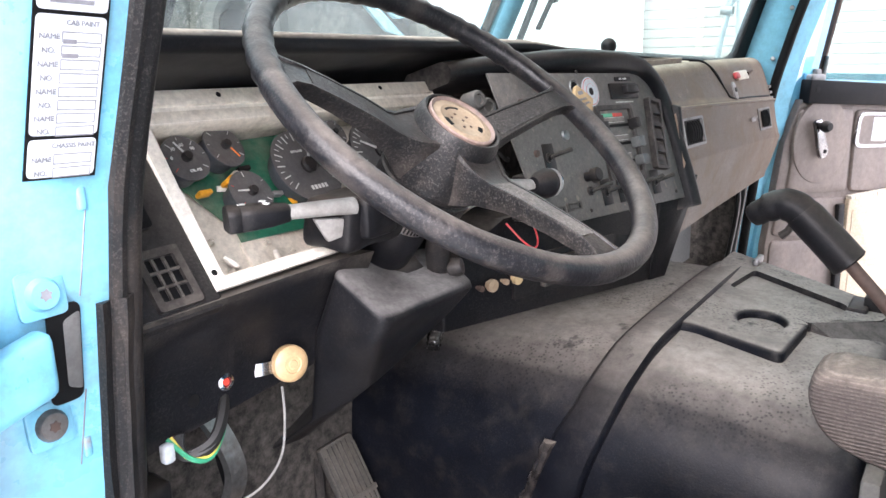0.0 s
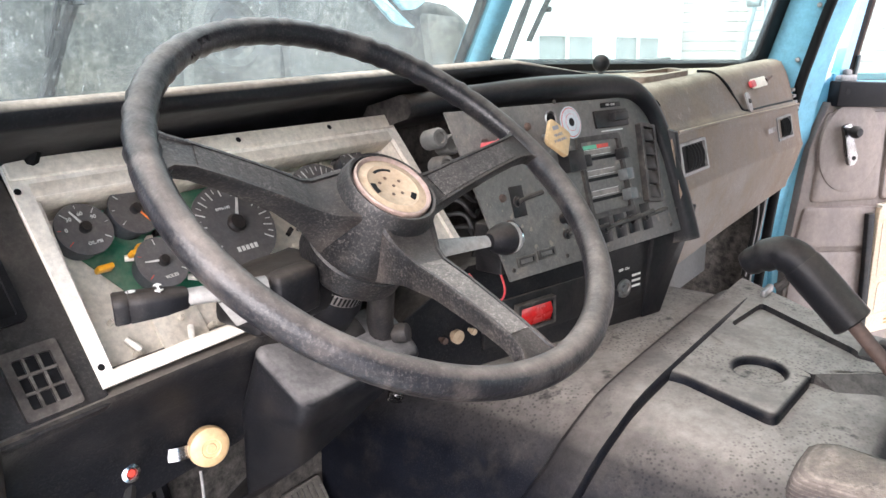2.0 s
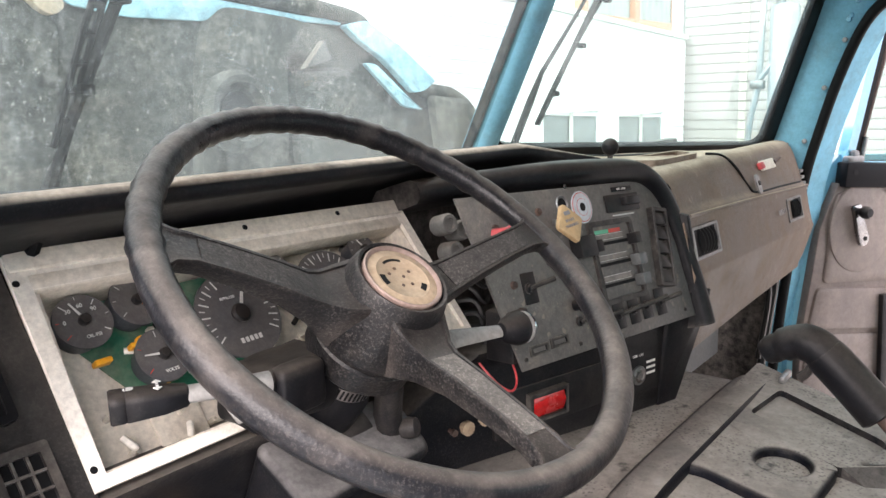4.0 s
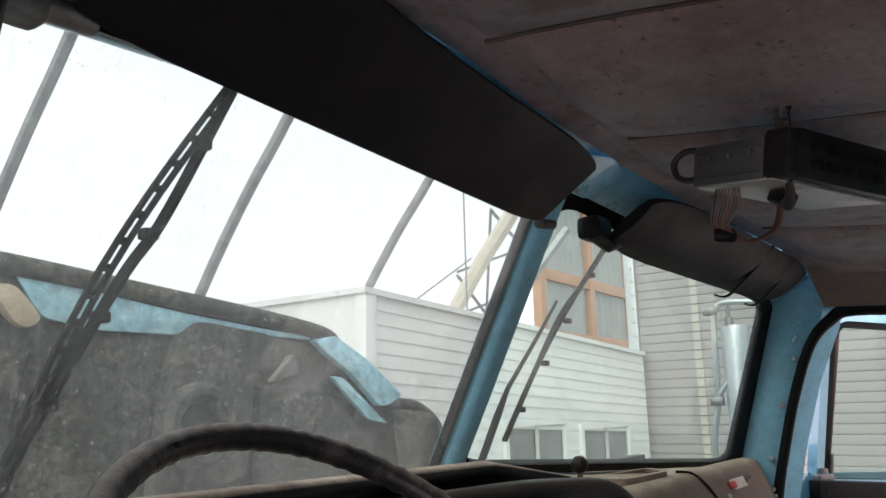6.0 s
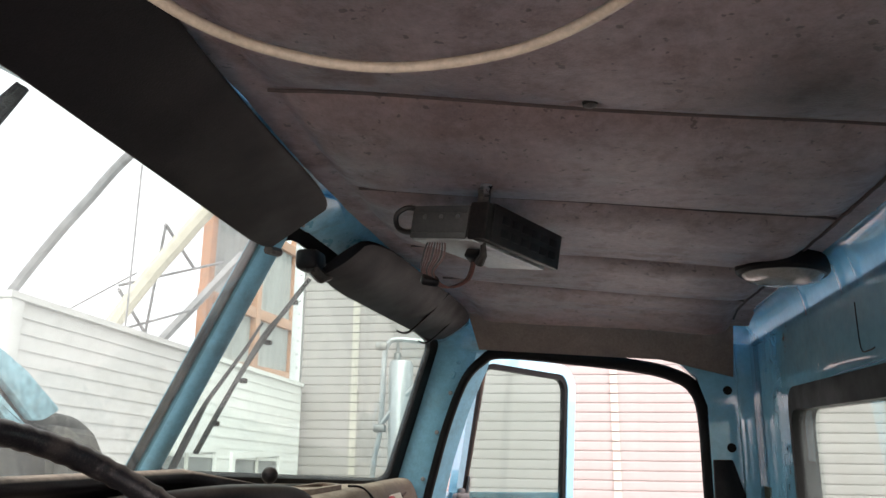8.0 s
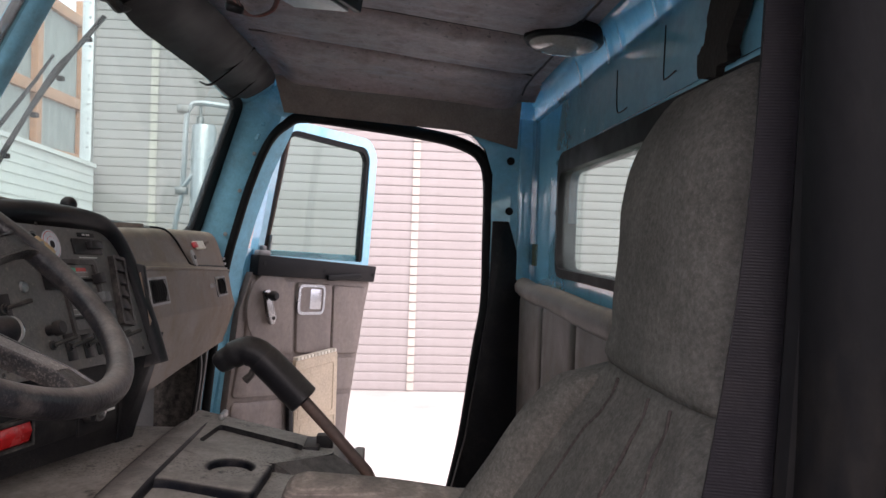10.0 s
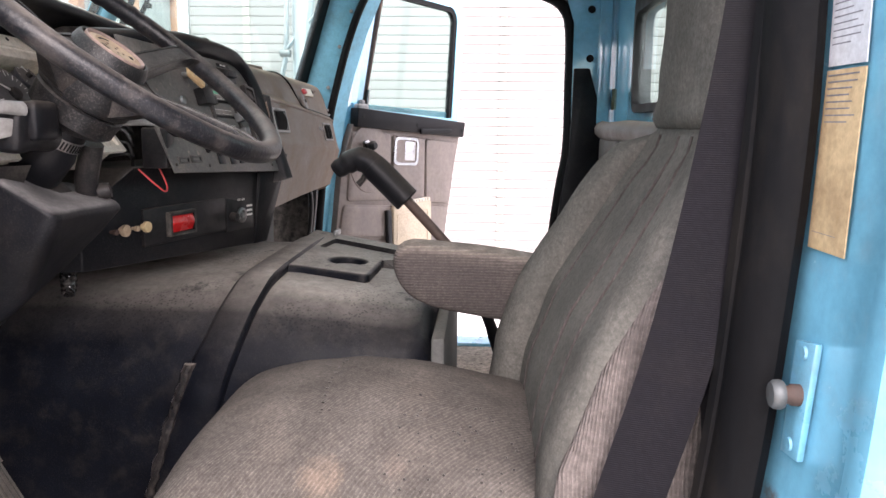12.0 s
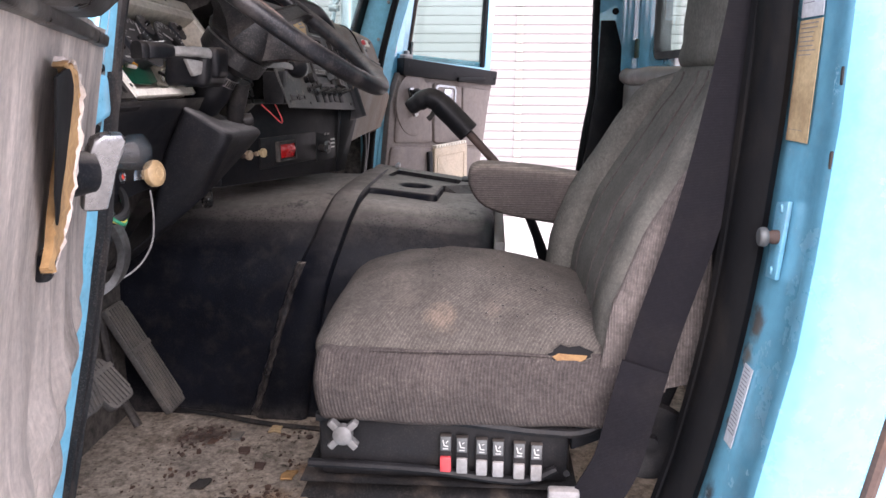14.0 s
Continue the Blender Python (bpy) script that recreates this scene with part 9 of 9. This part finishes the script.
# dome lamp
lamp = thing("dome_lamp", (1.66, -0.335, 1.77), "round black dome lamp with a clear glossy lens", "dome lamp")
DM = axis_m((1.645, -0.333, 1.766), (0.0, 0.06, -1))
bm = NB()
lathe(bm, [(0, -0.01), (0.086, -0.01), (0.088, 0.0), (0.086, 0.022), (0.080, 0.028), (0.075, 0.028), (0, 0.024)], DM, 40)
part("ring", bm, BLACK_CLEAN, lamp)
bm = NB()
lathe(bm, [(0.074, 0.018), (0.074, 0.029), (0.066, 0.038), (0.042, 0.044), (0, 0.046)], DM, 40)
part("lens", bm, mat("lamp_lens", (0.3, 0.29, 0.28), 0.05, vary=0.05, bump=0.02), lamp, "shiny pale lens")
for s in (-1, 1):
    bm = NB()
    lathe(bm, [(0, 0), (0.006, 0), (0.006, 0.008), (0, 0.009)], DM @ Matrix.Translation((0.0, 0.095 * s, 0.0)), 10)
    part("clip_screw", bm, STEEL, lamp)

# beige tube hanging in a loop from the headliner near the driver
bm = NB()
tube(bm, spline([(0.34, 0.36, 1.79), (0.40, 0.335, 1.72), (0.475, 0.306, 1.70), (0.545, 0.262, 1.70), (0.584, 0.19, 1.70), (0.578, 0.10, 1.70), (0.535, 0.03, 1.70), (0.47, -0.02, 1.705), (0.40, -0.04, 1.74), (0.36, -0.05, 1.785)], 10), 0.0043, 10)
solo("beige_tube", bm, CABLE, "thin beige plastic tube looping under the headliner", "tube")

# ---- wipers outside the windscreen


def wiper(name, pts, arm, label):
    t = thing(name, pts[-1], label, "wiper", "windscreen wipers")
    bm = NB()
    tube(bm, arm, [0.008] * (len(arm) - 3) + [0.005, 0.004, 0.003], 8)
    part("arm", bm, BLACKSEAL, t)
    p = spline(pts, 8)
    bm = NB()
    strap(bm, p, 0.006, 0.009, (1, 0.3, 0))
    part("blade_rubber", bm, GASKET, t)
    a, b = Vector(pts[0]), Vector(pts[-1])
    off = V(-0.014, 0.008, 0.002)
    n_ = 14
    bm = NB()
    for s in (-0.5, 0.5):
        tube(bm, [a.lerp(b, k / n_) + off * (math.sin(math.pi * k / n_) * 0.9 + 0.1) + V(0.010 * s, 0, 0) for k in range(n_ + 1)], 0.0032, 6)
    for k in range(1, n_):
        q = a.lerp(b, k / n_) + off * (math.sin(math.pi * k / n_) * 0.9 + 0.1)
        tube(bm, [q - V(0.0055, 0, 0), q + V(0.0055, 0, 0)], 0.004, 5)
    part("blade_frame", bm, BLACKSEAL, t)
    for k in (0.15, 0.4, 0.62, 0.85):
        bm = NB()
        q = a.lerp(b, k)
        rbox(bm, q + V(-0.006, -0.006, -0.006), q + V(0.009, 0.008, 0.005), 0.002, 3)
        part("clip", bm, BLACKSEAL, t)
    return t


wiper("wiper_driver", [(0.672, 0.575, 1.755), (0.646, 0.635, 1.636), (0.622, 0.665, 1.575), (0.574, 0.735, 1.417)], [(0.548, 0.775, 1.31), (0.563, 0.752, 1.372), (0.58, 0.74, 1.42), (0.60, 0.715, 1.49), (0.628, 0.68, 1.575)], "black skeletal wiper blade on the driver's windscreen")
wiper("wiper_passenger", [(1.785, 0.69, 1.787), (1.72, 0.722, 1.70), (1.657, 0.755, 1.616), (1.564, 0.83, 1.39)], [(1.535, 0.90, 1.30), (1.54, 0.87, 1.353), (1.539, 0.83, 1.437), (1.533, 0.80, 1.49), (1.565, 0.74, 1.597), (1.62, 0.73, 1.66)], "black skeletal wiper blade on the passenger windscreen")


# ---- outside: the raised hood, stack and mirror
hood = thing("truck_hood", (1.6, 2.3, 0.2), "light blue fibreglass hood tipped forward, grey underside showing", "truck hood")
SKY = [(-0.4, 1.80), (0.5, 1.868), (1.05, 1.85), (1.5, 1.815), (2.18, 1.75), (2.35, 1.69), (2.52, 1.58), (2.67, 1.495), (2.78, 1.485), (2.90, 1.465), (3.04, 1.39), (3.12, 1.2), (3.15, 0.9), (3.15, 0.2), (-0.4, 0.2)]
bm = NB()
prism(bm, [(x, 2.0 + 0.10 * max(0.0, x - 2.2), z) for x, z in SKY], (0, 0.03, 0), 0.008)
part("shell", bm, HOODUNDER, hood, "dusty grey underside")
bm = NB()
edge = spline([(x, 1.985 + 0.10 * max(0.0, x - 2.2), z - 0.012) for x, z in SKY[:12]], 6)
tube(bm, edge, 0.028, 10)
part("rolled_edge", bm, HOODUNDER, hood, "rounded grey rim")


bm = NB()
low = sum((V(x, 0, z) for x, z in SKY), V(0, 0, 0)) / len(SKY)
loft(bm, [[V(low.x + (x - low.x) * k, y + 0.10 * max(0.0, x - 2.2), 0.2 + (z - 0.2) * k) for x, z in SKY] for k, y in ((0.998, 2.03), (0.985, 2.25), (0.95, 2.5), (0.86, 2.72), (0.66, 2.86), (0.3, 2.92))])
part("outer_skin", bm, BLUE, hood, "light blue outer skin", angle=50)


def hood_patch(name, pts, y0, y1, material, label):
    bm = NB()
    q = rpoly(pts, 0.03)
    c = sum((Vector(p) for p in q), Vector((0, 0))) / len(q)
    loft(bm, [[V(c[0] + (p[0] - c[0]) * s, y, c[1] + (p[1] - c[1]) * s) for p in q] for s, y in ((1.0, 2.002), (0.97, y0), (0.8, y1), (0.4, y1))])
    part(name, bm, material, hood, label)


def hood_band(name, pts, deep, material, label, r=0.02):
    bm = NB()
    prism(bm, [(p[0], 1.995, p[1]) for p in rpoly(pts, r)], (0, -deep, 0), 0.004)
    part(name, bm, material, hood, label)


hood_band("painted_band", [(1.165, 1.812), (1.421, 1.783), (1.672, 1.752), (2.015, 1.724), (2.194, 1.716), (2.19, 1.700), (2.0, 1.704), (1.70, 1.720), (1.645, 1.686), (1.405, 1.684), (1.245, 1.705), (1.21, 1.745)], 0.012, HOODBLUE, "exposed dusty light blue paint")
hood_band("painted_band", [(2.185, 1.70), (2.291, 1.722), (2.471, 1.640), (2.675, 1.512), (2.60, 1.475), (2.54, 1.468), (2.42, 1.56), (2.36, 1.60), (2.25, 1.655)], 0.035, HOODBLUE, "exposed dusty light blue paint")
hood_band("painted_band", [(2.286, 1.578), (2.35, 1.575), (2.53, 1.45), (2.61, 1.402), (2.489, 1.420)], 0.02, HOODBLUE, "exposed dusty light blue paint")
hood_band("duct_bend", [(1.05, 1.772), (1.150, 1.778), (1.195, 1.735), (1.225, 1.697), (1.185, 1.670), (1.150, 1.69), (1.118, 1.735), (1.05, 1.742)], 0.05, BOARD, "pale tan duct bend")
hood_patch("moulded_box", [(0.6, 1.70), (1.10, 1.74), (1.22, 1.66), (1.15, 1.2), (0.6, 1.15)], 1.975, 1.965, HOODUNDER, "moulded panel")
hood_patch("moulded_box", [(1.637, 1.686), (1.706, 1.735), (1.952, 1.715), (2.185, 1.675), (2.143, 1.585), (1.969, 1.607), (1.929, 1.6), (1.904, 1.25), (1.566, 1.22), (1.60, 1.55)], 1.965, 1.955, HOODUNDER, "moulded panel")
hood_patch("moulded_box", [(1.95, 1.55), (2.2, 1.56), (2.50, 1.36), (2.62, 1.1), (1.96, 1.05)], 1.975, 1.965, HOODUNDER, "moulded panel")
hood_patch("moulded_box", [(2.66, 1.46), (2.9, 1.44), (3.0, 1.32), (2.95, 1.15), (2.7, 1.2)], 1.97, 1.95, HOODUNDER, "moulded lamp bulge")
bm = NB()
lathe(bm, [(0.075, 0.0), (0.118, 0.0), (0.122, 0.03), (0.105, 0.055), (0.085, 0.055), (0.078, 0.02)], axis_m((1.672, 1.93, 1.425), (0, -1, 0.05)), 40)
part("lamp_bowl", bm, HOODUNDER, hood, "round headlamp bowl")
bm = NB()
lathe(bm, [(0, 0.01), (0.08, 0.01), (0.08, 0.013), (0, 0.014)], axis_m((1.672, 1.93, 1.425), (0, -1, 0.05)), 32)
part("lamp_hole", bm, WIREBLACK, hood)
bm = NB()
lathe(bm, [(0.045, 0.012), (0.06, 0.012), (0.06, 0.03), (0.045, 0.03)], axis_m((1.672, 1.93, 1.425), (0, -1, 0.05)), 24)
part("lamp_socket", bm, BLACK_CLEAN, hood)
for pts in ([(1.93, 1.55), (2.02, 1.64), (2.05, 1.58)],):
    bm = NB()
    prism(bm, [(x, 1.92, z) for x, z in pts], (0, -0.03, 0), 0.004)
    part("bracket", bm, PUTTY, hood)

stack = thing("air_intake_stack", (2.97, 0.76, 0.2), "grey air intake cylinder beside the cab", "intake stack")
bm = NB()
lathe(bm, [(0, 0), (0.045, 0), (0.045, 1.40), (0.04, 1.415), (0, 1.42)], Matrix.Translation((2.97, 0.75, 0.29)), 24)
part("cylinder", bm, GALV, stack)
bm = NB()
lathe(bm, [(0, 0), (0.014, 0), (0.014, 0.03), (0.006, 0.035), (0.006, 0.07), (0, 0.07)], Matrix.Translation((2.97, 0.765, 1.705)), 10)
part("cap_bolt", bm, STEEL, stack)
mirror = thing("mirror_bracket", (2.95, 0.83, 1.2), "grey tubular mirror bracket outside the windscreen", "mirror bracket")
bm = NB()
tube(bm, spline([(2.95, 0.86, 0.6), (2.95, 0.848, 1.25), (2.95, 0.82, 1.46), (2.95, 0.812, 1.70), (2.95, 0.80, 1.765), (2.95, 0.76, 1.785), (2.95, 0.62, 1.772), (2.80, 0.56, 1.76)], 8), 0.010, 8)
part("upright", bm, GALV, mirror)
bm = NB()
tube(bm, [(2.95, 0.83, 1.455), (2.945, 0.77, 1.53), (2.94, 0.68, 1.62), (2.93, 0.58, 1.72), (2.75, 0.52, 1.77)], 0.009, 8)
part("brace", bm, GALV, mirror)
bm = NB()
for z in (1.455, 1.76):
    rbox(bm, (2.935, 0.80, z - 0.015), (2.965, 0.845, z + 0.015), 0.006, 4)
part("clamp", bm, STEEL, mirror)

# ---- yard: ground, metal-sided wall, white shed, hoops
bm = NB()
box(bm, (-70, -70, -0.98), (90, 90, -0.93))
solo("ground", bm, GROUND, "pale gravel yard", "ground", kind="structure")

wall = thing("wall_east", (11.2, 0, -0.93), "building wall clad in pale horizontal metal siding", "wall", kind="structure")
bm = NB()
box(bm, (11.23, -14, -0.93), (11.5, 4.35, 6.2))
part("backing", bm, STEELSIDING, wall)
COURSE = 0.128
bm = NB()
prism(bm, [(0, 0, 0.003), (-0.012, 0, 0.005), (-0.016, 0, 0.018), (-0.0155, 0, 0.045), (-0.010, 0, COURSE - 0.022), (-0.004, 0, COURSE - 0.003), (0, 0, COURSE)], (0, 18.3, 0))
bmesh.ops.recalc_face_normals(bm, faces=bm.faces)
course_mesh = bpy.data.meshes.new("siding_course")
bm.to_mesh(course_mesh)
bm.free()
course_mesh.materials.append(STEELSIDING)
for k in range(55):
    ob = new("siding_course", course_mesh)
    ob.parent = wall
    ob.matrix_parent_inverse = WORLD[wall].inverted()
    ob.location = (11.23, -14 + random.uniform(-0.01, 0.01), -0.92 + COURSE * k)
for y in (-7.6, -3.9, -0.26, 3.45):
    bm = NB()
    for k in range(55):
        z = -0.92 + COURSE * k
        prism(bm, [(11.195, y - 0.05, z + 0.01), (11.195, y + 0.05, z + 0.01), (11.21, y + 0.05, z + COURSE - 0.006), (11.21, y - 0.05, z + COURSE - 0.006)], (-0.012, 0, 0))
    part("joint_batten", bm, JOINT, wall, "yellowed joint cover")
bm = NB()
box(bm, (11.14, 4.28, -0.93), (11.30, 4.44, 6.2), 0.01)
post_ = part("corner_flange", bm, GALV, wall, "bolted corner flange")
for k in range(34):
    bm = NB()
    lathe(bm, [(0, 0), (0.018, 0), (0.014, 0.014), (0, 0.016)], axis_m((11.14, 4.33, -0.8 + 0.2 * k), (-1, 0, 0)), 8)
    part("bolt", bm, STEEL, post_)

shed = thing("white_shed", (8.0, 5.5, -0.93), "white lap-sided shed with two windows", "shed")
SX0, SX1, SY = 5.06, 11.12, 4.22
DROP = 0.047


def shed_top(x):
    return 2.40 - DROP * (x - SX0)


bm = NB()
prism(bm, [(SX0, SY + 0.04, -0.93), (SX1, SY + 0.04, -0.93), (SX1, SY + 0.04, shed_top(SX1)), (SX0, SY + 0.04, shed_top(SX0))], (0, 3.0, 0))
part("core", bm, SIDING, shed)
LAP = 0.118
n_lap = 28
WINS = [(7.22, 8.47), (8.97, 10.33)]
for k in range(n_lap):
    z1 = -0.005 - LAP * k
    spans = [(SX0 + 0.10, SX1)]
    if -2.10 < z1 - LAP and z1 < -1.02:
        spans = [(SX0 + 0.10, WINS[0][0] - 0.08), (WINS[0][1] + 0.08, WINS[1][0] - 0.08), (WINS[1][1] + 0.08, SX1)]
    for a, b in spans:
        bm = NB()
        prism(bm, [(a, SY + 0.038, shed_top(a) + z1), (a, SY + 0.016, shed_top(a) + z1), (a, SY + 0.004, shed_top(a) + z1 - LAP + 0.004), (a, SY + 0.004, shed_top(a) + z1 - LAP), (a, SY + 0.038, shed_top(a) + z1 - LAP)], (b - a, 0, -DROP * (b - a)))
        part("lap_board", bm, SIDING, shed)
    bm = NB()
    prism(bm, [(SX0 + 0.038, SY + 0.10, 2.40 + z1), (SX0 + 0.02, SY + 0.10, 2.40 + z1), (SX0, SY + 0.10, 2.40 + z1 - LAP + 0.004), (SX0 + 0.004, SY + 0.10, 2.40 + z1 - LAP), (SX0 + 0.038, SY + 0.10, 2.40 + z1 - LAP)], (0, 2.9, -0.03 * 2.9))
    part("lap_board", bm, SIDING, shed)
bm = NB()
box(bm, (SX0 - 0.02, SY - 0.02, -0.93), (SX0 + 0.12, SY + 0.10, 2.45), 0.008)
part("corner_board", bm, SIDING, shed, "white corner board")
bm = NB()
prism(bm, [(SX0 - 0.04, SY - 0.03, shed_top(SX0) + 0.0), (SX1, SY - 0.03, shed_top(SX1)), (SX1, SY - 0.03, shed_top(SX1) + 0.05), (SX0 - 0.04, SY - 0.03, shed_top(SX0) + 0.05)], (0, 3.1, 0))
part("roof", bm, SIDING, shed, "flat white roof edge")
for a, b in WINS:
    zt = shed_top((a + b) / 2) - 1.03
    bm = NB()
    m = axis_m((0, SY - 0.01, 0), (0, -1, 0), (1, 0, 0))
    ring(bm, [(a - 0.07, zt - 1.0), (b + 0.07, zt - 1.0), (b + 0.07, zt + 0.07), (a - 0.07, zt + 0.07)], [(a, zt - 0.93), (b, zt - 0.93), (b, zt), (a, zt)], -0.03, 0.02, m)
    wn_ = part("shed_window", bm, SIDING, shed, "white-framed shed window")
    bm = NB()
    box(bm, (a, SY + 0.008, zt - 0.93), (b, SY + 0.014, zt))
    part("pane", bm, CLEAR, wn_)
    bm = NB()
    box(bm, (a, SY + 0.03, zt - 0.93), (b, SY + 0.036, zt))
    part("blind", bm, BLIND, wn_, "grey blind")
    bm = NB()
    box(bm, ((a + b) / 2 - 0.02, SY - 0.02, zt - 0.93), ((a + b) / 2 + 0.02, SY + 0.008, zt))
    part("mullion", bm, BLIND, wn_)

# hoop tunnel frames overhead
HOOP = [(7.0, -0.93), (6.75, 0.6), (6.20, 1.95), (5.76, 2.68), (5.32, 3.28), (4.98, 3.68), (4.45, 4.25), (3.4, 4.95), (2.0, 5.5), (0.3, 5.8), (-1.6, 5.7), (-3.4, 5.2), (-5.0, 4.2), (-6.2, 2.8), (-6.9, 1.0), (-7.1, -0.93)]
for x, r_, mt, label in ((0.75, 0.045, PIPEGREY, "grey tubular tunnel hoop"), (2.73, 0.045, PIPEGREY, "grey tubular tunnel hoop"), (4.68, 0.05, PIPEGREY, "grey tubular tunnel hoop"), (6.8, 0.05, PIPEGREY, "grey tubular tunnel hoop"), (8.6, 0.10, BATTEN, "thick cream tubular end hoop with tie rods")):
    bm = NB()
    tube(bm, spline([(x, y, z) for y, z in HOOP], 5), r_, 8)
    solo("tunnel_hoop", bm, mt, label, "hoop", "tunnel hoops")
truss = thing("tie_truss", (9.5, 5.8, 2.2), "thin dark steel tie rods and braces by the end hoop", "truss")
for a, b, r_ in (((8.6, 5.15, 3.95), (10.2, 5.6, 3.75), 0.025), ((8.6, 5.7, 3.2), (10.3, 5.2, 3.85), 0.02), ((8.6, 5.7, 3.15), (10.0, 6.0, 2.6), 0.025), ((8.6, 5.15, 3.95), (9.6, 5.9, 2.75), 0.02), ((8.6, 6.05, 2.55), (10.4, 5.6, 3.2), 0.02), ((7.6, 6.3, 2.4), (8.8, 5.6, 3.4), 0.012), ((8.2, 5.3, 2.4), (8.2, 5.3, 4.6), 0.012), ((9.9, 6.2, 2.3), (10.9, 5.2, 4.1), 0.07)):
    bm = NB()
    tube(bm, [a, b], r_, 6)
    part("rod", bm, PIPEGREY, truss)

# timber-framed glazed gable behind the shed
gable = thing("glazed_gable", (14, 9.0, -0.93), "orange timber frame with translucent sheets behind the shed", "gable wall")
GY = 7.6
GX = [14.4, 16.8, 19.1, 21.5]
for x in GX:
    bm = NB()
    box(bm, (x - 0.12, GY - 0.1, -0.93), (x + 0.12, GY + 0.1, 6.6), 0.01)
    part("timber_post", bm, TIMBER, gable)
for z in (2.85, 4.15, 6.1):
    bm = NB()
    box(bm, (14.2, GY - 0.08, z - 0.12), (22.0, GY + 0.08, z + 0.12), 0.01)
    part("timber_rail", bm, TIMBER, gable)
for a, b in zip(GX, GX[1:]):
    for z0, z1 in ((-0.9, 2.73), (2.97, 4.03), (4.27, 5.98)):
        bm = NB()
        n_ = 12
        sheet(bm, lambda u, v: (lerp(a + 0.1, b - 0.1, u), GY + 0.03 + 0.02 * math.sin(u * 40), lerp(z0, z1, v)), 30, 1, 0.006)
        part("sheet_panel", bm, FIBREGLASS, gable)
# plain buildings behind the camera close the yard
bm = NB()
box(bm, (-30, -22, -0.93), (30, -20, 2.5))
box(bm, (-26, -20, -0.93), (-24, 30, 2.5))
solo("wall_yard", bm, SIDING, "plain pale walls closing the yard", "wall", kind="structure")
